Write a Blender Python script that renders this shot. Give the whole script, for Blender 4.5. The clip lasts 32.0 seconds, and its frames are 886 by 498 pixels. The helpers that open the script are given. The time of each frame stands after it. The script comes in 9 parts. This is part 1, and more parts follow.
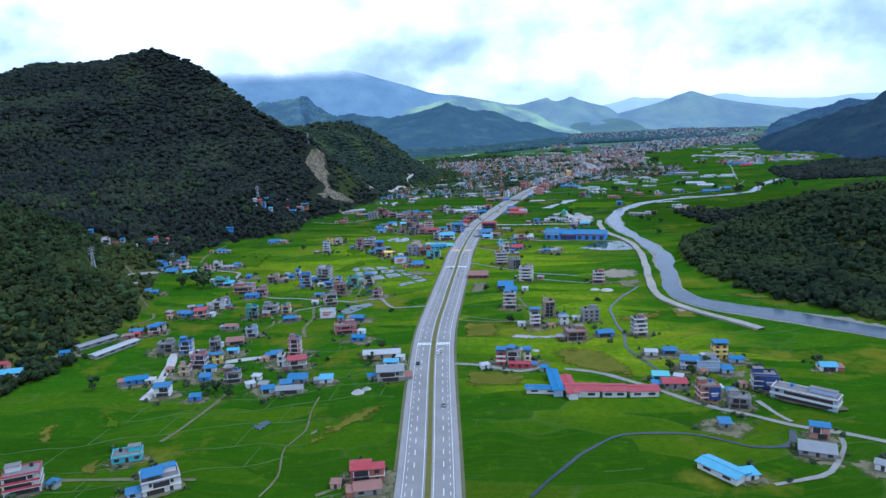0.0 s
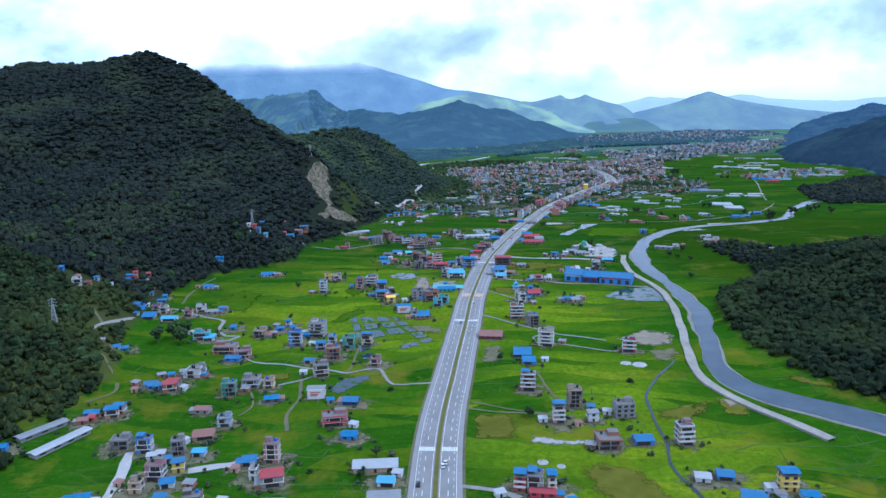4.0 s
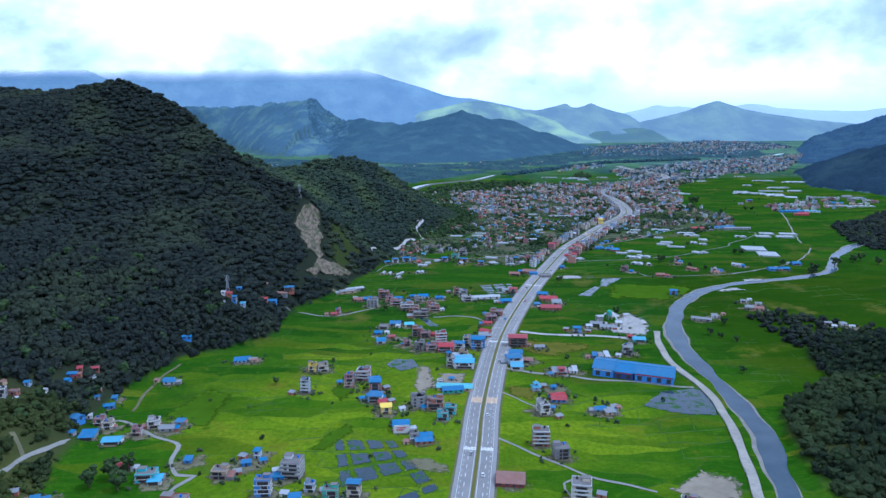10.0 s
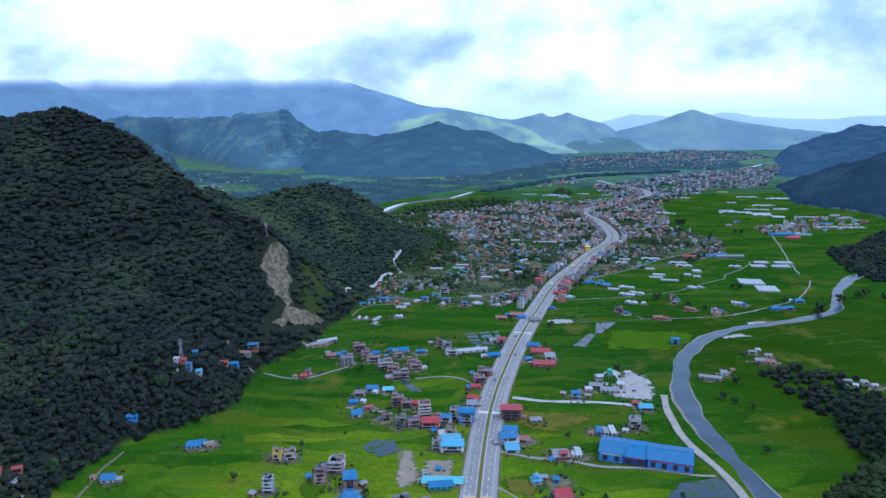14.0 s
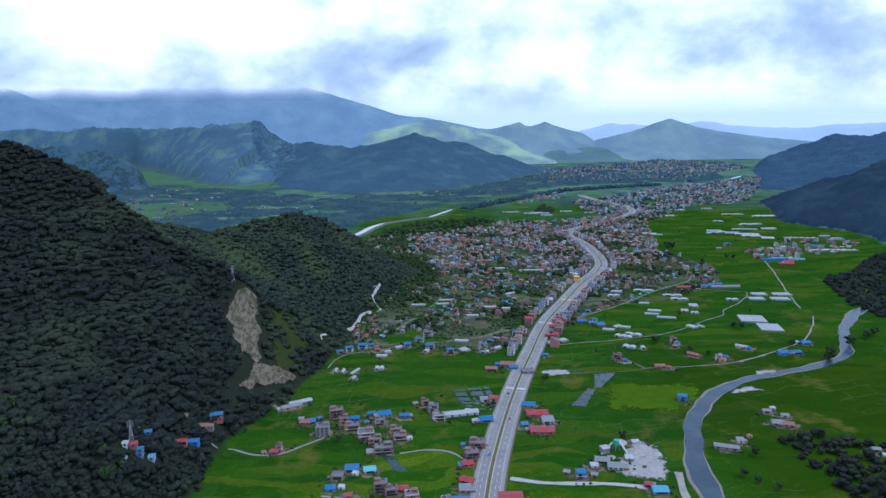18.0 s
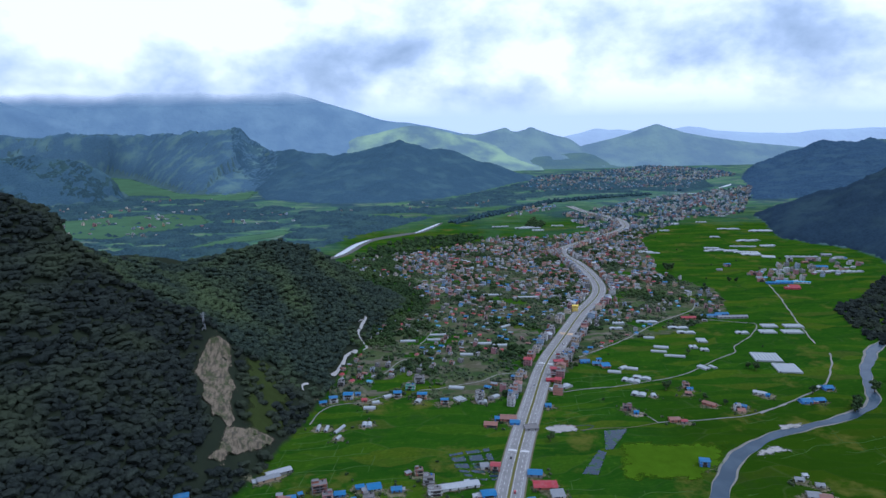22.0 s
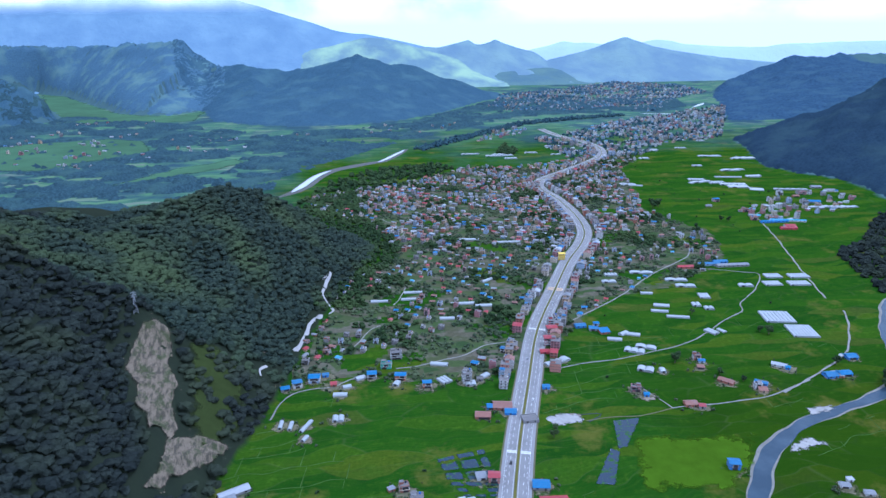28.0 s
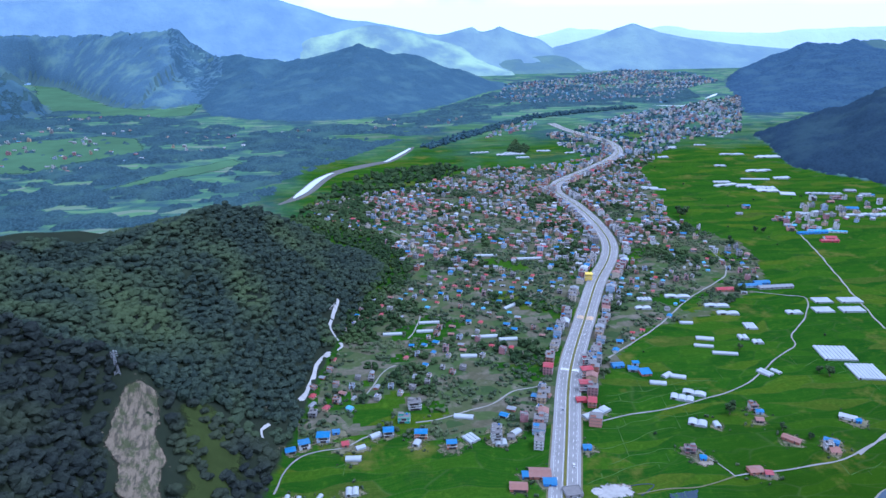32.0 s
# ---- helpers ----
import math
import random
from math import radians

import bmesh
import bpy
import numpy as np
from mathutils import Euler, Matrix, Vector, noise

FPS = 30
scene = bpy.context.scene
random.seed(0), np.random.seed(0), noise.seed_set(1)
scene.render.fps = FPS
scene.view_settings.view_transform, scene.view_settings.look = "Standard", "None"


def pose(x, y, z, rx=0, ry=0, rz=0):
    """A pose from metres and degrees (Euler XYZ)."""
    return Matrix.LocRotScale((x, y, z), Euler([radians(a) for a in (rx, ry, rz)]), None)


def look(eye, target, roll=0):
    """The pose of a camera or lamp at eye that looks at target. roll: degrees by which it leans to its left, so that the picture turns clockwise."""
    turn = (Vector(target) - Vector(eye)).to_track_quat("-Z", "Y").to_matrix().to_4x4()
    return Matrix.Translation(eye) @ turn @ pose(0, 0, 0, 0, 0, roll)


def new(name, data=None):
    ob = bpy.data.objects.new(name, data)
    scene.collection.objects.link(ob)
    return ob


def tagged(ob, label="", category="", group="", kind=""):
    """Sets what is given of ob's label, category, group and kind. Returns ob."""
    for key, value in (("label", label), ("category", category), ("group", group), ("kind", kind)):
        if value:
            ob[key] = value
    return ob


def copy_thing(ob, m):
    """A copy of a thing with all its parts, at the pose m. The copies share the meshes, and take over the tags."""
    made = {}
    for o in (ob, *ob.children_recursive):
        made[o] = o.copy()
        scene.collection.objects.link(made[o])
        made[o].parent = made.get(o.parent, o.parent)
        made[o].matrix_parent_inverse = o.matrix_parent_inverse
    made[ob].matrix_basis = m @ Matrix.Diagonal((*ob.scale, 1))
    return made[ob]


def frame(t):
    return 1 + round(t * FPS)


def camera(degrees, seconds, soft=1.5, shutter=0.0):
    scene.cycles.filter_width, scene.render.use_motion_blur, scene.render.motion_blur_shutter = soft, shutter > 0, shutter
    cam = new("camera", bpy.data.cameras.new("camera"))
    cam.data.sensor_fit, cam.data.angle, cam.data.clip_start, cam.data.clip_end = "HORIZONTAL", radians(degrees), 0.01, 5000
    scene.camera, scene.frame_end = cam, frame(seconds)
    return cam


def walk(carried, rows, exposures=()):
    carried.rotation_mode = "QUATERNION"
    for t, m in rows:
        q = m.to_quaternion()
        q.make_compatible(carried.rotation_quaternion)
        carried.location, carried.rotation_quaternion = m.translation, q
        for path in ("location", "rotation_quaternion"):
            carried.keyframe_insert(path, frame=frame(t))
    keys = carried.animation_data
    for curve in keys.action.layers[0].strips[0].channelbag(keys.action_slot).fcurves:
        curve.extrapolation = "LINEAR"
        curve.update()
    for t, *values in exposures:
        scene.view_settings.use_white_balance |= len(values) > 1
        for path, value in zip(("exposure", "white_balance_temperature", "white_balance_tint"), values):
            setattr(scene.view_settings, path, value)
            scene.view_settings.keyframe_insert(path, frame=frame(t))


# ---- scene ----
cam = camera(65.0, 32.0, soft=1.5)
# seconds, x, y, z, then the turn about x, y, z in degrees
PATH = [
    (0, -0.00, 0.00, 129.54, 79.205, 1.953, -1.358),
    (0.5, 0.33, 9.41, 133.67, 79.020, 1.732, -1.301),
    (1, 0.60, 18.70, 137.90, 78.876, 1.526, -1.217),
    (1.5, 0.87, 28.00, 142.12, 78.762, 1.358, -1.099),
    (2, 1.14, 37.28, 146.29, 78.708, 1.193, -0.961),
    (2.5, 1.34, 46.70, 150.49, 78.634, 1.064, -0.851),
    (3, 1.55, 56.18, 154.68, 78.581, 0.951, -0.714),
    (3.5, 1.56, 65.47, 158.62, 78.531, 0.868, -0.576),
    (5.5, 1.14, 102.21, 175.00, 78.402, 0.611, -0.050),
    (6, 0.95, 111.47, 178.82, 78.452, 0.585, 0.066),
    (6.5, 0.86, 121.37, 182.73, 78.475, 0.541, 0.234),
    (7, 0.58, 131.15, 186.72, 78.467, 0.528, 0.354),
    (7.5, 0.30, 140.85, 190.67, 78.470, 0.503, 0.517),
    (8, 0.02, 150.79, 194.44, 78.470, 0.485, 0.455),
    (8.5, -0.26, 160.72, 198.53, 78.459, 0.445, 0.327),
    (9, -0.73, 170.75, 202.48, 78.448, 0.410, 0.176),
    (9.5, -1.10, 180.63, 206.08, 78.499, 0.403, -0.045),
    (10, -1.53, 190.48, 209.88, 78.529, 0.409, -0.310),
    (10.5, -1.77, 200.48, 213.46, 78.609, 0.428, -0.608),
    (11, -2.26, 210.54, 217.02, 78.660, 0.467, -0.910),
    (11.5, -2.89, 220.68, 220.74, 78.672, 0.496, -1.205),
    (12, -3.51, 230.67, 224.42, 78.745, 0.530, -1.471),
    (12.5, -4.20, 240.92, 228.05, 78.798, 0.553, -1.745),
    (13, -4.83, 250.92, 231.72, 78.861, 0.564, -1.976),
    (13.5, -5.55, 260.23, 235.57, 78.879, 0.557, -2.185),
    (14, -6.39, 269.42, 239.51, 78.897, 0.550, -2.393),
    (14.5, -7.11, 278.68, 243.43, 78.925, 0.570, -2.617),
    (16.5, -9.61, 315.28, 259.00, 79.120, 0.641, -3.612),
    (17, -10.33, 324.59, 262.84, 79.169, 0.652, -3.885),
    (17.5, -10.75, 334.34, 266.70, 79.199, 0.629, -4.130),
    (18, -11.06, 344.08, 270.16, 79.250, 0.663, -4.397),
    (18.5, -11.36, 353.80, 273.89, 79.290, 0.652, -4.634),
    (19, -11.78, 363.54, 277.68, 79.291, 0.612, -4.866),
    (19.5, -12.14, 373.49, 281.11, 79.296, 0.598, -5.057),
    (20, -12.63, 383.35, 284.69, 79.282, 0.586, -5.238),
    (20.5, -13.12, 393.19, 288.21, 79.267, 0.560, -5.386),
    (21, -13.55, 402.83, 291.70, 79.263, 0.590, -5.504),
    (21.5, -13.92, 412.42, 295.26, 79.218, 0.633, -5.614),
    (22, -14.41, 422.19, 298.73, 79.294, 0.650, -5.750),
    (22.5, -15.02, 431.99, 302.32, 79.350, 0.648, -5.933),
    (23, -15.39, 441.70, 305.86, 79.396, 0.628, -6.102),
    (23.5, -15.91, 451.02, 309.72, 79.431, 0.663, -6.298),
    (24, -16.69, 460.45, 313.44, 79.507, 0.688, -6.552),
    (24.5, -17.17, 469.70, 314.97, 79.664, 0.663, -6.898),
    (26.5, -19.41, 513.37, 316.28, 76.256, 0.430, -8.197),
    (27, -20.13, 524.82, 316.34, 74.804, 0.357, -8.535),
    (27.5, -20.83, 536.59, 316.34, 73.254, 0.302, -8.885),
    (28, -21.41, 548.39, 316.53, 72.173, 0.297, -9.185),
    (28.5, -22.11, 560.36, 316.95, 72.015, 0.249, -9.449),
    (29, -22.79, 572.45, 318.01, 71.868, 0.213, -9.705),
    (29.5, -23.47, 583.94, 321.00, 71.671, 0.186, -9.973),
    (30, -24.33, 595.95, 324.68, 71.434, 0.166, -10.252),
    (30.5, -25.69, 608.08, 327.38, 71.281, 0.199, -10.071),
    (31, -26.49, 619.44, 330.16, 71.122, 0.300, -9.597),
    (31.5, -27.17, 630.52, 332.92, 70.998, 0.401, -9.326),
    (32, -27.78, 641.50, 335.78, 70.917, 0.467, -9.243),
]
# the camera opens a little and cools as it tilts down at the end
EXPOSURES = [(0.0, -0.12, 4640, 14), (6.0, -0.03, 4520, 15), (13.0, -0.17, 4520, 17), (19.0, -0.42, 4820, 18), (24.5, -0.52, 4900, 18), (27.0, -0.16, 4580, 20), (28.0, 0.16, 4500, 21), (32.0, 0.3, 4470, 23)]
walk(cam, [(t, pose(x, y, z, rx, ry, rz)) for t, x, y, z, rx, ry, rz in PATH], EXPOSURES)

# ---- light: a bright, broken overcast with the sun high on the right ----
SUN_EL, SUN_AZ = 62.0, 95.0
world = bpy.data.worlds.new("sky")
scene.world = world
world.use_nodes = True
wn, wl = world.node_tree.nodes, world.node_tree.links
wn.clear()


def wnode(kind, **inputs):
    n = wn.new(kind)
    for k, v in inputs.items():
        n.inputs[k.replace("_", " ")].default_value = v
    return n


def wmath(op, a, b=None, clamp=False):
    n = wn.new("ShaderNodeMath")
    n.operation, n.use_clamp = op, clamp
    for i, v in enumerate((a, b)):
        if v is None:
            continue
        if isinstance(v, (int, float)):
            n.inputs[i].default_value = v
        else:
            wl.new(v, n.inputs[i])
    return n.outputs[0]


def wramp(fac, stops):
    n = wn.new("ShaderNodeValToRGB")
    els = n.color_ramp.elements
    while len(els) < len(stops):
        els.new(0.5)
    for e, (p, c) in zip(els, stops):
        e.position, e.color = p, (*c, 1)
    wl.new(fac, n.inputs[0])
    return n.outputs[0]


coords = wn.new("ShaderNodeTexCoord")
split = wn.new("ShaderNodeSeparateXYZ")
wl.new(coords.outputs["Generated"], split.inputs[0])
up = wmath("MAXIMUM", split.outputs[2], 0.0)
flat = wn.new("ShaderNodeVectorMath")
flat.operation = "MULTIPLY"
flat.inputs[1].default_value = (1, 1, 2.3)
wl.new(coords.outputs["Generated"], flat.inputs[0])
round_ = wn.new("ShaderNodeVectorMath")
round_.operation = "MULTIPLY"
round_.inputs[1].default_value = (1, 1, 1.6)
wl.new(coords.outputs["Generated"], round_.inputs[0])
big = wnode("ShaderNodeTexNoise", Scale=8.0, Detail=7.0, Roughness=0.48, Distortion=0.2)
wl.new(round_.outputs[0], big.inputs["Vector"])
fine = wnode("ShaderNodeTexNoise", Scale=26.0, Detail=6.0, Roughness=0.55)
wl.new(round_.outputs[0], fine.inputs["Vector"])
puff = wmath("ADD", wmath("MULTIPLY", big.outputs[0], 0.7), wmath("MULTIPLY", fine.outputs[0], 0.3))
# heavier cloud bellies: bearing and height in degrees, width, depth of grey
for bearing, rise, wide, grey in ((-2.5, 4.9, 6.5, 0.235), (2.5, 5.2, 4.5, 0.174), (10, 6.0, 5.0, 0.235), (-12, 2.5, 11, 0.174), (-3, 2.2, 9, 0.14), (8, 2.0, 8, 0.14), (-28, 4.4, 9, 0.174), (-20, 3.3, 9, 0.113), (19, 7.4, 7, 0.14), (30, 5.0, 9, 0.174), (24, 4.2, 7, 0.105), (-19, 6.5, 11, -0.22), (-8, 7.5, 6, -0.15), (15, 3.8, 8, -0.08), (4, 3.4, 5, -0.08)):
    a, e = radians(bearing), radians(rise)
    off = wn.new("ShaderNodeVectorMath")
    off.operation = "SUBTRACT"
    off.inputs[1].default_value = (math.sin(a) * math.cos(e), math.cos(a) * math.cos(e), 2.3 * math.sin(e))
    wl.new(flat.outputs[0], off.inputs[0])
    far = wn.new("ShaderNodeVectorMath")
    far.operation = "LENGTH"
    wl.new(off.outputs[0], far.inputs[0])
    belly = wmath("SUBTRACT", 1.0, wmath("DIVIDE", far.outputs["Value"], radians(wide)), True)
    puff = wmath("SUBTRACT", puff, wmath("MULTIPLY", belly, grey))
cloud = wramp(puff, [(0.14, (0.58, 0.69, 0.76)), (0.27, (0.8, 0.91, 0.97)), (0.35, (1.05, 1.14, 1.17)), (0.42, (1.3, 1.34, 1.32)), (0.54, (1.75, 1.73, 1.68))])
sky = wn.new("ShaderNodeTexSky")
sky.sky_type, sky.sun_disc = "NISHITA", False
sky.sun_elevation, sky.sun_rotation = radians(SUN_EL), radians(SUN_AZ)
thin = wn.new("ShaderNodeMix")
thin.data_type = "RGBA"
thin.inputs["Factor"].default_value = 0.9
veil = wn.new("ShaderNodeVectorMath")
veil.operation = "SCALE"
veil.inputs[3].default_value = 0.1
wl.new(sky.outputs[0], veil.inputs[0])
wl.new(veil.outputs[0], thin.inputs[6])
wl.new(cloud, thin.inputs[7])
# the low band of air above the far ridges
low = wn.new("ShaderNodeMix")
low.data_type = "RGBA"
low.inputs[7].default_value = (0.98, 1.1, 1.18, 1)
wl.new(wmath("POWER", wmath("SUBTRACT", 1.0, wmath("MULTIPLY", up, 22.0), True), 1.5), low.inputs["Factor"])
wl.new(thin.outputs[2], low.inputs[6])
back = wnode("ShaderNodeBackground", Strength=1.0)
wl.new(low.outputs[2], back.inputs[0])
wout = wn.new("ShaderNodeOutputWorld")
wl.new(back.outputs[0], wout.inputs[0])

sun = new("sun", bpy.data.lights.new("sun", "SUN"))
sun.data.energy, sun.data.angle, sun.data.color = 2.0, radians(6), (1.0, 0.96, 0.88)
_az, _el = radians(SUN_AZ), radians(SUN_EL)
sun.matrix_world = look((0, 0, 900), (-math.sin(_az) * math.cos(_el), -math.cos(_az) * math.cos(_el), 900 - math.sin(_el)))

# ---- materials ----
def ramp(nt, fac, stops, smooth=True):
    n = nt.nodes.new("ShaderNodeValToRGB")
    els = n.color_ramp.elements
    n.color_ramp.interpolation = "LINEAR" if smooth else "CONSTANT"
    while len(els) < len(stops):
        els.new(0.5)
    for e, (p, c) in zip(els, stops):
        e.position, e.color = p, (*c, 1)
    nt.links.new(fac, n.inputs[0])
    return n.outputs[0]


def mixed(nt, fac, a, b, mode="MIX"):
    n = nt.nodes.new("ShaderNodeMix")
    n.data_type, n.blend_type = "RGBA", mode
    for slot, v in (("Factor", fac), (6, a), (7, b)):
        if isinstance(v, (int, float)):
            n.inputs[slot].default_value = v
        elif isinstance(v, tuple):
            n.inputs[slot].default_value = (*v, 1)
        else:
            nt.links.new(v, n.inputs[slot])
    return n.outputs[2]


def maths(nt, op, a, b=0.0, clamp=False):
    n = nt.nodes.new("ShaderNodeMath")
    n.operation, n.use_clamp = op, clamp
    for i, v in enumerate((a, b)):
        if isinstance(v, (int, float)):
            n.inputs[i].default_value = v
        else:
            nt.links.new(v, n.inputs[i])
    return n.outputs[0]


def noisy(nt, vec, scale, detail=4.0, rough=0.55):
    n = nt.nodes.new("ShaderNodeTexNoise")
    n.inputs["Scale"].default_value, n.inputs["Detail"].default_value, n.inputs["Roughness"].default_value = scale, detail, rough
    nt.links.new(vec, n.inputs["Vector"])
    return n.outputs[0]


def spot(nt, ob=False):
    if ob:
        return nt.nodes.new("ShaderNodeTexCoord").outputs["Object"]
    return nt.nodes.new("ShaderNodeNewGeometry").outputs["Position"]


def base(name, rough=0.8, metal=0.0):
    m = bpy.data.materials.new(name)
    m.use_nodes = True
    nt = m.node_tree
    p = nt.nodes["Principled BSDF"]
    p.inputs["Roughness"].default_value, p.inputs["Metallic"].default_value = rough, metal
    p.inputs["Specular IOR Level"].default_value = 0.25
    return m, nt, p


def bumped(nt, p, height, strength, dist):
    b = nt.nodes.new("ShaderNodeBump")
    b.inputs["Strength"].default_value, b.inputs["Distance"].default_value = strength, dist
    nt.links.new(height, b.inputs["Height"])
    nt.links.new(b.outputs[0], p.inputs["Normal"])


MATS = {}


def feather(m, size=0.25):
    """Lets a sheet give way to the ground raggedly towards its edge, by its stored cover."""
    nt = m.node_tree
    p = nt.nodes["Principled BSDF"]
    cover = nt.nodes.new("ShaderNodeAttribute")
    cover.attribute_name = "cover"
    wear = maths(nt, "MULTIPLY", maths(nt, "SUBTRACT", noisy(nt, spot(nt), size, 8, 0.7), 0.5), 2.2)
    fac = ramp(nt, maths(nt, "ADD", cover.outputs["Fac"], wear), [(0.32, (0, 0, 0)), (0.62, (1, 1, 1))])
    clear = nt.nodes.new("ShaderNodeBsdfTransparent")
    mix = nt.nodes.new("ShaderNodeMixShader")
    nt.links.new(fac, mix.inputs[0])
    nt.links.new(clear.outputs[0], mix.inputs[1])
    nt.links.new(p.outputs[0], mix.inputs[2])
    nt.links.new(mix.outputs[0], nt.nodes["Material Output"].inputs[0])


def plain(name, colour, rough=0.75, metal=0.0, vary=0.22, size=0.5, grime=0.35, soft=0.0, dull=1.0):
    """Paint, plaster, metal or earth with grain and stains at two scales."""
    if name in MATS:
        return MATS[name]
    m, nt, p = base(name, rough, metal)
    if rough >= 0.95:
        p.inputs["Specular IOR Level"].default_value = 0.0
    pos = spot(nt)
    dark = tuple(c * (1 - vary) for c in colour)
    light = tuple(min(1, c * (1 + vary)) for c in colour)
    col = mixed(nt, noisy(nt, pos, size, 6, 0.62), dark, light)
    stain = ramp(nt, noisy(nt, pos, size * 0.17, 5, 0.6), [(0.45, (0, 0, 0)), (0.75, (1, 1, 1))])
    col = mixed(nt, maths(nt, "MULTIPLY", stain, grime), col, tuple(c * 0.45 + 0.02 * dull for c in colour))
    info = nt.nodes.new("ShaderNodeObjectInfo")
    col = mixed(nt, maths(nt, "MULTIPLY", info.outputs["Random"], 0.25), col, tuple(c * 0.7 + 0.03 * dull for c in colour))
    nt.links.new(col, p.inputs["Base Color"])
    if soft:
        feather(m, soft)
    MATS[name] = m
    return m


def tin(name, colour, rough=0.62):
    """Ribbed roofing sheet with faded and rusty runs."""
    m, nt, p = base(name, rough, 0.0)
    p.inputs["Specular IOR Level"].default_value = 0.1
    pos = spot(nt, True)
    w = nt.nodes.new("ShaderNodeTexWave")
    w.inputs["Scale"].default_value, w.inputs["Distortion"].default_value = 1.2, 0.0
    nt.links.new(pos, w.inputs["Vector"])
    gp = spot(nt)
    col = mixed(nt, noisy(nt, gp, 0.35, 6, 0.65), tuple(c * 0.7 for c in colour), tuple(min(1, c * 1.25) for c in colour))
    old = ramp(nt, noisy(nt, gp, 0.13, 5, 0.7), [(0.52, (0, 0, 0)), (0.72, (1, 1, 1))])
    col = mixed(nt, maths(nt, "MULTIPLY", old, 0.5), col, tuple(c * 0.4 + 0.12 for c in colour))
    info = nt.nodes.new("ShaderNodeObjectInfo")
    col = mixed(nt, maths(nt, "MULTIPLY", info.outputs["Random"], 0.4), col, tuple(c * 0.5 + 0.06 for c in colour))
    nt.links.new(col, p.inputs["Base Color"])
    bumped(nt, p, w.outputs[0], 0.25, 0.05)
    MATS[name] = m
    return m


WALLS = {
    "white": (0.52, 0.52, 0.5), "cream": (0.5, 0.43, 0.32), "pink": (0.34, 0.16, 0.16), "grey": (0.24, 0.235, 0.225), "brick": (0.3, 0.12, 0.075),
    "teal": (0.1, 0.42, 0.45), "blue": (0.07, 0.2, 0.48), "paleblue": (0.3, 0.38, 0.48), "yellow": (0.62, 0.45, 0.06), "red": (0.38, 0.05, 0.06),
    "tan": (0.42, 0.3, 0.18), "green": (0.08, 0.34, 0.24), "navy": (0.03, 0.05, 0.16), "dark": (0.1, 0.085, 0.08), "salmon": (0.4, 0.19, 0.14), "maroon": (0.16, 0.04, 0.04),
}
for k, c in WALLS.items():
    plain("wall_" + k, c, 0.85)
for k, c in {"blue": (0.025, 0.12, 0.25), "sky": (0.09, 0.27, 0.38), "red": (0.26, 0.034, 0.04), "tin": (0.18, 0.19, 0.195), "white": (0.31, 0.325, 0.33), "rust": (0.2, 0.1, 0.075), "teal": (0.12, 0.34, 0.36)}.items():
    tin("roof_" + k, c)
plain("concrete", (0.22, 0.212, 0.2), 0.9, vary=0.25, size=0.8, grime=0.5)
plain("slab", (0.135, 0.127, 0.12), 0.9, vary=0.3, size=0.4, grime=0.6)
plain("frame_paint", (0.56, 0.53, 0.48), 0.7)
plain("tank_black", (0.02, 0.02, 0.022), 0.4, grime=0.1)
plain("tank_blue", (0.02, 0.12, 0.45), 0.4, grime=0.1)
plain("steel", (0.32, 0.33, 0.34), 0.5, 0.4)
plain("opening", (0.03, 0.028, 0.028), 0.6, grime=0.0)
plain("road_paint", (0.56, 0.56, 0.54), 0.7, vary=0.12, size=1.5, grime=0.25)
plain("yellow_paint", (0.5, 0.34, 0.18), 0.8, vary=0.2, size=0.8, grime=0.45)
plain("kerb", (0.2, 0.195, 0.185), 0.85)
plain("gravel", (0.32, 0.31, 0.29), 0.95, vary=0.35, size=0.25, grime=0.4)
plain("pale_track", (0.2, 0.195, 0.17), 0.95, vary=0.3, size=0.3, grime=0.5)
plain("soil", (0.11, 0.105, 0.055), 0.95, vary=0.5, size=0.12, grime=0.5)
plain("sand", (0.3, 0.27, 0.2), 0.95, vary=0.5, size=0.12, grime=0.6)
plain("rough_grass_soft", (0.088, 0.09, 0.012), 1.0, vary=0.6, size=0.12, grime=0.5, soft=0.12, dull=0.1)
plain("meadow_soft", (0.045, 0.09, 0.003), 1.0, vary=0.4, size=0.1, grime=0.3, soft=0.05, dull=0.0)
plain("soil_soft", (0.115, 0.108, 0.062), 1.0, vary=0.55, size=0.15, grime=0.55, soft=0.15)
plain("sand_soft", (0.19, 0.165, 0.12), 1.0, vary=0.5, size=0.15, grime=0.6, soft=0.15)
plain("gravel_soft", (0.27, 0.262, 0.24), 1.0, vary=0.45, size=0.25, grime=0.5, soft=0.2)
# near-black colour in place of the shade inside verandas and doorways
plain("recess_shade", (0.035, 0.03, 0.03), 0.9, vary=0.4, size=0.8, grime=0.2)
plain("film", (0.27, 0.29, 0.29), 0.5, vary=0.1, grime=0.3)
plain("median_grass", (0.088, 0.085, 0.012), 0.9, vary=0.45, size=0.2, grime=0.4, dull=0.1)
plain("bark", (0.09, 0.07, 0.05), 0.95)


def asphalt():
    m, nt, p = base("asphalt", 0.85)
    pos = spot(nt)
    col = mixed(nt, noisy(nt, pos, 0.6, 8, 0.7), (0.115, 0.112, 0.106), (0.185, 0.18, 0.17))
    col = mixed(nt, ramp(nt, noisy(nt, pos, 0.06, 5, 0.6), [(0.4, (0, 0, 0)), (0.7, (0.6, 0.6, 0.6))]), col, (0.21, 0.205, 0.195))
    nt.links.new(col, p.inputs["Base Color"])
    MATS["asphalt"] = m


asphalt()


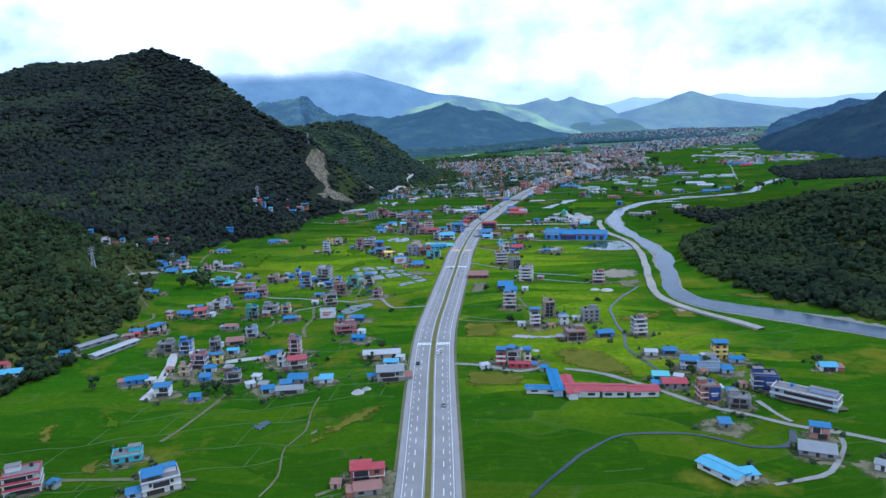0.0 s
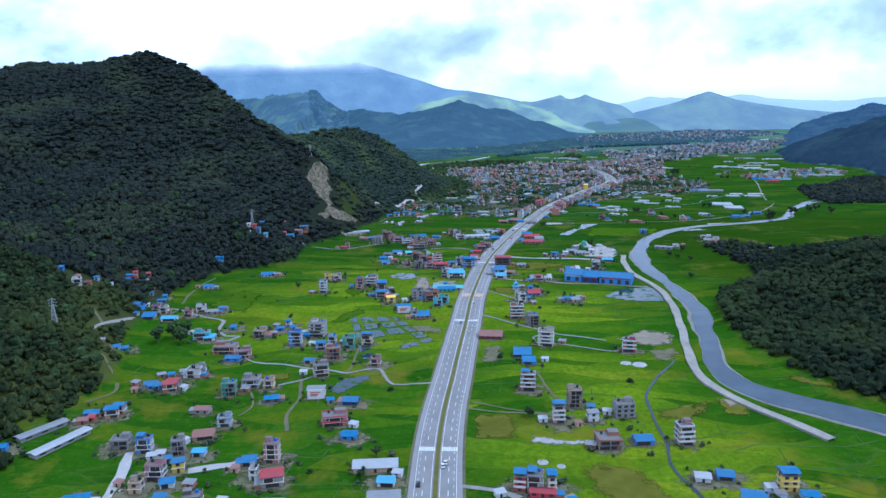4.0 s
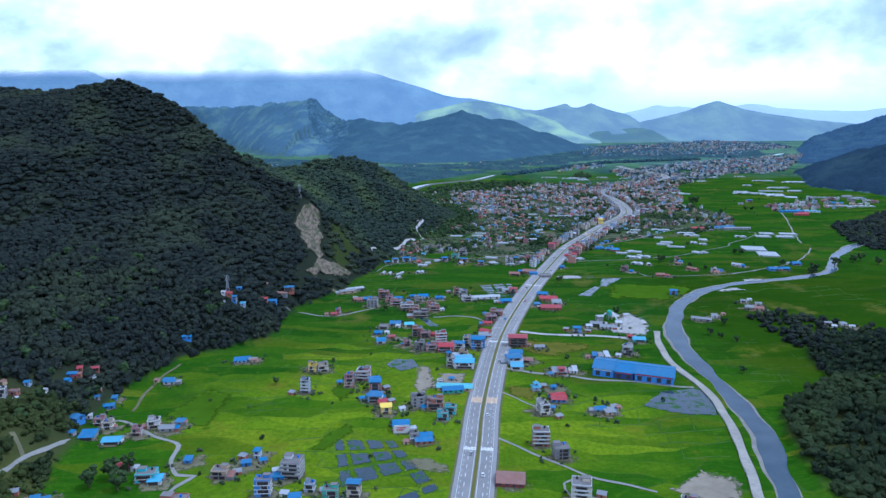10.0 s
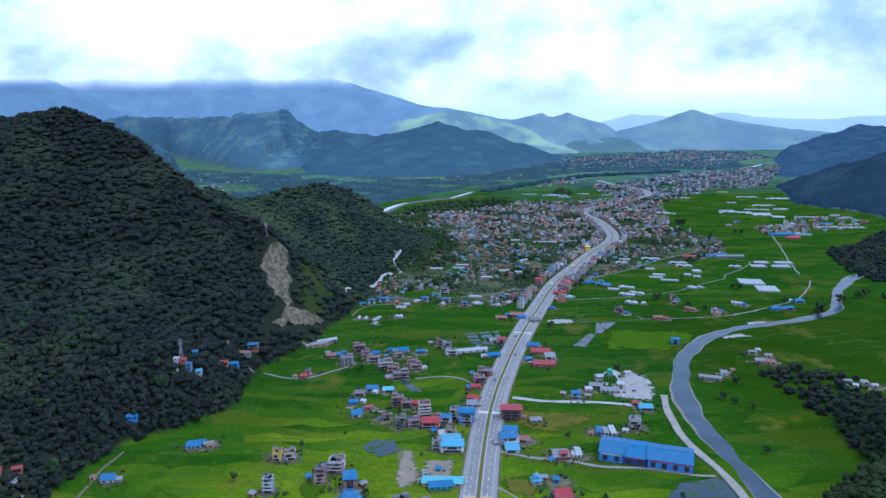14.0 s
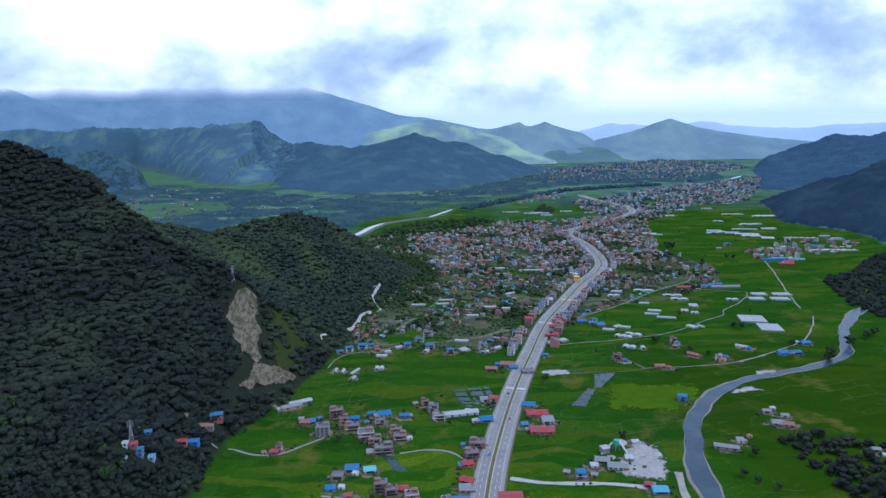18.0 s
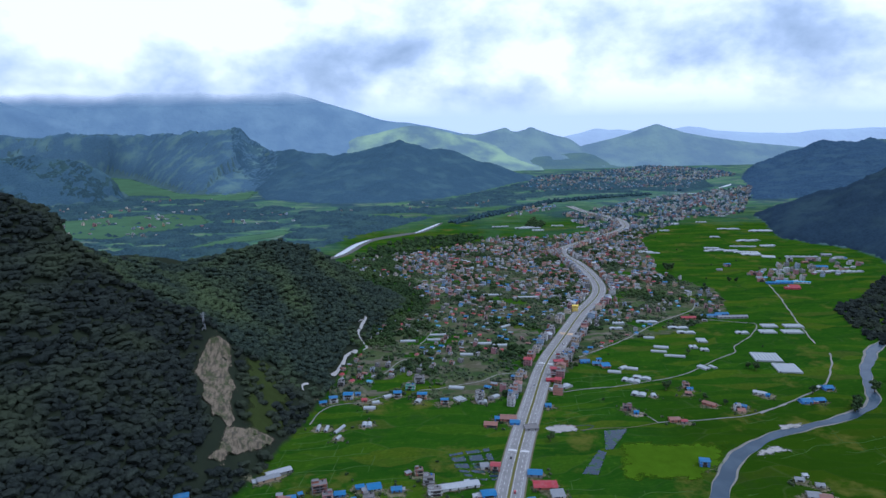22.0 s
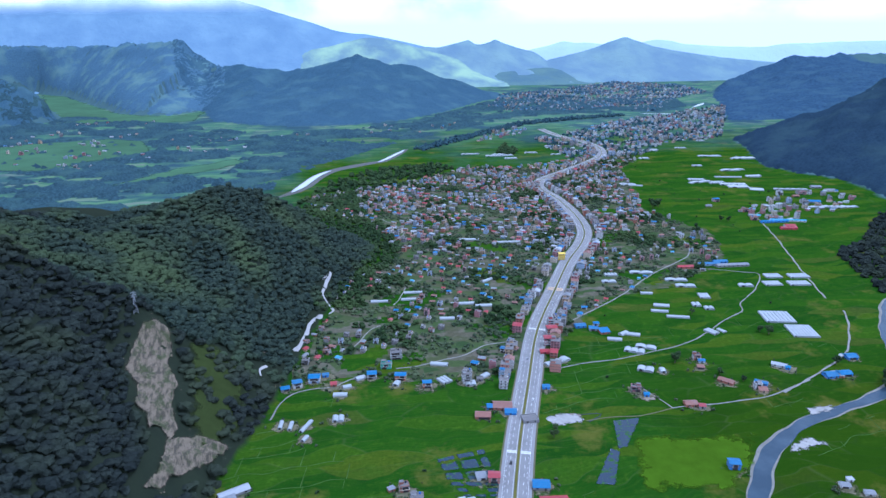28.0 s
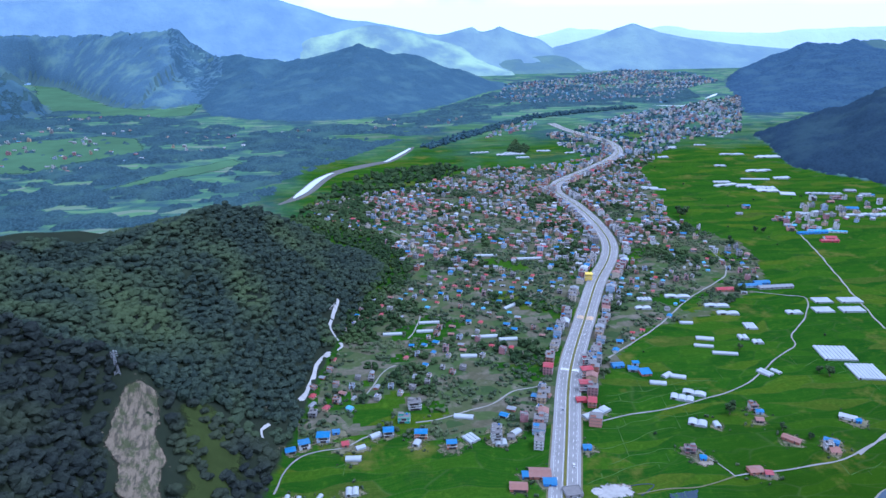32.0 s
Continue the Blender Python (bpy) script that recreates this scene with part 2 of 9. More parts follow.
def water(name, deep, rough, shallow, shine=0.25):
    m, nt, p = base(name, rough)
    p.inputs["Specular IOR Level"].default_value = shine
    pos = spot(nt)
    col = mixed(nt, ramp(nt, noisy(nt, pos, 0.035, 5, 0.6), [(0.4, (0, 0, 0)), (0.65, (1, 1, 1))]), deep, shallow)
    nt.links.new(col, p.inputs["Base Color"])
    bumped(nt, p, noisy(nt, pos, 0.7, 5, 0.6), 0.25, 0.15)
    MATS[name] = m


water("river_water", (0.03, 0.048, 0.066), 0.2, (0.045, 0.066, 0.085), 0.07)
water("ditch_water", (0.016, 0.026, 0.036), 0.25, (0.035, 0.045, 0.05), 0.08)


def paddy():
    """Standing water with rice and weed growing through it."""
    m, nt, p = base("paddy_water_soft", 0.05)
    pos = spot(nt)
    grown = ramp(nt, noisy(nt, pos, 0.16, 7, 0.7), [(0.52, (0, 0, 0)), (0.6, (1, 1, 1))])
    nt.links.new(mixed(nt, grown, (0.02, 0.034, 0.05), (0.035, 0.085, 0.015)), p.inputs["Base Color"])
    nt.links.new(maths(nt, "ADD", maths(nt, "MULTIPLY", grown, 0.85), 0.05), p.inputs["Roughness"])
    nt.links.new(maths(nt, "SUBTRACT", 0.14, maths(nt, "MULTIPLY", grown, 0.14)), p.inputs["Specular IOR Level"])
    feather(m, 0.2)
    MATS["paddy_water_soft"] = m


paddy()


def leaves(name, dark, light, patch, depth=0.4, grain=1.0, fleck=1.0):
    m, nt, p = base(name, 0.85)
    p.inputs["Specular IOR Level"].default_value = 0.0
    geo = nt.nodes.new("ShaderNodeNewGeometry")
    pos = geo.outputs["Position"]
    col = ramp(nt, geo.outputs["Random Per Island"], [(0.0, dark), (0.75, light), (1.0, tuple(c * 1.25 for c in light))])
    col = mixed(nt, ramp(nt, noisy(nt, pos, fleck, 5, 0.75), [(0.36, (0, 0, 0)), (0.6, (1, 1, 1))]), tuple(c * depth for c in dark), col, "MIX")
    col = mixed(nt, ramp(nt, noisy(nt, pos, 0.012, 4, 0.55), [(0.48, (0, 0, 0)), (0.68, (0.8, 0.8, 0.8))]), col, patch)
    nt.links.new(col, p.inputs["Base Color"])
    bumped(nt, p, noisy(nt, pos, fleck * 1.1, 5, 0.75), grain, 0.9 / fleck)
    MATS[name] = m


# cloud shade is put into this dark leaf tone; the saddle has a lighter copy
leaves("shaded_forest_leaves", (0.0192, 0.0242, 0.0222), (0.0285, 0.0353, 0.0282), (0.042, 0.053, 0.028), 0.68, 0.7, 0.45)
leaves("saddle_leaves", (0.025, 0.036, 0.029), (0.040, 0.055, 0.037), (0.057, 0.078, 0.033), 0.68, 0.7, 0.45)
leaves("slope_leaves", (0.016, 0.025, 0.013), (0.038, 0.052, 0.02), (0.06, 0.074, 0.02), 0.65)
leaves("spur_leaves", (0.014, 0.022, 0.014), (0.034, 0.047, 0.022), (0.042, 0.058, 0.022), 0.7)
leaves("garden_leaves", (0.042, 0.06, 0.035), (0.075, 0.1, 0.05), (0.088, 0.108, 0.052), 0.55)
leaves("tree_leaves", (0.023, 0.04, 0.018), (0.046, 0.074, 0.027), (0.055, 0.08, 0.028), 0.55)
# distant woods: air haze is put into these bluish leaf colours
leaves("mid_haze_leaves", (0.0448, 0.0829, 0.114), (0.056, 0.102, 0.134), (0.065, 0.114, 0.13), 0.8, 0.5, 0.16)
leaves("west_haze_leaves", (0.0624, 0.11, 0.151), (0.0792, 0.136, 0.178), (0.114, 0.18, 0.162), 0.85, 0.5, 0.16)
leaves("far_haze_leaves", (0.028, 0.053, 0.065), (0.041, 0.074, 0.085), (0.05, 0.09, 0.082), 0.7, 0.5, 0.2)
leaves("gap_haze_leaves", (0.033, 0.062, 0.1), (0.043, 0.078, 0.12), (0.05, 0.088, 0.115), 0.75, 0.5, 0.1)
leaves("east_haze_leaves", (0.021, 0.037, 0.056), (0.029, 0.05, 0.07), (0.034, 0.058, 0.068), 0.8, 0.5, 0.16)


def fields():
    """Rice terraces in many greens, earth between the houses, undergrowth on the slopes; sun, cloud shade and haze are
    put into the colours by place.
    """
    m, nt, p = base("fields", 1.0)
    p.inputs["Specular IOR Level"].default_value = 0.0
    pos = spot(nt)
    warp = nt.nodes.new("ShaderNodeTexNoise")
    warp.inputs["Scale"].default_value = 0.012
    nt.links.new(pos, warp.inputs["Vector"])
    bend = nt.nodes.new("ShaderNodeVectorMath")
    bend.operation = "MULTIPLY_ADD"
    bend.inputs[1].default_value = (60, 60, 0)
    nt.links.new(warp.outputs["Color"], bend.inputs[0])
    nt.links.new(pos, bend.inputs[2])
    mp = nt.nodes.new("ShaderNodeMapping")
    mp.inputs["Rotation"].default_value = (0, 0, 0.35)
    mp.inputs["Scale"].default_value = (1 / 62, 1 / 15, 0)
    nt.links.new(bend.outputs[0], mp.inputs["Vector"])

    def cells(feature):
        v = nt.nodes.new("ShaderNodeTexVoronoi")
        v.voronoi_dimensions, v.feature, v.distance = "2D", feature, "EUCLIDEAN"
        v.inputs["Scale"].default_value = 1.0
        nt.links.new(mp.outputs[0], v.inputs["Vector"])
        return v
    v1, v2 = cells("F1"), cells("DISTANCE_TO_EDGE")
    sep = nt.nodes.new("ShaderNodeSeparateColor")
    nt.links.new(v1.outputs["Color"], sep.inputs[0])
    crop = ramp(nt, sep.outputs[0], [(0.0, (0.008, 0.034, 0.004)), (0.3, (0.014, 0.054, 0.003)), (0.55, (0.024, 0.076, 0.003)), (0.8, (0.06, 0.11, 0.004)), (0.93, (0.1, 0.12, 0.006)), (1.0, (0.085, 0.082, 0.018))])
    # sun on the middle fields and cloud shade beyond, put into the crop colour
    sun_patch_at = nt.nodes.new("ShaderNodeMapping")
    sun_patch_at.inputs["Location"].default_value = (0.05, -2.75, 0)
    sun_patch_at.inputs["Scale"].default_value = (1 / 270, 1 / 235, 0)
    nt.links.new(pos, sun_patch_at.inputs["Vector"])
    sun_patch_d = nt.nodes.new("ShaderNodeVectorMath")
    sun_patch_d.operation = "LENGTH"
    nt.links.new(sun_patch_at.outputs[0], sun_patch_d.inputs[0])
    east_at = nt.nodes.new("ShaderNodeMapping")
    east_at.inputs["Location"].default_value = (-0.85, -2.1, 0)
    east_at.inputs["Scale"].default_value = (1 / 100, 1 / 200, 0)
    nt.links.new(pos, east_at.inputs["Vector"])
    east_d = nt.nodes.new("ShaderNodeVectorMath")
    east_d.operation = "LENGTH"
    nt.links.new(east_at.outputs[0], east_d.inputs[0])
    sun_patch = maths(nt, "SUBTRACT", maths(nt, "SUBTRACT", maths(nt, "MULTIPLY", noisy(nt, pos, 0.009, 5, 0.6), 1.7), 0.02), maths(nt, "MINIMUM", sun_patch_d.outputs["Value"], east_d.outputs["Value"]))
    sun_patch = ramp(nt, maths(nt, "ADD", sun_patch, maths(nt, "MULTIPLY", sep.outputs[1], 0.6)), [(0.35, (0, 0, 0)), (0.9, (1, 1, 1))])
    tone = mixed(nt, sun_patch, (0.01, 0.04, 0.003), (0.165, 0.22, 0.003))
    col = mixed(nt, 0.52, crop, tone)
    col = mixed(nt, ramp(nt, noisy(nt, pos, 0.05, 6, 0.62), [(0.4, (0, 0, 0)), (0.75, (0.55, 0.55, 0.55))]), col, (0.028, 0.078, 0.004))
    col = mixed(nt, ramp(nt, noisy(nt, pos, 0.28, 7, 0.75), [(0.4, (0, 0, 0)), (0.66, (0.6, 0.6, 0.6))]), col, (0.014, 0.044, 0.003))
    col = mixed(nt, ramp(nt, noisy(nt, pos, 0.8, 6, 0.75), [(0.42, (0.45, 0.45, 0.45)), (0.58, (0, 0, 0))]), col, mixed(nt, 0.5, col, (0.012, 0.03, 0.003)))
    col = mixed(nt, ramp(nt, noisy(nt, pos, 0.55, 7, 0.8), [(0.58, (0, 0, 0)), (0.72, (0.5, 0.5, 0.5))]), col, (0.13, 0.16, 0.02))
    col = mixed(nt, ramp(nt, noisy(nt, pos, 0.11, 6, 0.7), [(0.55, (0, 0, 0)), (0.75, (0.35, 0.35, 0.35))]), col, (0.09, 0.15, 0.008))
    rows = nt.nodes.new("ShaderNodeMapping")
    rows.inputs["Rotation"].default_value = (0, 0, 0.5)
    rows.inputs["Scale"].default_value = (0.025, 0.7, 0)
    nt.links.new(bend.outputs[0], rows.inputs["Vector"])
    col = mixed(nt, ramp(nt, noisy(nt, rows.outputs[0], 1.0, 3, 0.6), [(0.5, (0, 0, 0)), (0.8, (0.35, 0.35, 0.35))]), col, (0.06, 0.11, 0.008))
    # rough olive grazing, more of it among the first houses
    sx = nt.nodes.new("ShaderNodeSeparateXYZ")
    nt.links.new(pos, sx.inputs[0])
    south = maths(nt, "MULTIPLY", maths(nt, "SUBTRACT", 560.0, sx.outputs[1]), 1 / 400, True)
    # south fields and those over the river are darkened in colour as cloud shade
    south_shade = maths(nt, "MULTIPLY", maths(nt, "SUBTRACT", 345.0, sx.outputs[1]), 1 / 90, True)
    across = maths(nt, "MULTIPLY", maths(nt, "MULTIPLY", maths(nt, "SUBTRACT", sx.outputs[0], 222.0), 1 / 60, True), maths(nt, "MULTIPLY", maths(nt, "SUBTRACT", 1150.0, sx.outputs[1]), 1 / 150, True))
    col = mixed(nt, maths(nt, "MULTIPLY", maths(nt, "MAXIMUM", maths(nt, "MULTIPLY", south_shade, 0.6), across), 0.65), col, (0.017, 0.038, 0.001))
    scruff = ramp(nt, maths(nt, "ADD", noisy(nt, pos, 0.014, 7, 0.66), maths(nt, "MULTIPLY", maths(nt, "SUBTRACT", south, south_shade), 0.07)), [(0.57, (0, 0, 0)), (0.67, (0.75, 0.75, 0.75))])
    col = mixed(nt, scruff, col, mixed(nt, noisy(nt, pos, 0.09, 7, 0.7), (0.055, 0.062, 0.008), (0.12, 0.11, 0.022)))
    col = mixed(nt, maths(nt, "MULTIPLY", maths(nt, "SUBTRACT", 900.0, sx.outputs[1]), 1 / 300, True), col, (1.34, 1.3, 0.6), "MULTIPLY")
    bund = ramp(nt, v2.outputs["Distance"], [(0.0, (0.2, 0.2, 0.2)), (0.04, (0, 0, 0))])
    col = mixed(nt, bund, col, mixed(nt, ramp(nt, noisy(nt, pos, 0.02, 3, 0.5), [(0.45, (0, 0, 0)), (0.55, (1, 1, 1))]), (0.02, 0.035, 0.012), (0.08, 0.1, 0.035)))
    # the far plain is wooded, slopes carry undergrowth; air haze is put into the far colours
    away_haze = ramp(nt, maths(nt, "ADD", maths(nt, "ADD", maths(nt, "MULTIPLY", sx.outputs[1], 1 / 4000), maths(nt, "MAXIMUM", maths(nt, "MULTIPLY", sx.outputs[0], -1 / 900), 0.0)), maths(nt, "MULTIPLY", noisy(nt, pos, 0.004, 6, 0.6), 0.35)), [(0.72, (0, 0, 0)), (0.88, (1, 1, 1))])
    col = mixed(nt, away_haze, col, mixed(nt, ramp(nt, noisy(nt, pos, 0.006, 6, 0.6), [(0.4, (0, 0, 0)), (0.52, (1, 1, 1))]), (0.034, 0.062, 0.074), ramp(nt, sep.outputs[2], [(0.0, (0.045, 0.088, 0.075)), (0.4, (0.06, 0.122, 0.072)), (0.75, (0.085, 0.155, 0.075)), (1.0, (0.12, 0.15, 0.11))])))
    steep = ramp(nt, maths(nt, "ADD", maths(nt, "MULTIPLY", sx.outputs[2], 0.12), maths(nt, "MULTIPLY", noisy(nt, pos, 0.02, 5, 0.6), 0.6)), [(0.35, (0, 0, 0)), (0.7, (1, 1, 1))])
    # undergrowth coloured dark so that gaps between crowns read as shade
    brush_shade = mixed(nt, noisy(nt, pos, 0.05, 8, 0.72), (0.012, 0.016, 0.012), (0.026, 0.033, 0.018))
    low = maths(nt, "MULTIPLY", maths(nt, "SUBTRACT", 690.0, sx.outputs[1]), 1 / 160, True)
    brush_shade = mixed(nt, low, brush_shade, mixed(nt, noisy(nt, pos, 0.06, 8, 0.72), (0.028, 0.04, 0.012), (0.085, 0.09, 0.022)))
    # bluish tone that puts air haze on the distant slopes
    slope_haze = mixed(nt, noisy(nt, pos, 0.01, 7, 0.68), (0.036, 0.063, 0.078), (0.078, 0.128, 0.115))
    col = mixed(nt, steep, col, mixed(nt, ramp(nt, maths(nt, "MAXIMUM", maths(nt, "MULTIPLY", sx.outputs[1], 1 / 4000), maths(nt, "MULTIPLY", sx.outputs[0], 1 / 1450)), [(0.6, (0, 0, 0)), (0.68, (1, 1, 1))]), brush_shade, slope_haze))
    nt.links.new(col, p.inputs["Base Color"])
    bumped(nt, p, noisy(nt, pos, 0.5, 7, 0.75), 0.8, 0.6)
    MATS["fields"] = m


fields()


def distance(name, colour, light, haze_glow, cap=None):
    """Far ranges, with an even glow standing in for kilometres of hazy air; a top that stands in cloud thins out
    between two heights.
    """
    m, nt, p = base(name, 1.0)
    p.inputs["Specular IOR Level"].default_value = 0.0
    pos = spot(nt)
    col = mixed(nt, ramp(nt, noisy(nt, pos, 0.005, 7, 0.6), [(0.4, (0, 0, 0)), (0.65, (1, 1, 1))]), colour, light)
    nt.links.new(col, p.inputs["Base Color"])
    # emission takes the place of haze in front of the range
    p.inputs["Emission Color"].default_value = (*haze_glow, 1)
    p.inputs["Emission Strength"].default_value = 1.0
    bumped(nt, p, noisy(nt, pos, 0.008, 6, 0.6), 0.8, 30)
    if cap:
        sx = nt.nodes.new("ShaderNodeSeparateXYZ")
        nt.links.new(pos, sx.inputs[0])
        up = maths(nt, "ADD", sx.outputs[2], maths(nt, "MULTIPLY", noisy(nt, pos, 0.0035, 6, 0.6), 70.0))
        fac = maths(nt, "DIVIDE", maths(nt, "SUBTRACT", cap[1] + 35.0, up), cap[1] - cap[0], True)
        clear, mix = nt.nodes.new("ShaderNodeBsdfTransparent"), nt.nodes.new("ShaderNodeMixShader")
        nt.links.new(fac, mix.inputs[0])
        nt.links.new(clear.outputs[0], mix.inputs[1])
        nt.links.new(p.outputs[0], mix.inputs[2])
        nt.links.new(mix.outputs[0], nt.nodes["Material Output"].inputs[0])
    MATS[name] = m


def scar():
    """Broken rock and clay with gullies and grass growing back."""
    m, nt, p = base("rock_scar_soft", 1.0)
    pos = spot(nt)
    run = nt.nodes.new("ShaderNodeMapping")
    run.inputs["Rotation"].default_value = (0, 0, -0.4)
    run.inputs["Scale"].default_value = (0.371, 0.12, 0.086)
    nt.links.new(pos, run.inputs["Vector"])
    col = mixed(nt, noisy(nt, pos, 0.5, 8, 0.75), (0.106, 0.083, 0.0533), (0.196, 0.16, 0.108))
    gully = ramp(nt, noisy(nt, run.outputs[0], 1.0, 7, 0.7), [(0.42, (1, 1, 1)), (0.54, (0, 0, 0))])
    col = mixed(nt, maths(nt, "MULTIPLY", gully, 0.8), col, (0.0371, 0.034, 0.0224))
    tuft = ramp(nt, noisy(nt, pos, 0.09, 7, 0.7), [(0.5, (0, 0, 0)), (0.6, (1, 1, 1))])
    col = mixed(nt, maths(nt, "MULTIPLY", tuft, 0.85), col, (0.0371, 0.048, 0.0155))
    nt.links.new(col, p.inputs["Base Color"])
    bumped(nt, p, noisy(nt, pos, 0.6, 8, 0.75), 1.0, 1.0)
    feather(m, 0.07)
    MATS["rock_scar_soft"] = m


scar()
plain("clearing_soft", (0.032, 0.044, 0.012), 1.0, vary=0.5, size=0.15, grime=0.5, soft=0.06, dull=0.1)
# green of the distant meadows, with air haze put into the colour
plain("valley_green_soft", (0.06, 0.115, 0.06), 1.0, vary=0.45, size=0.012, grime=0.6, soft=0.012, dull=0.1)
# pale base colour stands in for sky mirrored at a low angle
plain("sky_tint_water", (0.36, 0.39, 0.4), 0.35, vary=0.2, size=0.05, grime=0.3)


def plots():
    """Kitchen gardens, grass and trodden earth in small plots."""
    m, nt, p = base("town_ground", 1.0)
    p.inputs["Specular IOR Level"].default_value = 0.0
    pos = spot(nt)
    mp = nt.nodes.new("ShaderNodeMapping")
    mp.inputs["Rotation"].default_value = (0, 0, 0.5)
    mp.inputs["Scale"].default_value = (1 / 17, 1 / 11, 0)
    nt.links.new(pos, mp.inputs["Vector"])
    v = nt.nodes.new("ShaderNodeTexVoronoi")
    v.voronoi_dimensions = "2D"
    v.inputs["Scale"].default_value = 1.0
    nt.links.new(mp.outputs[0], v.inputs["Vector"])
    sep = nt.nodes.new("ShaderNodeSeparateColor")
    nt.links.new(v.outputs["Color"], sep.inputs[0])
    col = ramp(nt, sep.outputs[0], [(0.0, (0.03, 0.058, 0.018)), (0.3, (0.055, 0.09, 0.024)), (0.55, (0.075, 0.085, 0.035)), (0.8, (0.1, 0.082, 0.055)), (1.0, (0.15, 0.13, 0.1))])
    col = mixed(nt, noisy(nt, pos, 0.2, 7, 0.7), col, (0.032, 0.045, 0.02))
    col = mixed(nt, ramp(nt, noisy(nt, pos, 0.06, 6, 0.65), [(0.52, (0, 0, 0)), (0.68, (0.8, 0.8, 0.8))]), col, (0.13, 0.115, 0.09))
    nt.links.new(col, p.inputs["Base Color"])
    bumped(nt, p, noisy(nt, pos, 0.5, 6, 0.7), 0.5, 0.4)
    MATS["town_ground"] = m


plots()
plain("embankment", (0.25, 0.235, 0.2), 0.95, vary=0.45, size=0.35, grime=0.6)
plain("river_edge", (0.17, 0.165, 0.14), 0.95, vary=0.5, size=0.2, grime=0.6)

# ---- land ----
def part(name, bm, material, parent=None, label=""):
    """Links a bmesh as one mesh object, under a thing where one is given."""
    me = bpy.data.meshes.new(name)
    bm.to_mesh(me)
    bm.free()
    ob = new(name, me)
    me.materials.append(MATS[material] if isinstance(material, str) else material)
    if parent:
        ob.parent = parent
    return tagged(ob, label)


def mesh_np(name, verts, faces, material, smooth=False):
    """One object from arrays: faces all have the same number of corners."""
    me = bpy.data.meshes.new(name)
    n, k = faces.shape
    me.vertices.add(len(verts))
    me.vertices.foreach_set("co", np.asarray(verts, dtype=np.float32).ravel())
    me.loops.add(n * k)
    me.loops.foreach_set("vertex_index", faces.ravel().astype(np.int32))
    me.polygons.add(n)
    me.polygons.foreach_set("loop_start", np.arange(0, n * k, k, dtype=np.int32))
    me.polygons.foreach_set("use_smooth", np.full(n, smooth))
    me.update(calc_edges=True)
    me.materials.append(MATS[material])
    return new(name, me)


def along(px, py, line):
    """Distance from points to a polyline, and the value (third number) at the nearest place on it."""
    best, val = np.full(px.shape, 1e9), np.zeros(px.shape)
    for a, b in zip(line[:-1], line[1:]):
        dx, dy = b[0] - a[0], b[1] - a[1]
        s = np.clip(((px - a[0]) * dx + (py - a[1]) * dy) / (dx * dx + dy * dy + 1e-9), 0, 1)
        d = np.hypot(px - a[0] - s * dx, py - a[1] - s * dy)
        near = d < best
        best = np.where(near, d, best)
        if len(a) > 2:
            val = np.where(near, a[2] + s * (b[2] - a[2]), val)
    return best, val


def within(px, py, poly):
    inside = np.zeros(px.shape, bool)
    for (x1, y1), (x2, y2) in zip(poly, poly[1:] + poly[:1]):
        cross = ((y1 > py) != (y2 > py)) & (px < (x2 - x1) * (py - y1) / (y2 - y1 + 1e-12) + x1)
        inside ^= cross
    return inside


def wob(x, y, size, seed=0.0):
    """Smooth two-scale waviness between about -1 and 1."""
    s = seed * 1.7
    return (np.sin(x / size + 1.3 * np.sin(y / size * 0.7 + s) + s) + np.sin(y / size * 1.1 + 1.7 * np.sin(x / size * 0.6 + 2 * s) + 1)
            + 0.5 * np.sin((x + y) / size * 2.3 + s) + 0.5 * np.sin((x - y) / size * 2.9 + 3 * s)) / 3


LEFT_FOOT = [(-260, 250), (-228, 398), (-215, 440), (-200, 480), (-235, 570), (-245, 685), (-226, 756), (-190, 785), (-162, 815), (-158, 903), (-124, 971), (-95, 1072),
             (-78, 1134), (-60, 1215), (-40, 1300), (-5, 1420), (25, 1480), (35, 1540), (0, 1610), (-70, 1670), (-200, 1700), (-500, 1650), (-900, 1750), (-1600, 1700), (-1600, 250)]
LEFT_RIDGES = [[(-1500, 1450, 200), (-900, 1400, 228), (-758, 1338, 240), (-600, 1240, 242), (-470, 1160, 242), (-427, 1144, 243), (-370, 1130, 228), (-326, 1117, 200), (-285, 1160, 150),
                (-262, 1250, 122), (-215, 1350, 120), (-156, 1449, 130), (-90, 1500, 85), (-20, 1545, 25)],
               [(-326, 1117, 196), (-250, 1115, 140), (-191, 1118, 104), (-150, 1100, 60)]]
SPUR_FOOT = [(270, 385), (245, 422), (222, 469), (212, 520), (214, 578), (232, 640), (262, 665), (300, 690), (312, 760), (330, 790), (420, 780), (560, 740), (900, 650), (900, 350), (500, 300), (330, 330)]
SPUR_RIDGES = [[(240, 600, 14), (300, 630, 30), (360, 640, 44), (450, 640, 52), (600, 620, 66), (900, 500, 90)]]
EAST_FOOT = [(960, 1300), (985, 1600), (1030, 1750), (1046, 1848), (1000, 1925), (970, 2008), (1020, 2130), (1080, 2262), (1116, 2385), (1250, 2440), (1500, 2520), (1800, 2600), (2600, 2660), (3600, 2660), (3600, 1000), (1300, 1000)]
EAST_RIDGES = [[(1120, 2365, 3), (1200, 2360, 17), (1290, 2368, 32), (1400, 2378, 74), (1560, 2370, 172), (1800, 2350, 255), (2400, 2300, 330), (3400, 2200, 370)],
               [(1560, 2370, 165), (1490, 2000, 165), (1520, 1700, 155), (1700, 1350, 150)]]
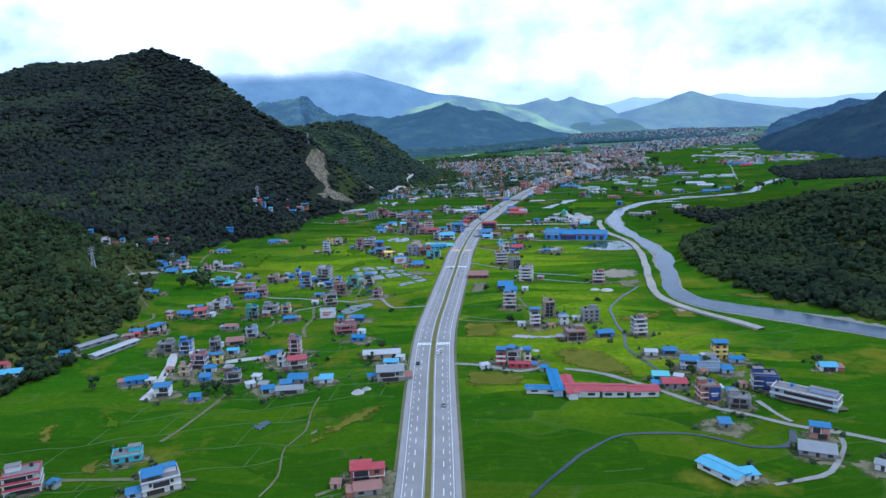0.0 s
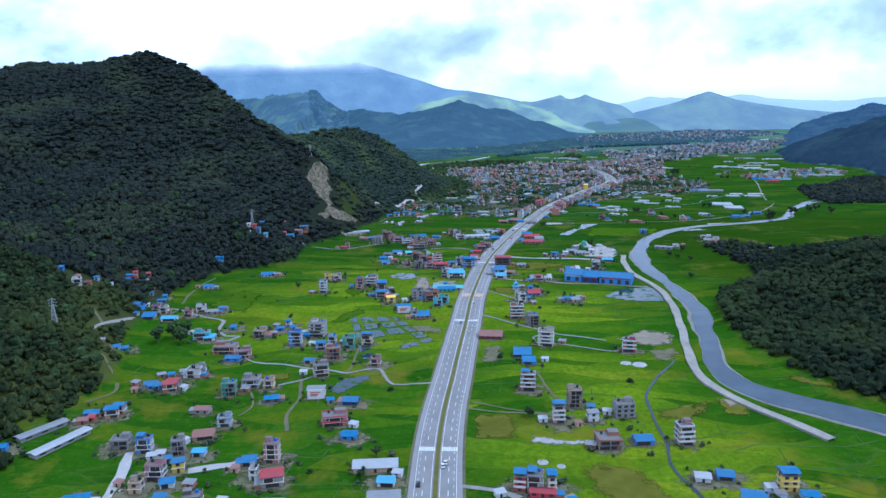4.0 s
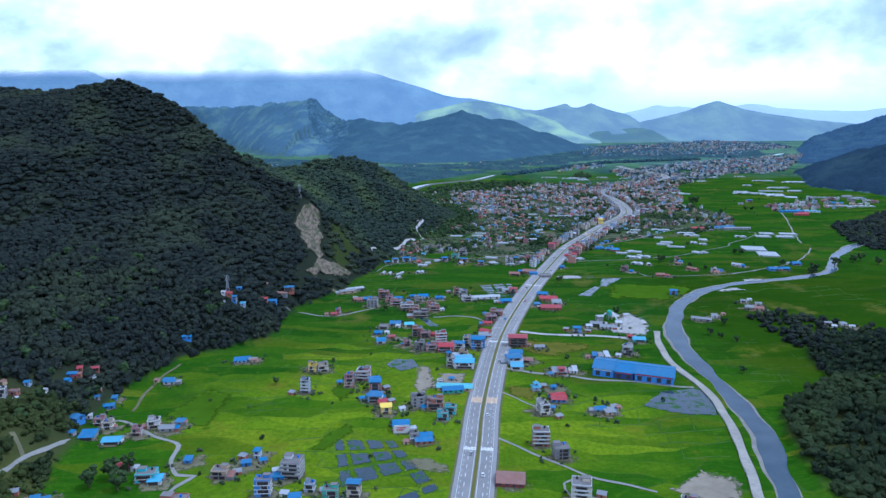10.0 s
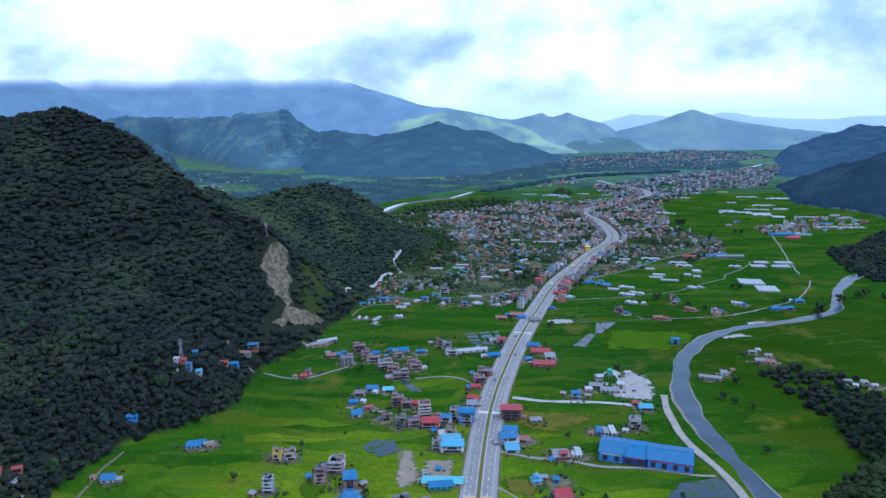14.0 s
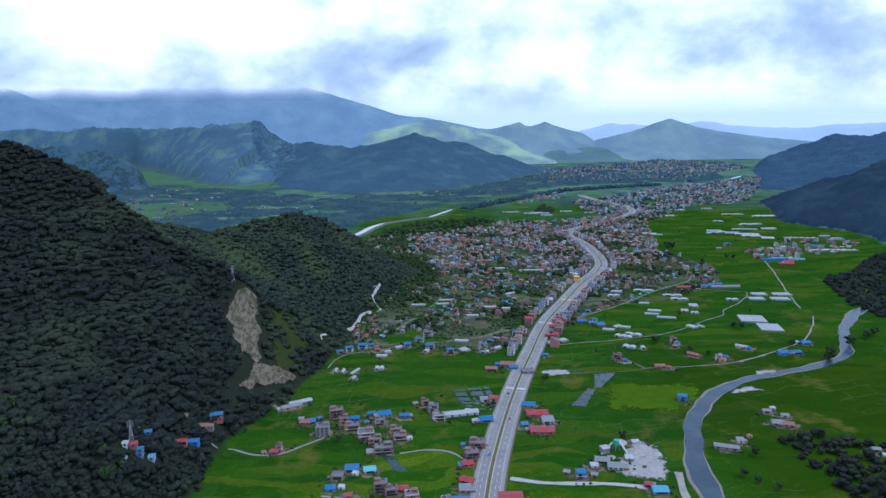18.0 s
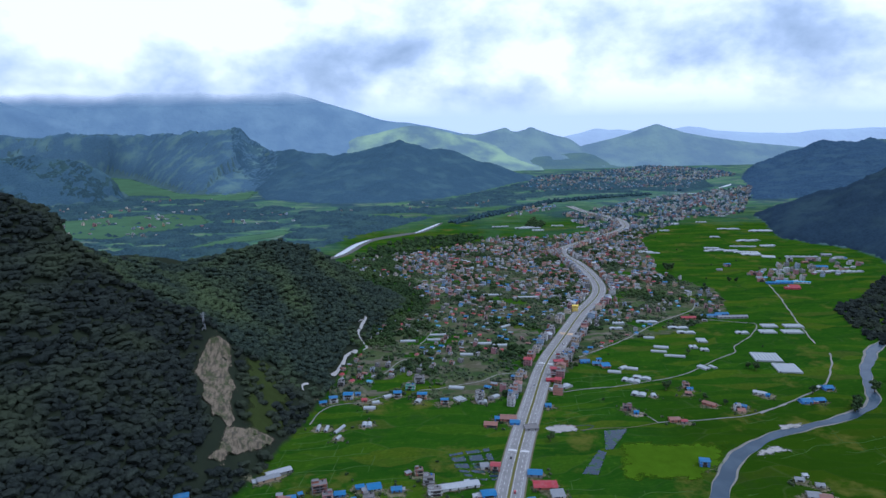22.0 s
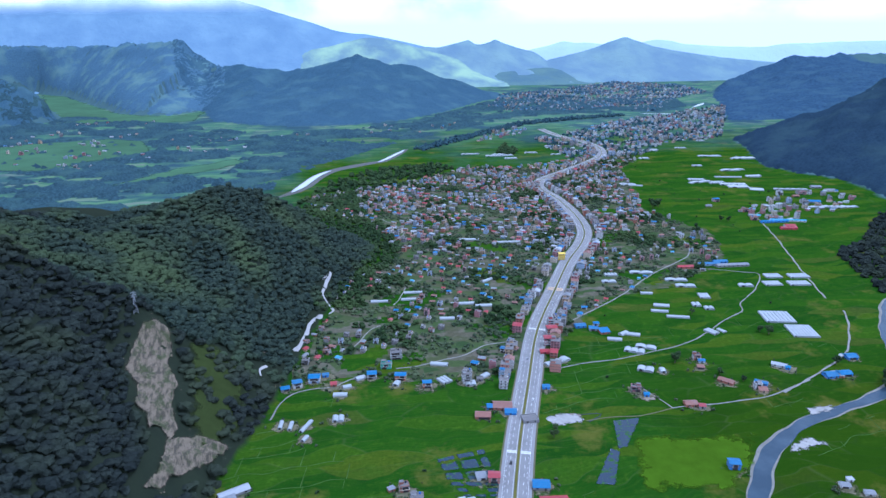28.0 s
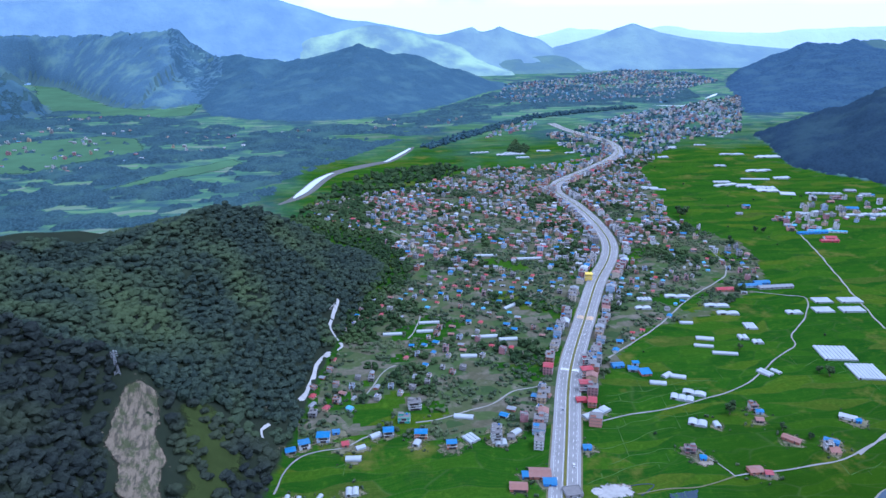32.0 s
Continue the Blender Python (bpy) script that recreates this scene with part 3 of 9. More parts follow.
GAP_FOOT = [(1337, 2790), (1400, 2900), (1566, 3212), (1640, 3380), (1700, 3520), (1800, 3690), (1880, 3830), (2100, 4080), (2600, 4420), (3600, 4830), (4600, 4900), (4600, 2700), (3000, 2700), (1900, 2680), (1550, 2740)]
GAP_RIDGES = [[(1825, 3700, 30), (1900, 3750, 52), (2053, 3841, 85), (2200, 3930, 112), (2381, 4030, 139), (2771, 4256, 141), (3556, 4650, 150)], [(2381, 4030, 135), (2300, 3500, 110), (2200, 3100, 70)]]
MID_FOOT = [(-640, 3650), (-500, 3400), (-421, 3107), (-274, 2974), (-122, 2902), (45, 2910), (203, 2981), (396, 3192), (629, 3563), (800, 3720), (600, 4100), (-300, 4200), (-700, 3950)]
MID_RIDGES = [[(-600, 3780, 120), (-455, 3760, 147), (-345, 3740, 146), (-202, 3723, 122), (-88, 3723, 135), (-3, 3723, 166), (56, 3723, 184), (113, 3723, 192), (160, 3723, 178), (211, 3723, 170), (313, 3723, 146), (491, 3723, 94), (610, 3723, 48), (663, 3723, 18), (760, 3720, 4)],
              [(113, 3723, 190), (60, 3400, 110), (20, 3100, 42)], [(-345, 3740, 140), (-300, 3400, 66)]]
WEST_FOOT = [(-3000, 4300), (-1700, 4330), (-1456, 4400), (-1225, 4171), (-1074, 3878), (-793, 3401), (-614, 3311), (-480, 3469), (-440, 3700), (-450, 4000), (-600, 4700), (-3000, 4750)]
WEST_RIDGES = [[(-3000, 4500, 200), (-1620, 4470, 232), (-1390, 4460, 231), (-1178, 4420, 222), (-870, 4080, 245), (-715, 3950, 251), (-638, 3850, 255), (-596, 3850, 207), (-502, 3820, 158), (-455, 3780, 147)],
               [(-640, 3850, 240), (-690, 3600, 95), (-700, 3450, 36)], [(-870, 4080, 235), (-950, 3900, 90)]]
KNOB_FOOT = [(-1900, 2950), (-1250, 2980), (-1060, 3100), (-975, 3200), (-1080, 3480), (-1300, 3700), (-1900, 3700)]
KNOB_RIDGES = [[(-1900, 3230, 190), (-1300, 3230, 160), (-1141, 3230, 146), (-1072, 3230, 124), (-1005, 3230, 66), (-980, 3215, 4)]]
HILLS = [(LEFT_FOOT, LEFT_RIDGES, 0.8, 40), (SPUR_FOOT, SPUR_RIDGES, 0.75, 30), (EAST_FOOT, EAST_RIDGES, 0.85, 70), (GAP_FOOT, GAP_RIDGES, 0.8, 120), (MID_FOOT, MID_RIDGES, 0.9, 90), (WEST_FOOT, WEST_RIDGES, 0.75, 90), (KNOB_FOOT, KNOB_RIDGES, 0.9, 60)]


def height(px, py):
    """The ground's height: a level valley with hills that rise from their foot lines to their ridges."""
    px, py = np.asarray(px, float), np.asarray(py, float)
    z = np.zeros(px.shape)
    for foot, ridges, power, size in HILLS:
        box = (px > min(p[0] for p in foot)) & (px < max(p[0] for p in foot)) & (py > min(p[1] for p in foot)) & (py < max(p[1] for p in foot))
        if not box.any():
            continue
        x, y = px[box], py[box]
        ins = within(x, y, foot)
        df, _ = along(x, y, foot + foot[:1])
        h = np.zeros(x.shape)
        for r in ridges:
            dr, zr = along(x, y, r)
            s = df / (df + dr + 1e-6)
            h = np.maximum(h, zr * s ** power)
        h = h + wob(x, y, size, len(foot)) * np.minimum(df * 0.08, 9) * np.where(h > 2, 1, 0)
        if size >= 60:
            h = h + wob(x, y, size * 0.45, 3) * np.minimum(df * 0.07, 12) * np.where(h > 2, 1, 0)
        z[box] = np.maximum(z[box], np.where(ins, np.maximum(h, 0), 0))
    return z


def steps(stops):
    out = []
    for (a, s), (b, _) in zip(stops[:-1], stops[1:]):
        out += list(np.arange(a, b, s))
    return np.array(out + [stops[-1][0]])


def ground():
    xs = steps([(-7000, 400), (-3000, 80), (-1600, 30), (-700, 9), (420, 14), (1000, 22), (2000, 50), (3700, 400), (7000, 400)])
    ys = steps([(-1500, 200), (100, 9), (1750, 20), (2700, 36), (4700, 150), (7000, 400)])
    gx, gy = np.meshgrid(xs, ys)
    z = height(gx.ravel(), gy.ravel())
    v = np.column_stack([gx.ravel(), gy.ravel(), z])
    w, h = len(xs), len(ys)
    i = (np.arange(h - 1)[:, None] * w + np.arange(w - 1)[None]).ravel()
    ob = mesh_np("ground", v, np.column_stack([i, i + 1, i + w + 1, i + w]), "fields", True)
    return tagged(ob, "valley floor of green rice fields rising into wooded hills", "ground", kind="structure")


ground()


def smooth_line(pts, step=6.0):
    """A Catmull-Rom line through points of any number of values."""
    p = [np.array(q, float) for q in pts]
    p = [2 * p[0] - p[1]] + p + [2 * p[-1] - p[-2]]
    out = []
    for a, b, c, d in zip(p, p[1:], p[2:], p[3:]):
        n = max(2, int(np.linalg.norm((c - b)[:2]) / step))
        for k in range(n):
            t = k / n
            out.append(0.5 * (2 * b + (c - a) * t + (2 * a - 5 * b + 4 * c - d) * t * t + (3 * b - a - 3 * c + d) * t ** 3))
    out.append(p[-2])
    return np.array(out)


def normals(line):
    t = np.gradient(line[:, :2], axis=0)
    t /= np.linalg.norm(t, axis=1)[:, None] + 1e-9
    return np.column_stack([t[:, 1], -t[:, 0]])


def ribbon(name, line, left, right, z, material, thick=0.0, drape=False):
    """A strip along a line from left to right of it (metres, right is plus), with an edge down to the ground where thick."""
    n = normals(line)
    left, right = np.broadcast_to(left, len(line)), np.broadcast_to(right, len(line))
    a, b = line[:, :2] + n * left[:, None], line[:, :2] + n * right[:, None]
    za = (height(a[:, 0], a[:, 1]) if drape else 0) + z + np.zeros(len(a))
    zb = (height(b[:, 0], b[:, 1]) if drape else 0) + z + np.zeros(len(b))
    cols = [np.column_stack([a, za]), np.column_stack([b, zb])]
    if thick:
        cols = [np.column_stack([a, za - thick]), cols[0], cols[1], np.column_stack([b, zb - thick])]
    k = len(cols)
    v = np.stack(cols, 1).reshape(-1, 3)
    f = []
    for i in range(len(line) - 1):
        for j in range(k - 1):
            f.append((i * k + j, i * k + j + 1, (i + 1) * k + j + 1, (i + 1) * k + j))
    return mesh_np(name, v, np.array(f), material)


VERGE = (-13.2, 13.2)
# the four-lane highway
ROAD = smooth_line([(-48, -700), (-30, -320), (-18, -60), (-12, 60), (-8.5, 140), (-4.5, 221), (-0.6, 386), (9.6, 490), (21.3, 592), (29.7, 666), (51.4, 795), (77, 895), (109.7, 1000), (149, 1110), (190, 1219), (246, 1331),
                    (299, 1434), (345, 1510), (372, 1570), (388, 1640), (397, 1733), (398, 1810), (393, 1870), (400, 1920), (430, 1975), (501, 2044), (598, 2144), (655, 2220), (684, 2300), (692, 2380), (680, 2450), (650, 2560), (640, 2700)], 5.0)
tagged(ribbon("road", ROAD, -9.8, 9.8, 0.45, "asphalt", 0.45), "grey asphalt four-lane highway with worn lane lines", "road", kind="structure")
tagged(ribbon("pavement", ROAD, -11.8, -9.8, 0.62, "kerb", 0.62), "pale concrete footpath along the highway", "pavement", kind="structure")
tagged(ribbon("pavement", ROAD, 9.8, 11.8, 0.62, "kerb", 0.62), "pale concrete footpath along the highway", "pavement", kind="structure")

tagged(ribbon("verge", ROAD, *VERGE, 0.06, "soil"), "rough earth verges of the highway", "verge", kind="structure")
RIVER = smooth_line([(900, -60, 34), (640, 120, 32), (440, 250, 30), (330, 318, 29), (262, 370, 27), (234, 397, 27), (214, 420, 28), (194, 437, 28), (180, 452, 24), (175, 474, 18), (181, 512, 14), (196, 563, 16), (209, 615, 18), (212, 680, 15), (212, 745, 17), (216, 800, 19), (236, 868, 18),
                     (270, 932, 16), (322, 982, 14), (380, 1010, 13), (446, 1029, 12), (500, 1060, 12), (540, 1125, 13), (592, 1188, 15), (650, 1240, 14), (760, 1290, 12)], 4.0)
_w = RIVER[:, 2] * 0.41
_k = np.arange(len(RIVER))
_l, _r = _w + 1.0 * np.sin(_k * 0.31) + 0.5 * np.sin(_k * 0.83), _w + 1.0 * np.sin(_k * 0.37 + 2) + 0.5 * np.sin(_k * 0.71)
tagged(ribbon("riverbank", RIVER, -_l - 1.6 - 1.4 * np.sin(_k * 0.13), _r + 0.7 + 1.2 * np.sin(_k * 0.17) + (17 + 4 * np.sin(_k * 0.21)) * np.clip((412 - RIVER[:, 1]) / 40, 0, 1), 0.1, "river_edge"), "bare grey gravel along the river", "riverbank", kind="structure")
tagged(ribbon("river", RIVER, -_l, _r, 0.2, "river_water"), "shallow grey river winding through the fields", "water", kind="structure")
plain("river_bar", (0.1, 0.1, 0.088), 0.95, vary=0.4, size=0.1, grime=0.5)
RIVER_BED = smooth_line([(-130, 1900, 4), (-104, 1940, 16), (-85, 1994, 24), (-60, 2080, 24), (-28, 2142, 20), (20, 2189, 22), (75, 2228, 18), (98, 2243, 16), (130, 2305, 16), (159, 2365, 12), (178, 2405, 3)], 10.0)
tagged(ribbon("riverbank", RIVER_BED, -RIVER_BED[:, 2] * 0.45, RIVER_BED[:, 2] * 0.8 + 2, 0.15, "river_bar"), "grey gravel bars beside the far river", "riverbank", kind="structure")
for _pts in ([(-104, 1940, 6), (-95, 1965, 16), (-85, 1994, 20), (-60, 2080, 19), (-35, 2132, 9), (-25, 2142, 3)], [(88, 2236, 3), (98, 2243, 10), (130, 2305, 13), (159, 2365, 10), (170, 2390, 3)],
             [(1120, 3020, 3), (1170, 3000, 14), (1221, 2985, 20), (1270, 3030, 4)], [(1400, 3160, 4), (1440, 3200, 14), (1494, 3260, 22), (1530, 3300, 4)]):
    _line = smooth_line(_pts, 10.0)
    tagged(ribbon("river", _line, -_line[:, 2] * 0.38, _line[:, 2] * 0.38, 0.4, "sky_tint_water"), "river at the far edge of the town, sky reflection in its colour", "water", kind="structure")
EMBANK = smooth_line([(192, 388), (185, 402), (171, 427), (161, 451), (159, 478), (167, 518), (179, 565), (192, 624), (197, 680), (190, 733), (194, 783), (203, 820)], 5.0)
tagged(ribbon("embankment_road", EMBANK, -2.8 - 0.3 * np.sin(np.arange(len(EMBANK)) * 0.9), 2.9 + 0.4 * np.sin(np.arange(len(EMBANK)) * 0.6), 1.2, "embankment", 1.2), "pale gravel track on the river embankment", "track", kind="structure")


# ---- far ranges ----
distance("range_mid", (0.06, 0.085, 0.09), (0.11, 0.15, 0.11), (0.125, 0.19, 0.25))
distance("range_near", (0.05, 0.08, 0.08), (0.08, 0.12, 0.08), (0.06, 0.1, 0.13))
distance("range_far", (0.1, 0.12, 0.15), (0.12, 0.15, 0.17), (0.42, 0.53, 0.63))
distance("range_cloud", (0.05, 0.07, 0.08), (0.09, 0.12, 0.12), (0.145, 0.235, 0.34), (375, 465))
# the lighter green puts sun on the clearings into the colour
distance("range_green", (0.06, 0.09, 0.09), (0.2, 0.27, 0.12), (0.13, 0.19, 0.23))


def far_range(crest, deep, material, label, seed):
    """A mountain range: folded slopes from its crest down to the plain."""
    line = smooth_line(crest, 18.0)
    n = len(line)
    rows = 9
    v = []
    for j in range(rows):
        s = j / (rows - 1)
        x = line[:, 0] + wob(line[:, 0], line[:, 0] * 0 + 200 * s, 70, seed) * 60 * s * (1 - s)
        z = line[:, 2] * (1 - s) ** 1.25 + wob(line[:, 0], np.full(n, 400 * s), 55, seed + 2) * 14 * (1 if 0 < j < rows - 1 else 0.25 * (j == 0))
        v.append(np.column_stack([x, line[:, 1] - deep * s, np.maximum(z, -3) if j < rows - 1 else np.full(n, -3.0)]))
    v.append(np.column_stack([line[:, 0], line[:, 1] + 120, np.full(n, -3.0)]))
    v = np.concatenate(v)
    i = (np.arange(rows - 1)[:, None] * n + np.arange(n - 1)[None]).ravel()
    f = np.column_stack([i, i + n, i + n + 1, i + 1])
    b = np.arange(n - 1)
    f = np.concatenate([f, np.column_stack([b, b + 1, rows * n + b + 1, rows * n + b])])
    return tagged(mesh_np("backdrop", v, f, material, True), label, "mountain", kind="structure")


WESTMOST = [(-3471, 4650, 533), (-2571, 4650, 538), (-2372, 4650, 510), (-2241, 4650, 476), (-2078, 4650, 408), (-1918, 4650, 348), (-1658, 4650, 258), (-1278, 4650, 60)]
far_range([(-3600, 4880, 560), (-2313, 4880, 550), (-1316, 4880, 540), (-800, 4880, 510), (-500, 4880, 455), (-284, 4880, 392), (-133, 4880, 345), (59, 4880, 288), (224, 4880, 265), (380, 4880, 238), (518, 4880, 205), (640, 4880, 170), (900, 4880, 60)], 500, "range_cloud", "high ridge with hazy blue glow, its top in cloud", 1)
far_range(WESTMOST, 130, "range_cloud", "mountain shoulder with hazy blue glow under the cloud", 7)
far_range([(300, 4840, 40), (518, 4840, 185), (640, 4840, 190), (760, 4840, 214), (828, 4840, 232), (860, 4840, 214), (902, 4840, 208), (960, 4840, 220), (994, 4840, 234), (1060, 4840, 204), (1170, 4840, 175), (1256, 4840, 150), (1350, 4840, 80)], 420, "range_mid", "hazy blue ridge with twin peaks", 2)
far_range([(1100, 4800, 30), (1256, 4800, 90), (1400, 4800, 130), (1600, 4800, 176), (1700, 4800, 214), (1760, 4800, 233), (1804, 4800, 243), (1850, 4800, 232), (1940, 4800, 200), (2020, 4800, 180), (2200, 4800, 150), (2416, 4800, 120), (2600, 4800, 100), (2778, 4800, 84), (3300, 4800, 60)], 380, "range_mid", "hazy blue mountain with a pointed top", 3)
far_range([(1150, 4930, 150), (1256, 4930, 170), (1350, 4930, 190), (1443, 4930, 217), (1540, 4930, 208), (1634, 4930, 204), (1850, 4930, 190), (2095, 4930, 222), (2300, 4930, 190), (2610, 4930, 175), (2800, 4930, 170), (3012, 4930, 188), (3494, 4930, 199), (4200, 4930, 210)], 200, "range_far", "distant mountains with pale hazy glow", 4)
far_range([(-900, 4700, 120), (-752, 4700, 150), (-589, 4700, 134), (-390, 4700, 144), (-188, 4700, 174), (15, 4700, 212), (220, 4700, 250), (356, 4700, 234), (494, 4700, 195), (738, 4700, 127), (951, 4700, 44)], 420, "range_green", "hazy ridge with green clearings coloured as if sunlit", 5)
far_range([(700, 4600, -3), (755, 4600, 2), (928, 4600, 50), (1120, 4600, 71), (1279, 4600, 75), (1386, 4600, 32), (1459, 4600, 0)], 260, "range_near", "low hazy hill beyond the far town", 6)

# ---- highway furniture ----
tagged(ribbon("median", ROAD, -1.1, 1.1, 0.72, "median_grass", 0.4), "narrow planted median of dry grass", "median", kind="structure")
for a, b in ((-1.4, -1.1), (1.1, 1.4)):
    tagged(ribbon("median_kerb", ROAD, a, b, 0.66, "kerb", 0.3), "concrete kerb of the median", "kerb", kind="structure")
FINE = smooth_line(ROAD[::4, :2], 1.0)
for off in (-9.2, -1.9, 1.9, 9.2):
    tagged(ribbon("edge_line", FINE, off - 0.1, off + 0.1, 0.475, "road_paint"), "thin white edge line", "road marking", kind="structure")


def dashes(off, long, gap, wide):
    n = normals(FINE)
    v, f = [], []
    k = 0
    while k + long < len(FINE):
        a, b = k, k + long
        i = len(v)
        for q in (a, b):
            for s in (off - wide, off + wide):
                p = FINE[q, :2] + n[q] * s
                v.append((p[0], p[1], 0.478))
        f.append((i, i + 1, i + 3, i + 2))
        k += long + gap
    tagged(mesh_np("lane_marking", np.array(v), np.array(f), "road_paint"), "white dashed lane lines", "road marking", kind="stuff")


for off in (-5.6, 5.6):
    dashes(off, 4, 6, 0.13)
for off in (-8.0, 8.0):
    dashes(off, 2, 4, 0.1)


def crossing(y, material, deep, label):
    """Stripes across both carriageways, and the gap in the median."""
    k = int(np.argmin(np.abs(FINE[:, 1] - y)))
    p, n = FINE[k, :2], normals(FINE)[k]
    t = np.array([-n[1], n[0]])
    home = new("crossing")
    home.matrix_world = Matrix.Translation((p[0], p[1], 0))
    tagged(home, label, "crossing", kind="structure")
    for side in (-1, 1):
        for i in range(9):
            c = n * side * (1.9 + i * 0.87)
            bm = bmesh.new()
            q = [bm.verts.new((*(c + n * u + t * w), 0.486)) for u, w in ((-0.27, -deep), (0.27, -deep), (0.27, deep), (-0.27, deep))]
            bm.faces.new(q)
            bm.normal_update()
            part("stripe", bm, material, home)


for yy in (386, 592, 795, 1000, 1219):
    crossing(yy, "road_paint", 2.0, "white zebra crossing on the highway")
for yy in (666, 1332):
    crossing(yy, "yellow_paint", 5.0, "worn ochre rumble crossing on the highway")


def car(y, off, colour, label, heading=0, big=1.0):
    k = int(np.argmin(np.abs(FINE[:, 1] - y)))
    n = normals(FINE)[k]
    p = FINE[k, :2] + n * off
    home = new("car")
    home.matrix_world = pose(p[0], p[1], 0.45, 0, 0, math.degrees(math.atan2(n[1], n[0])) + heading)
    tagged(home, label, "car", "vehicles on the highway")
    L, W = 4.2 * big, 1.75 * (1 + (big - 1) * 0.4)
    b = boxed(-W / 2, W / 2, -L / 2, L / 2, 0.35, 0.9)
    bmesh.ops.bevel(b, geom=b.edges[:], offset=0.12, segments=2, affect="EDGES")
    body = part("body", b, colour, home)
    c = boxed(-W * 0.44, W * 0.44, -L * 0.32, L * 0.22, 0.88, 1.45 + (big - 1) * 1.2)
    for v in c.verts:
        if v.co.z > 1.2:
            v.co.y *= 0.72
            v.co.x *= 0.86
    part("cabin", c, "opening", home, "dark glazed cabin")
    part("car_roof", boxed(-W * 0.37, W * 0.37, -L * 0.22, L * 0.15, 1.45 + (big - 1) * 1.2, 1.5 + (big - 1) * 1.2), colour, home)
    for sx in (-1, 1):
        for sy in (-0.3, 0.3):
            w = drum(bmesh.new(), 0, 0, -0.1, 0.32, 0.2)
            bmesh.ops.rotate(w, verts=w.verts[:], matrix=Matrix.Rotation(radians(90), 3, "Y"))
            bmesh.ops.translate(w, verts=w.verts[:], vec=(sx * W * 0.46, sy * L, 0.32))
            wheel = part("wheel", w, "tank_black", home)
            hub = boxed(sx * W * 0.46 - 0.12, sx * W * 0.46 + 0.12, sy * L - 0.13, sy * L + 0.13, 0.19, 0.45)
            part("hub_cap", hub, "steel", wheel)


CARS = [(352, -7.6, "tank_black", "dark car parked at the kerb"), (372, 4.0, "wall_white", "white car on the highway"), (369, 2.9, "wall_white", "white car on the highway"), (297, 6.0, "wall_grey", "grey car on the highway"),
        (560, 4.5, "wall_white", "white car on the highway"), (585, -4, "steel", "silver car on the highway"), (640, 4.0, "wall_white", "white van on the highway"), (745, 4.2, "wall_white", "white car on the highway"),
        (862, -4.5, "wall_blue", "blue car on the highway"), (930, 4.4, "wall_red", "red car on the highway"), (985, -5, "tank_black", "dark car on the highway"), (1075, 6.4, "wall_white", "white car on the highway"), (1150, -4.2, "steel", "silver car on the highway"), (1290, 5, "wall_white", "white car on the highway")]

# ---- lanes, ditches, flooded paddies, yards, the landslide ----
LAYER = [0]
LANES = []


def layer():
    """A small lift of its own for each sheet, so that none share a plane."""
    LAYER[0] += 1
    return LAYER[0] * 0.002


def lane(name, width, material, pts):
    line = smooth_line(pts, 5.0)
    width *= 0.55 if line[:, 1].mean() > 900 else 1.0
    k = np.arange(len(line))
    line[:, 0] += 0.5 * np.sin(k * 0.9) + 0.4 * np.sin(k * 0.37)
    wide = width * (0.34 if line[:, 1].mean() < 900 else 0.42) * (1 + 0.14 * np.sin(k * 0.77 + width) + 0.1 * np.sin(k * 1.9))
    labels = {"lane": "narrow pale lane between the fields", "ditch": "dark water channel between the fields"}
    wide = wide * (0.62 if name == "ditch" else 1.0)
    z = {"soil": 0.16, "gravel": 0.2, "pale_track": 0.24, "ditch_water": 0.13}[material]
    LANES.append([tuple(q[:2]) for q in line[::2]])
    return tagged(ribbon(name, line, -wide, wide, z + layer(), material, 0.0, True), labels[name], name, kind="structure")


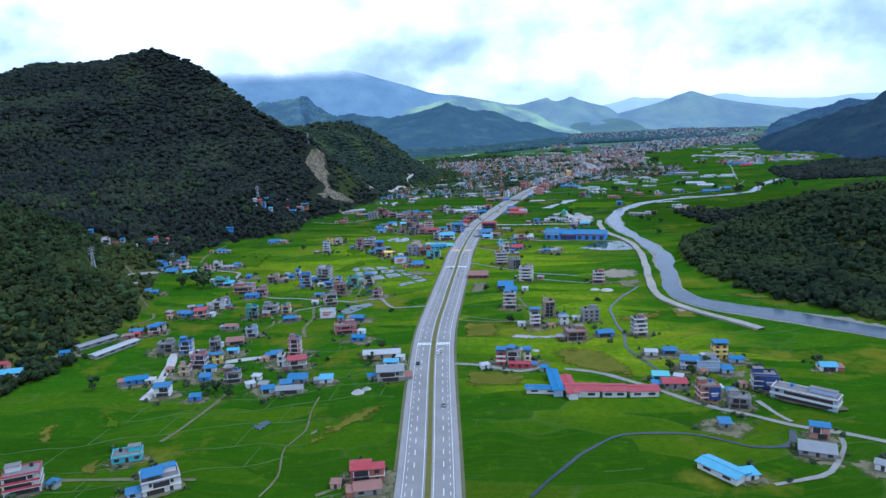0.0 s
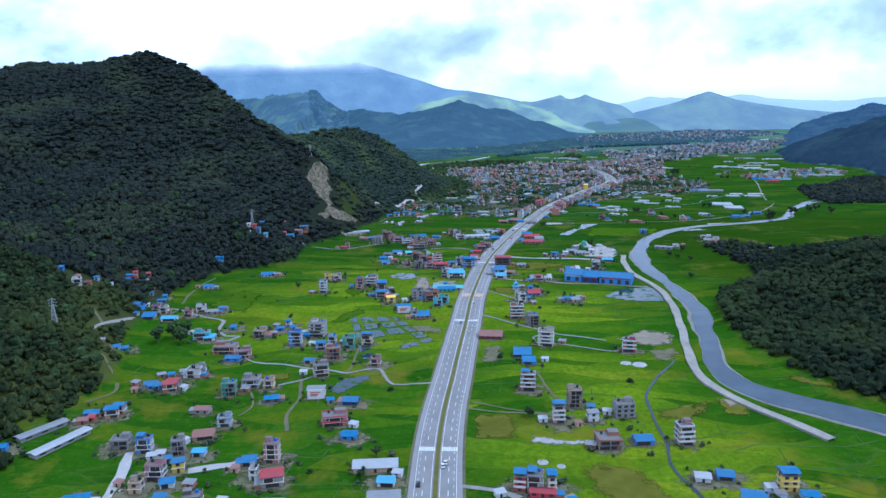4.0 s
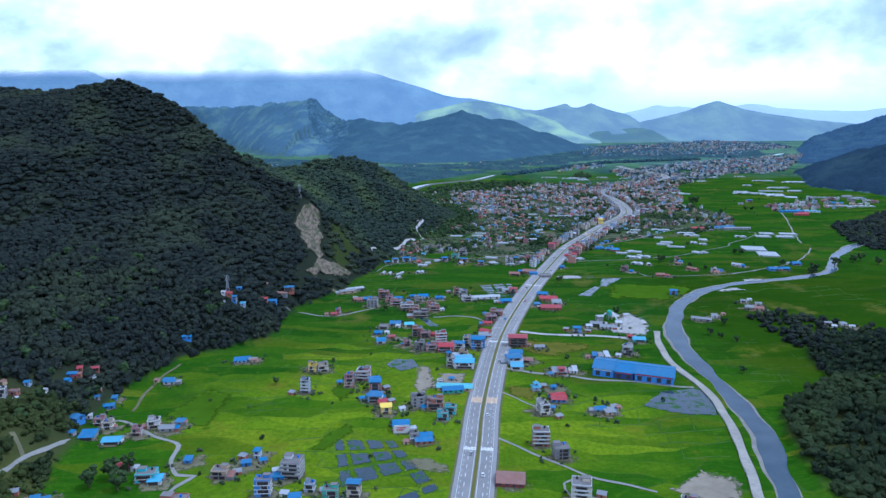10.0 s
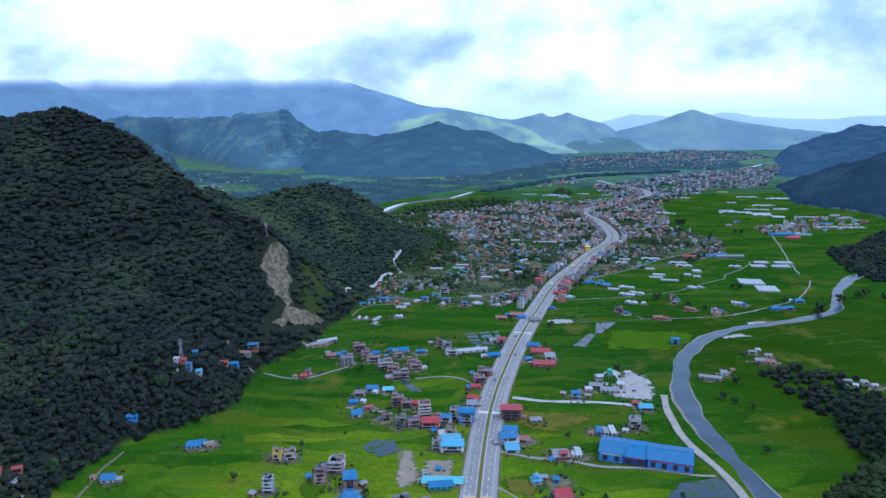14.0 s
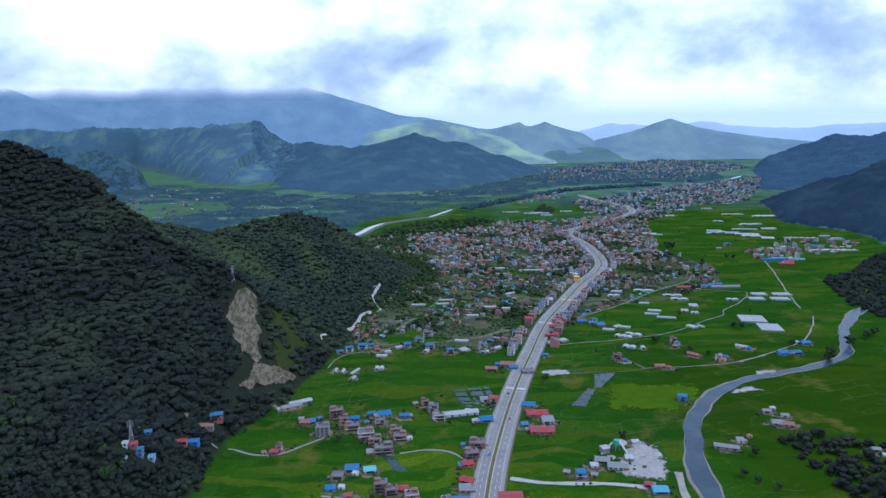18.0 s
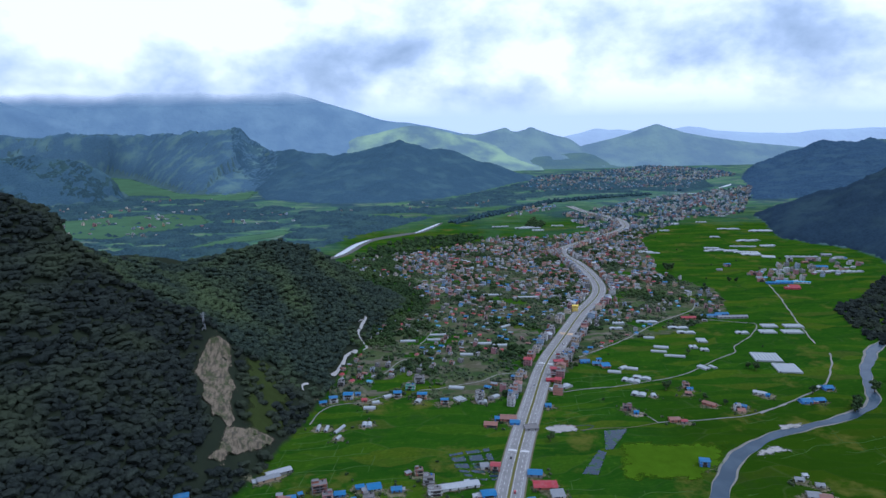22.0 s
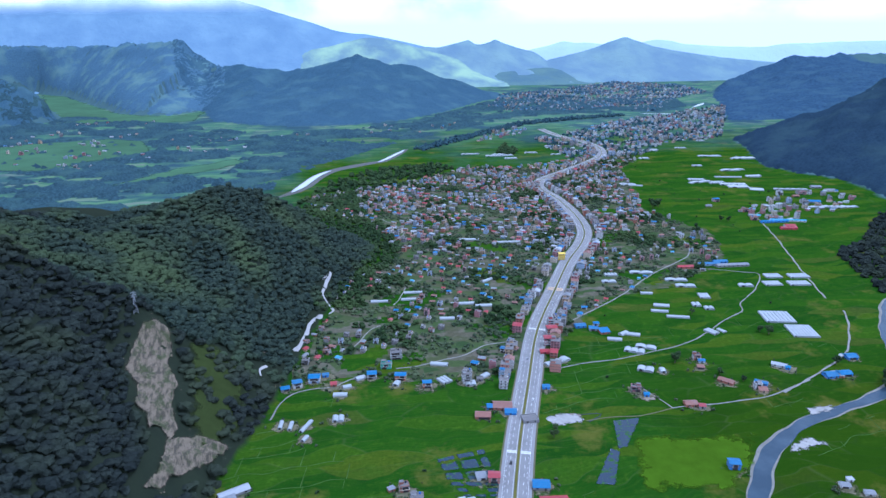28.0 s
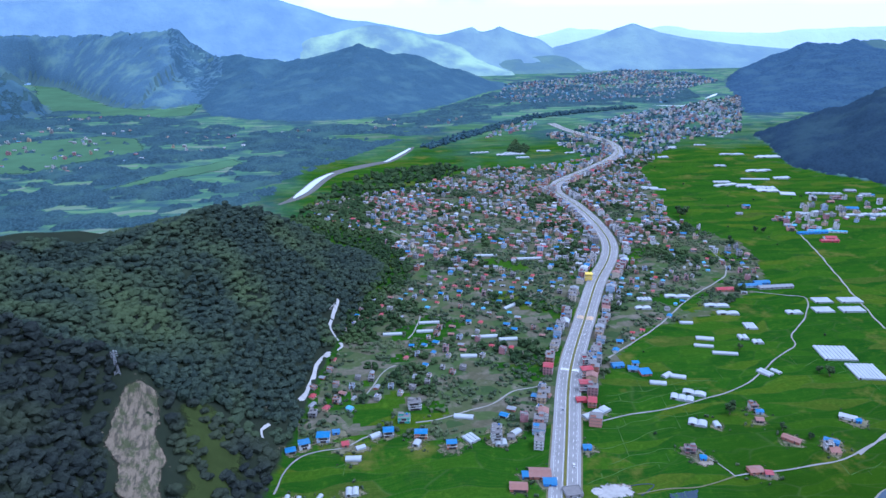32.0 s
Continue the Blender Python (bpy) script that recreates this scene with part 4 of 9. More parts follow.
def patch(name, material, lift, poly):
    """A ragged-edged sheet that lies on the land inside an outline."""
    xs, ys = [p[0] for p in poly], [p[1] for p in poly]
    size = max(0.9, min(3.0 if ys[0] < 1500 else 14.0, math.sqrt((max(xs) - min(xs)) * (max(ys) - min(ys))) / 40))
    gx, gy = np.meshgrid(np.arange(min(xs) - 4, max(xs) + 4, size), np.arange(min(ys) - 4, max(ys) + 4, size))
    w, h = gx.shape[1], gx.shape[0]
    px, py = gx.ravel(), gy.ravel()
    soft = 0.6 if material == "paddy_water" else 1.5
    cx, cy = px + size / 2, py + size / 2
    ok = within(cx + soft * wob(cx, cy, 3.1, 1), cy + soft * wob(cy, cx, 3.7, 2), poly)
    i = np.arange(w * h).reshape(h, w)
    keep = ok.reshape(h, w)[:-1, :-1]
    a = i[:-1, :-1][keep]
    if not len(a):
        return None
    z = height(px, py) + lift + layer()
    if name == "landslide":
        z += 1.8 * wob(px, py, 4.0, 3) + 1.0 * wob(px, py, 1.6, 5) + 0.8
    labels = {"paddy": "flooded rice paddy reflecting the sky", "yard": "bare trodden earth and rough grass", "landslide": "bare grey landslide scar on the wooded hill"}
    faces = np.column_stack([a, a + 1, a + w + 1, a + w])
    used, inv = np.unique(faces, return_inverse=True)
    v = np.column_stack([px, py, z])[used]
    ob = mesh_np(name, v, inv.reshape(-1, 4), material + "_soft", name == "landslide")
    fade = 1.8 if material == "paddy_water" else 3.5 if name == "landslide" else min(30.0, 3.0 + 0.16 * math.sqrt((max(xs) - min(xs)) * (max(ys) - min(ys))))
    edge = np.clip(along(v[:, 0], v[:, 1], list(poly) + [poly[0]])[0] / fade, 0, 1)
    ob.data.attributes.new("cover", "FLOAT", "POINT").data.foreach_set("value", edge.astype(np.float32))
    return tagged(ob, labels[name], name, kind="structure")


lane("lane", 4.5, "pale_track", [(10, 352), (26, 347), (43, 337), (57, 344)])
lane("lane", 4.5, "pale_track", [(66, 338), (82, 330), (95, 317), (108, 300), (121, 285), (134, 274), (145, 264), (159, 256), (173, 246)])
lane("lane", 3.5, "pale_track", [(147, 267), (144, 274), (143, 289)])
lane("lane", 3.0, "pale_track", [(158, 251), (154, 243), (140, 226), (129, 222), (116, 219)])
lane("lane", 2.6, "soil", [(-116, 273), (-111, 289), (-106, 305), (-103, 324)])
lane("lane", 3.0, "soil", [(-145, 244), (-127, 243), (-110, 242), (-91, 240)])
lane("lane", 1.2, "soil", [(-64, 226), (-61, 240), (-62, 263), (-57, 277), (-56, 314)])
lane("lane", 2.5, "soil", [(-44, 225), (-36, 231), (-29, 237)])
lane("lane", 7.0, "gravel", [(-141, 319), (-142, 337), (-146, 367), (-150, 388)])
lane("lane", 7.0, "gravel", [(-116, 369), (-104, 373), (-95, 375), (-87, 381)])
lane("lane", 2.0, "soil", [(18, 441), (37, 431), (55, 425), (72, 419)])
lane("lane", 3.0, "pale_track", [(-4, 469), (-17, 468), (-28, 468), (-35, 485), (-39, 494), (-48, 492), (-57, 487), (-71, 493), (-83, 496), (-102, 504), (-120, 508), (-133, 522)])
lane("lane", 3.0, "pale_track", [(-71, 493), (-83, 478), (-97, 469)])
lane("lane", 2.5, "soil", [(-58, 487), (-56, 514), (-56, 536)])
lane("lane", 4.0, "pale_track", [(-157, 537), (-153, 552), (-146, 563), (-157, 564), (-166, 579), (-169, 601), (-187, 612), (-204, 624), (-224, 638), (-233, 620), (-243, 594), (-248, 569), (-246, 543)])
lane("lane", 4.0, "soil", [(-248, 569), (-261, 583), (-265, 587)])
lane("lane", 3.0, "soil", [(-221, 510), (-210, 495), (-201, 484), (-193, 463), (-202, 448)])
lane("lane", 3.0, "soil", [(-88, 494), (-81, 454), (-82, 426), (-79, 408)])
lane("lane", 2.0, "soil", [(-111, 460), (-105, 438), (-109, 427)])
lane("lane", 3.0, "pale_track", [(35, 607), (48, 593), (63, 578), (85, 558), (103, 549), (118, 541)])
lane("lane", 2.4, "pale_track", [(75, 555), (67, 551), (69, 538), (82, 536), (98, 528), (117, 519), (128, 520)])
lane("lane", 2.6, "soil", [(16, 432), (31, 427), (48, 425), (61, 422)])
lane("lane", 2.6, "soil", [(60, 487), (62, 468), (65, 450), (67, 440)])
lane("lane", 4.5, "pale_track", [(51, 730), (73, 719), (97, 713), (119, 704), (150, 699), (176, 689), (191, 687)])
lane("lane", 7.0, "gravel", [(74, 825), (94, 817), (118, 813), (146, 810), (173, 802)])
lane("lane", 2.2, "pale_track", [(44, 681), (60, 661), (77, 644)])
lane("lane", 3.4, "pale_track", [(-67, 813), (-47, 807), (-28, 799)])
lane("lane", 3.2, "pale_track", [(-163, 890), (-151, 895), (-127, 882), (-106, 882), (-86, 898), (-73, 908)])
lane("lane", 3.5, "pale_track", [(-9, 873), (12, 877), (31, 872), (45, 854)])
lane("lane", 3.5, "soil", [(-221, 653), (-225, 681), (-225, 715), (-221, 746)])
lane("lane", 4.0, "pale_track", [(235, 1236), (256, 1251), (298, 1281), (337, 1314), (391, 1364), (440, 1399), (478, 1431), (498, 1473), (509, 1531)])
lane("lane", 4.5, "pale_track", [(683, 1574), (659, 1504), (628, 1426), (596, 1347), (573, 1287), (559, 1247)])
lane("lane", 4.5, "pale_track", [(683, 1574), (702, 1617), (761, 1666), (815, 1734)])
lane("lane", 3.2, "pale_track", [(479, 1368), (510, 1351), (529, 1337), (489, 1286), (450, 1251), (436, 1227), (408, 1210), (352, 1170), (319, 1154), (287, 1146), (250, 1137), (212, 1134), (184, 1128)])
lane("lane", 3.2, "pale_track", [(408, 1067), (380, 1056), (351, 1045), (325, 1043), (299, 1041), (272, 1042), (258, 1041)])
lane("lane", 2.2, "pale_track", [(258, 1041), (253, 1057), (247, 1077)])
lane("lane", 2.5, "soil", [(258, 1041), (226, 1034), (201, 1036), (177, 1034)])
lane("lane", 3.0, "pale_track", [(-85, 1079), (-80, 1101), (-68, 1121), (-50, 1127), (-32, 1128), (-18, 1138), (-6, 1143)])
lane("lane", 3.4, "pale_track", [(29, 1154), (51, 1156), (78, 1165), (100, 1171), (123, 1189), (143, 1193), (159, 1196)])
lane("lane", 3.0, "pale_track", [(22, 1258), (10, 1249), (-9, 1209)])
lane("lane", 3.0, "pale_track", [(41, 1315), (51, 1336), (62, 1371)])
lane("lane", 3.0, "pale_track", [(56, 1702), (78, 1654), (86, 1611), (69, 1578), (59, 1545)])
lane("lane", 6.5, "gravel", [(-31, 1393), (-36, 1365), (-41, 1333), (-35, 1324), (-30, 1309), (-45, 1288), (-55, 1258), (-59, 1233), (-65, 1211), (-70, 1197)])
lane("lane", 4.0, "gravel", [(-91, 1145), (-97, 1133), (-95, 1126)])
lane("lane", 4.2, "pale_track", [(553, 1209), (526, 1166), (479, 1111), (425, 1078), (370, 1049)])
lane("ditch", 3.6, "ditch_water", [(31, 218), (37, 227), (47, 238), (58, 250), (71, 260), (81, 262), (97, 261), (109, 256), (121, 247), (132, 246)])
lane("ditch", 6.0, "ditch_water", [(132, 246), (137, 249), (143, 259)])
lane("ditch", 3.6, "ditch_water", [(153, 501), (133, 473), (122, 454), (115, 430), (111, 393), (107, 367), (108, 353), (111, 339), (114, 324), (117, 306)])
lane("ditch", 3.5, "ditch_water", [(179, 1032), (193, 1042), (178, 1044), (158, 1038)])
patch("paddy", "paddy_water", 0.12, [(-67, 458), (-60, 477), (-45, 484), (-41, 479), (-57, 455)])
patch("paddy", "paddy_water", 0.12, [(-46, 741), (-25, 754), (-19, 734), (-35, 725)])
patch("paddy", "paddy_water", 0.12, [(-49, 741), (-40, 755), (-26, 751), (-24, 738), (-42, 732)])
patch("paddy", "paddy_water", 0.12, [(-82, 285), (-76, 291), (-72, 288), (-76, 278)])
patch("paddy", "paddy_water", 0.12, [(141, 654), (163, 680), (193, 686), (197, 660), (190, 638), (166, 640)])
patch("paddy", "paddy_water", 0.12, [(-27, 877), (-14, 868), (-1, 840), (-14, 844)])


def paddies(quad, nx, ny, wet, seed):
    """Flooded plots in rows between narrow green banks, filling a four-cornered field."""
    q = random.Random(seed)
    a, b, c, d = [np.array(p, float) for p in quad]
    at = lambda u, v: a * (1 - u) * (1 - v) + b * u * (1 - v) + c * u * v + d * (1 - u) * v
    us = np.cumsum([0.0] + [q.uniform(0.7, 1.3) for _ in range(nx)])
    vs = np.cumsum([0.0] + [q.uniform(0.7, 1.3) for _ in range(ny)])
    us, vs = us / us[-1], vs / vs[-1]
    for i in range(nx):
        for j in range(ny):
            if q.random() < wet:
                gu, gv = 0.06 / nx, 0.09 / ny
                patch("paddy", "paddy_water", 0.12, [tuple(at(u, v)) for u, v in ((us[i] + gu, vs[j] + gv), (us[i + 1] - gu, vs[j] + gv), (us[i + 1] - gu, vs[j + 1] - gv), (us[i] + gu, vs[j + 1] - gv))])


paddies([(-73, 610), (-32, 606), (-1, 546), (-51, 506)], 4, 5, 0.9, 1)
paddies([(44, 1003), (85, 1011), (87, 967), (48, 974)], 3, 3, 0.85, 2)
paddies([(48, 974), (87, 967), (83, 949), (57, 953)], 3, 3, 0.85, 3)
patch("paddy", "paddy_water", 0.12, [(199, 1031), (225, 1032), (196, 992), (187, 991)])
patch("paddy", "paddy_water", 0.12, [(182, 994), (188, 987), (168, 948), (153, 952)])
patch("yard", "gravel", 0.14, [(148, 1048), (165, 1052), (177, 1045), (178, 1031), (152, 1028), (144, 1034)])
patch("yard", "gravel", 0.26, [(370, 1023), (398, 1026), (396, 1013), (363, 1007)])
patch("yard", "gravel", 0.26, [(319, 973), (345, 986), (358, 968), (314, 960)])
patch("yard", "gravel", 0.1, [(149, 831), (168, 853), (191, 877), (207, 867), (205, 832), (193, 805), (162, 814)])
patch("yard", "sand", 0.1, [(144, 1040), (165, 1052), (178, 1047), (177, 1033), (153, 1031)])
patch("yard", "sand", 0.1, [(-24, 742), (-7, 736), (-5, 710), (0, 687), (-21, 679), (-27, 693), (-25, 715)])
patch("yard", "sand", 0.1, [(-7, 722), (20, 722), (18, 690), (-2, 691)])
patch("yard", "soil", 0.1, [(29, 534), (46, 537), (42, 502), (25, 499)])
patch("yard", "sand", 0.1, [(120, 545), (150, 567), (174, 554), (165, 530), (147, 523), (132, 532)])
patch("yard", "soil", 0.1, [(139, 521), (162, 526), (164, 512), (143, 492), (138, 507)])
patch("yard", "rough_grass", 0.1, [(152, 440), (169, 447), (173, 430), (163, 415), (151, 420)])
patch("yard", "sand", 0.12, [(156, 438), (167, 443), (169, 432), (156, 424)])
patch("yard", "gravel", 0.1, [(45, 401), (74, 393), (74, 384), (43, 389)])
patch("yard", "sand", 0.1, [(77, 349), (89, 359), (86, 342), (77, 336)])
patch("yard", "soil", 0.1, [(-56, 269), (-53, 283), (-48, 279), (-52, 269)])
patch("yard", "soil", 0.1, [(-28, 581), (-11, 586), (5, 574), (5, 561), (-19, 565)])
patch("yard", "gravel", 0.1, [(-137, 325), (-143, 359), (-140, 365), (-130, 323)])
patch("yard", "rough_grass", 0.1, [(-58, 264), (-44, 294), (-22, 313), (-21, 296), (-41, 272), (-49, 261)])
patch("yard", "rough_grass", 0.1, [(60, 369), (80, 374), (96, 361), (101, 347), (103, 315), (81, 326), (63, 343)])
patch("yard", "rough_grass", 0.1, [(13, 344), (37, 338), (47, 332), (44, 315), (12, 318)])
patch("yard", "rough_grass", 0.1, [(17, 429), (43, 422), (42, 393), (15, 395)])
patch("yard", "rough_grass", 0.1, [(114, 427), (154, 440), (153, 430), (137, 412), (113, 412)])
patch("yard", "rough_grass", 0.1, [(194, 474), (216, 456), (230, 447), (237, 458), (220, 474)])
patch("yard", "rough_grass", 0.1, [(-135, 471), (-113, 460), (-105, 453), (-123, 452)])
patch("yard", "rough_grass", 0.1, [(-119, 491), (-89, 490), (-92, 475), (-112, 478)])
patch("yard", "rough_grass", 0.1, [(68, 808), (137, 790), (131, 769), (87, 752), (64, 773)])
patch("yard", "rough_grass", 0.1, [(46, 699), (76, 687), (67, 660), (47, 673)])
patch("yard", "rough_grass", 0.1, [(-179, 294), (-170, 299), (-158, 271), (-169, 275)])
patch("yard", "rough_grass", 0.1, [(-143, 255), (-134, 264), (-127, 244), (-139, 247)])
patch("yard", "sand", 0.1, [(103, 910), (131, 926), (128, 904), (107, 896)])
patch("yard", "sand", 0.1, [(234, 1063), (256, 1066), (251, 1053), (236, 1056)])
patch("yard", "gravel", 0.1, [(267, 1041), (275, 1046), (281, 1042), (273, 1036)])
patch("yard", "gravel", 0.3, [(-55, 1354), (-30, 1393), (-31, 1373), (-46, 1346)])
patch("yard", "sand", 0.3, [(-104, 1141), (-92, 1176), (-88, 1174), (-100, 1140)])
patch("landslide", "rock_scar", 0.8, [(-183, 1105), (-173, 1112), (-163, 1110), (-158, 1101), (-158, 1080), (-149, 1063), (-150, 1041), (-142, 1022), (-147, 1004), (-156, 1015), (-160, 1002), (-166, 1022), (-174, 1024), (-177, 1049), (-188, 1063), (-188, 1084)])
patch("landslide", "rock_scar", 0.8, [(-150, 1010), (-134, 1027), (-109, 1033), (-119, 1010), (-134, 986), (-145, 966), (-156, 957), (-151, 978)])
patch("yard", "meadow", 0.5, [(319, 703), (327, 681), (312, 621), (305, 614), (289, 628)])
patch("yard", "meadow", 0.1, [(-157, 306), (-145, 303), (-138, 287), (-147, 287)])
patch("yard", "meadow", 0.1, [(-202, 642), (-183, 702), (-154, 684), (-154, 614)])
patch("yard", "meadow", 0.1, [(-93, 590), (-66, 638), (-55, 618), (-73, 589)])
patch("yard", "meadow", 0.1, [(-88, 681), (-82, 714), (-64, 703), (-73, 652)])
patch("yard", "meadow", 0.1, [(203, 1012), (256, 1006), (309, 994), (286, 949), (247, 922), (174, 934)])
patch("yard", "clearing", 0.4, [(-157, 1118), (-143, 1133), (-121, 1131), (-105, 1123), (-96, 1102), (-100, 1068), (-108, 1030), (-122, 1000), (-138, 1022), (-143, 1041), (-147, 1073)])
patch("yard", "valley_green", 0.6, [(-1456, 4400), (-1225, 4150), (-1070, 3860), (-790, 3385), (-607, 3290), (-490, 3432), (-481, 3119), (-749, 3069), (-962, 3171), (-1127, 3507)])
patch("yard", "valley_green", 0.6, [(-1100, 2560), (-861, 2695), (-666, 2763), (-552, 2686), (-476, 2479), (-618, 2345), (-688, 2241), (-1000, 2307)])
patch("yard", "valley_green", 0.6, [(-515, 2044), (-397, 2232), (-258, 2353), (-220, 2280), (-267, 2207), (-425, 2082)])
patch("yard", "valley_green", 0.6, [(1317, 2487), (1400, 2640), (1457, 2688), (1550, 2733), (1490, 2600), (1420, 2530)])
patch("yard", "clearing", 0.5, [(-239, 490), (-240, 549), (-214, 503), (-218, 468)])

# ---- buildings ----
def box(bm, x0, x1, y0, y1, z0, z1):
    v = [bm.verts.new(p) for p in ((x0, y0, z0), (x1, y0, z0), (x1, y1, z0), (x0, y1, z0), (x0, y0, z1), (x1, y0, z1), (x1, y1, z1), (x0, y1, z1))]
    for f in ((0, 3, 2, 1), (4, 5, 6, 7), (0, 1, 5, 4), (1, 2, 6, 5), (2, 3, 7, 6), (3, 0, 4, 7)):
        bm.faces.new([v[i] for i in f])
    return bm


def boxed(*dims):
    return box(bmesh.new(), *dims)


def gable(bm, x0, x1, y0, y1, z, rise, thick=0.12):
    """A sheet roof of two slopes with its ridge along x, with thickness."""
    ym = (y0 + y1) / 2
    prof = [(y0, z), (ym, z + rise), (y1, z), (y1, z - thick), (ym, z + rise - thick), (y0, z - thick)]
    a, b = [bm.verts.new((x0, y, h)) for y, h in prof], [bm.verts.new((x1, y, h)) for y, h in prof]
    for i in range(6):
        j = (i + 1) % 6
        bm.faces.new((a[i], a[j], b[j], b[i]))
    for e in (a, b):
        bm.faces.new((e[0], e[1], e[4], e[5]))
        bm.faces.new((e[1], e[2], e[3], e[4]))
    return bm


def pent(bm, x0, x1, y0, y1, z0, z1, thick=0.1):
    """A single sloping sheet, low at the front."""
    v = [bm.verts.new(p) for p in ((x0, y0, z0), (x1, y0, z0), (x1, y1, z1), (x0, y1, z1), (x0, y0, z0 - thick), (x1, y0, z0 - thick), (x1, y1, z1 - thick), (x0, y1, z1 - thick))]
    for f in ((4, 7, 6, 5), (0, 1, 2, 3), (4, 5, 1, 0), (5, 6, 2, 1), (6, 7, 3, 2), (7, 4, 0, 3)):
        bm.faces.new([v[i] for i in f])
    return bm


def drum(bm, x, y, z, r, h, n=12):
    a = [bm.verts.new((x + r * math.cos(6.2832 * i / n), y + r * math.sin(6.2832 * i / n), z)) for i in range(n)]
    b = [bm.verts.new((p.co.x, p.co.y, z + h)) for p in a]
    c = [bm.verts.new((x + (p.co.x - x) * 0.35, y + (p.co.y - y) * 0.35, z + h + 0.3 * r)) for p in a]
    for i in range(n):
        j = (i + 1) % n
        bm.faces.new((a[i], a[j], b[j], b[i]))
        bm.faces.new((b[i], b[j], c[j], c[i]))
    bm.faces.new(c)
    return bm


SHARED = {}


def shared(name, key, make, material, parent, m):
    """A part whose mesh is shared by all alike ones."""
    if key not in SHARED:
        me = bpy.data.meshes.new(name)
        bm = make()
        mats = [material] if isinstance(material, str) else material
        bm.to_mesh(me)
        bm.free()
        for k in mats:
            me.materials.append(MATS[k])
        SHARED[key] = me
    ob = new(name, SHARED[key])
    ob.parent, ob.matrix_basis = parent, m
    return ob


def window_mesh(w, h):
    """A framed opening in one piece: the frame stands proud, the dark pane is set back."""
    bm = boxed(-w / 2, w / 2, -0.12, 0.02, 0, h)
    bm.faces.ensure_lookup_table()
    front = bm.faces[2]
    bmesh.ops.inset_individual(bm, faces=[front], thickness=0.13, depth=-0.09)
    front.material_index = 1
    return bm


def windows(parent, w, d, n, storey, faces, gap):
    """Windows on the faces named: f(ront), l(eft), r(ight)."""
    for face in faces:
        span = w if face == "f" else d
        count = max(1, int((span - 1.0) / gap))
        for s in range(n):
            for i in range(count):
                at = (i + 0.5) / count * span - span / 2
                tall = (s == 0 and face == "f" and i == count // 2)
                size = (1.2, 2.0) if tall else (1.8, 1.4)
                z = s * storey + (0.15 if tall else 0.95)
                m = {"f": pose(at, -d / 2, z), "l": pose(-w / 2, at, z, 0, 0, -90), "r": pose(w / 2, at, z, 0, 0, 90)}[face]
                shared("door" if tall else "window", ("win",) + size, lambda: window_mesh(*size), ["frame_paint", "opening"], parent, m)


COLOURS = {"white": "whitewashed", "cream": "cream", "pink": "pinkish", "grey": "bare grey concrete", "brick": "red brick", "teal": "turquoise", "blue": "bright blue", "paleblue": "pale blue", "yellow": "yellow",
           "red": "red", "tan": "tan", "green": "green", "navy": "dark blue", "dark": "dark brown", "salmon": "salmon", "maroon": "maroon", "tin_wall": "sheet metal", "sky_wall": "sky blue"}
ROOFS = {"flat": "a flat concrete roof", "blue": "a blue tin roof", "red": "a red tin roof", "tin": "a grey tin roof", "rusttin": "a rusty tin roof", "white": "a white sheet roof", "sky": "a pale blue tin roof",
         "teal": "a turquoise tin roof", "sheet": "striped red roof sheets", "yellowtin": "a yellow roof"}
ROOF_MAT = {"blue": "roof_blue", "red": "roof_red", "tin": "roof_tin", "rusttin": "roof_rust", "white": "roof_white", "sky": "roof_sky", "teal": "roof_teal", "sheet": "roof_red", "yellowtin": "wall_yellow"}
WORDS = {1: "single-storey", 2: "two-storey", 3: "three-storey", 4: "four-storey", 5: "five-storey"}
MATS["wall_tin_wall"], MATS["wall_sky_wall"] = MATS["roof_tin"], MATS["wall_paleblue"]
plain("side_render", (0.31, 0.3, 0.285), 0.9, vary=0.2, size=0.3, grime=0.5)
plain("yard_earth", (0.1, 0.092, 0.055), 1.0, vary=0.6, size=0.5, grime=0.7)
COURT = [0]
rnd = random.Random(7)


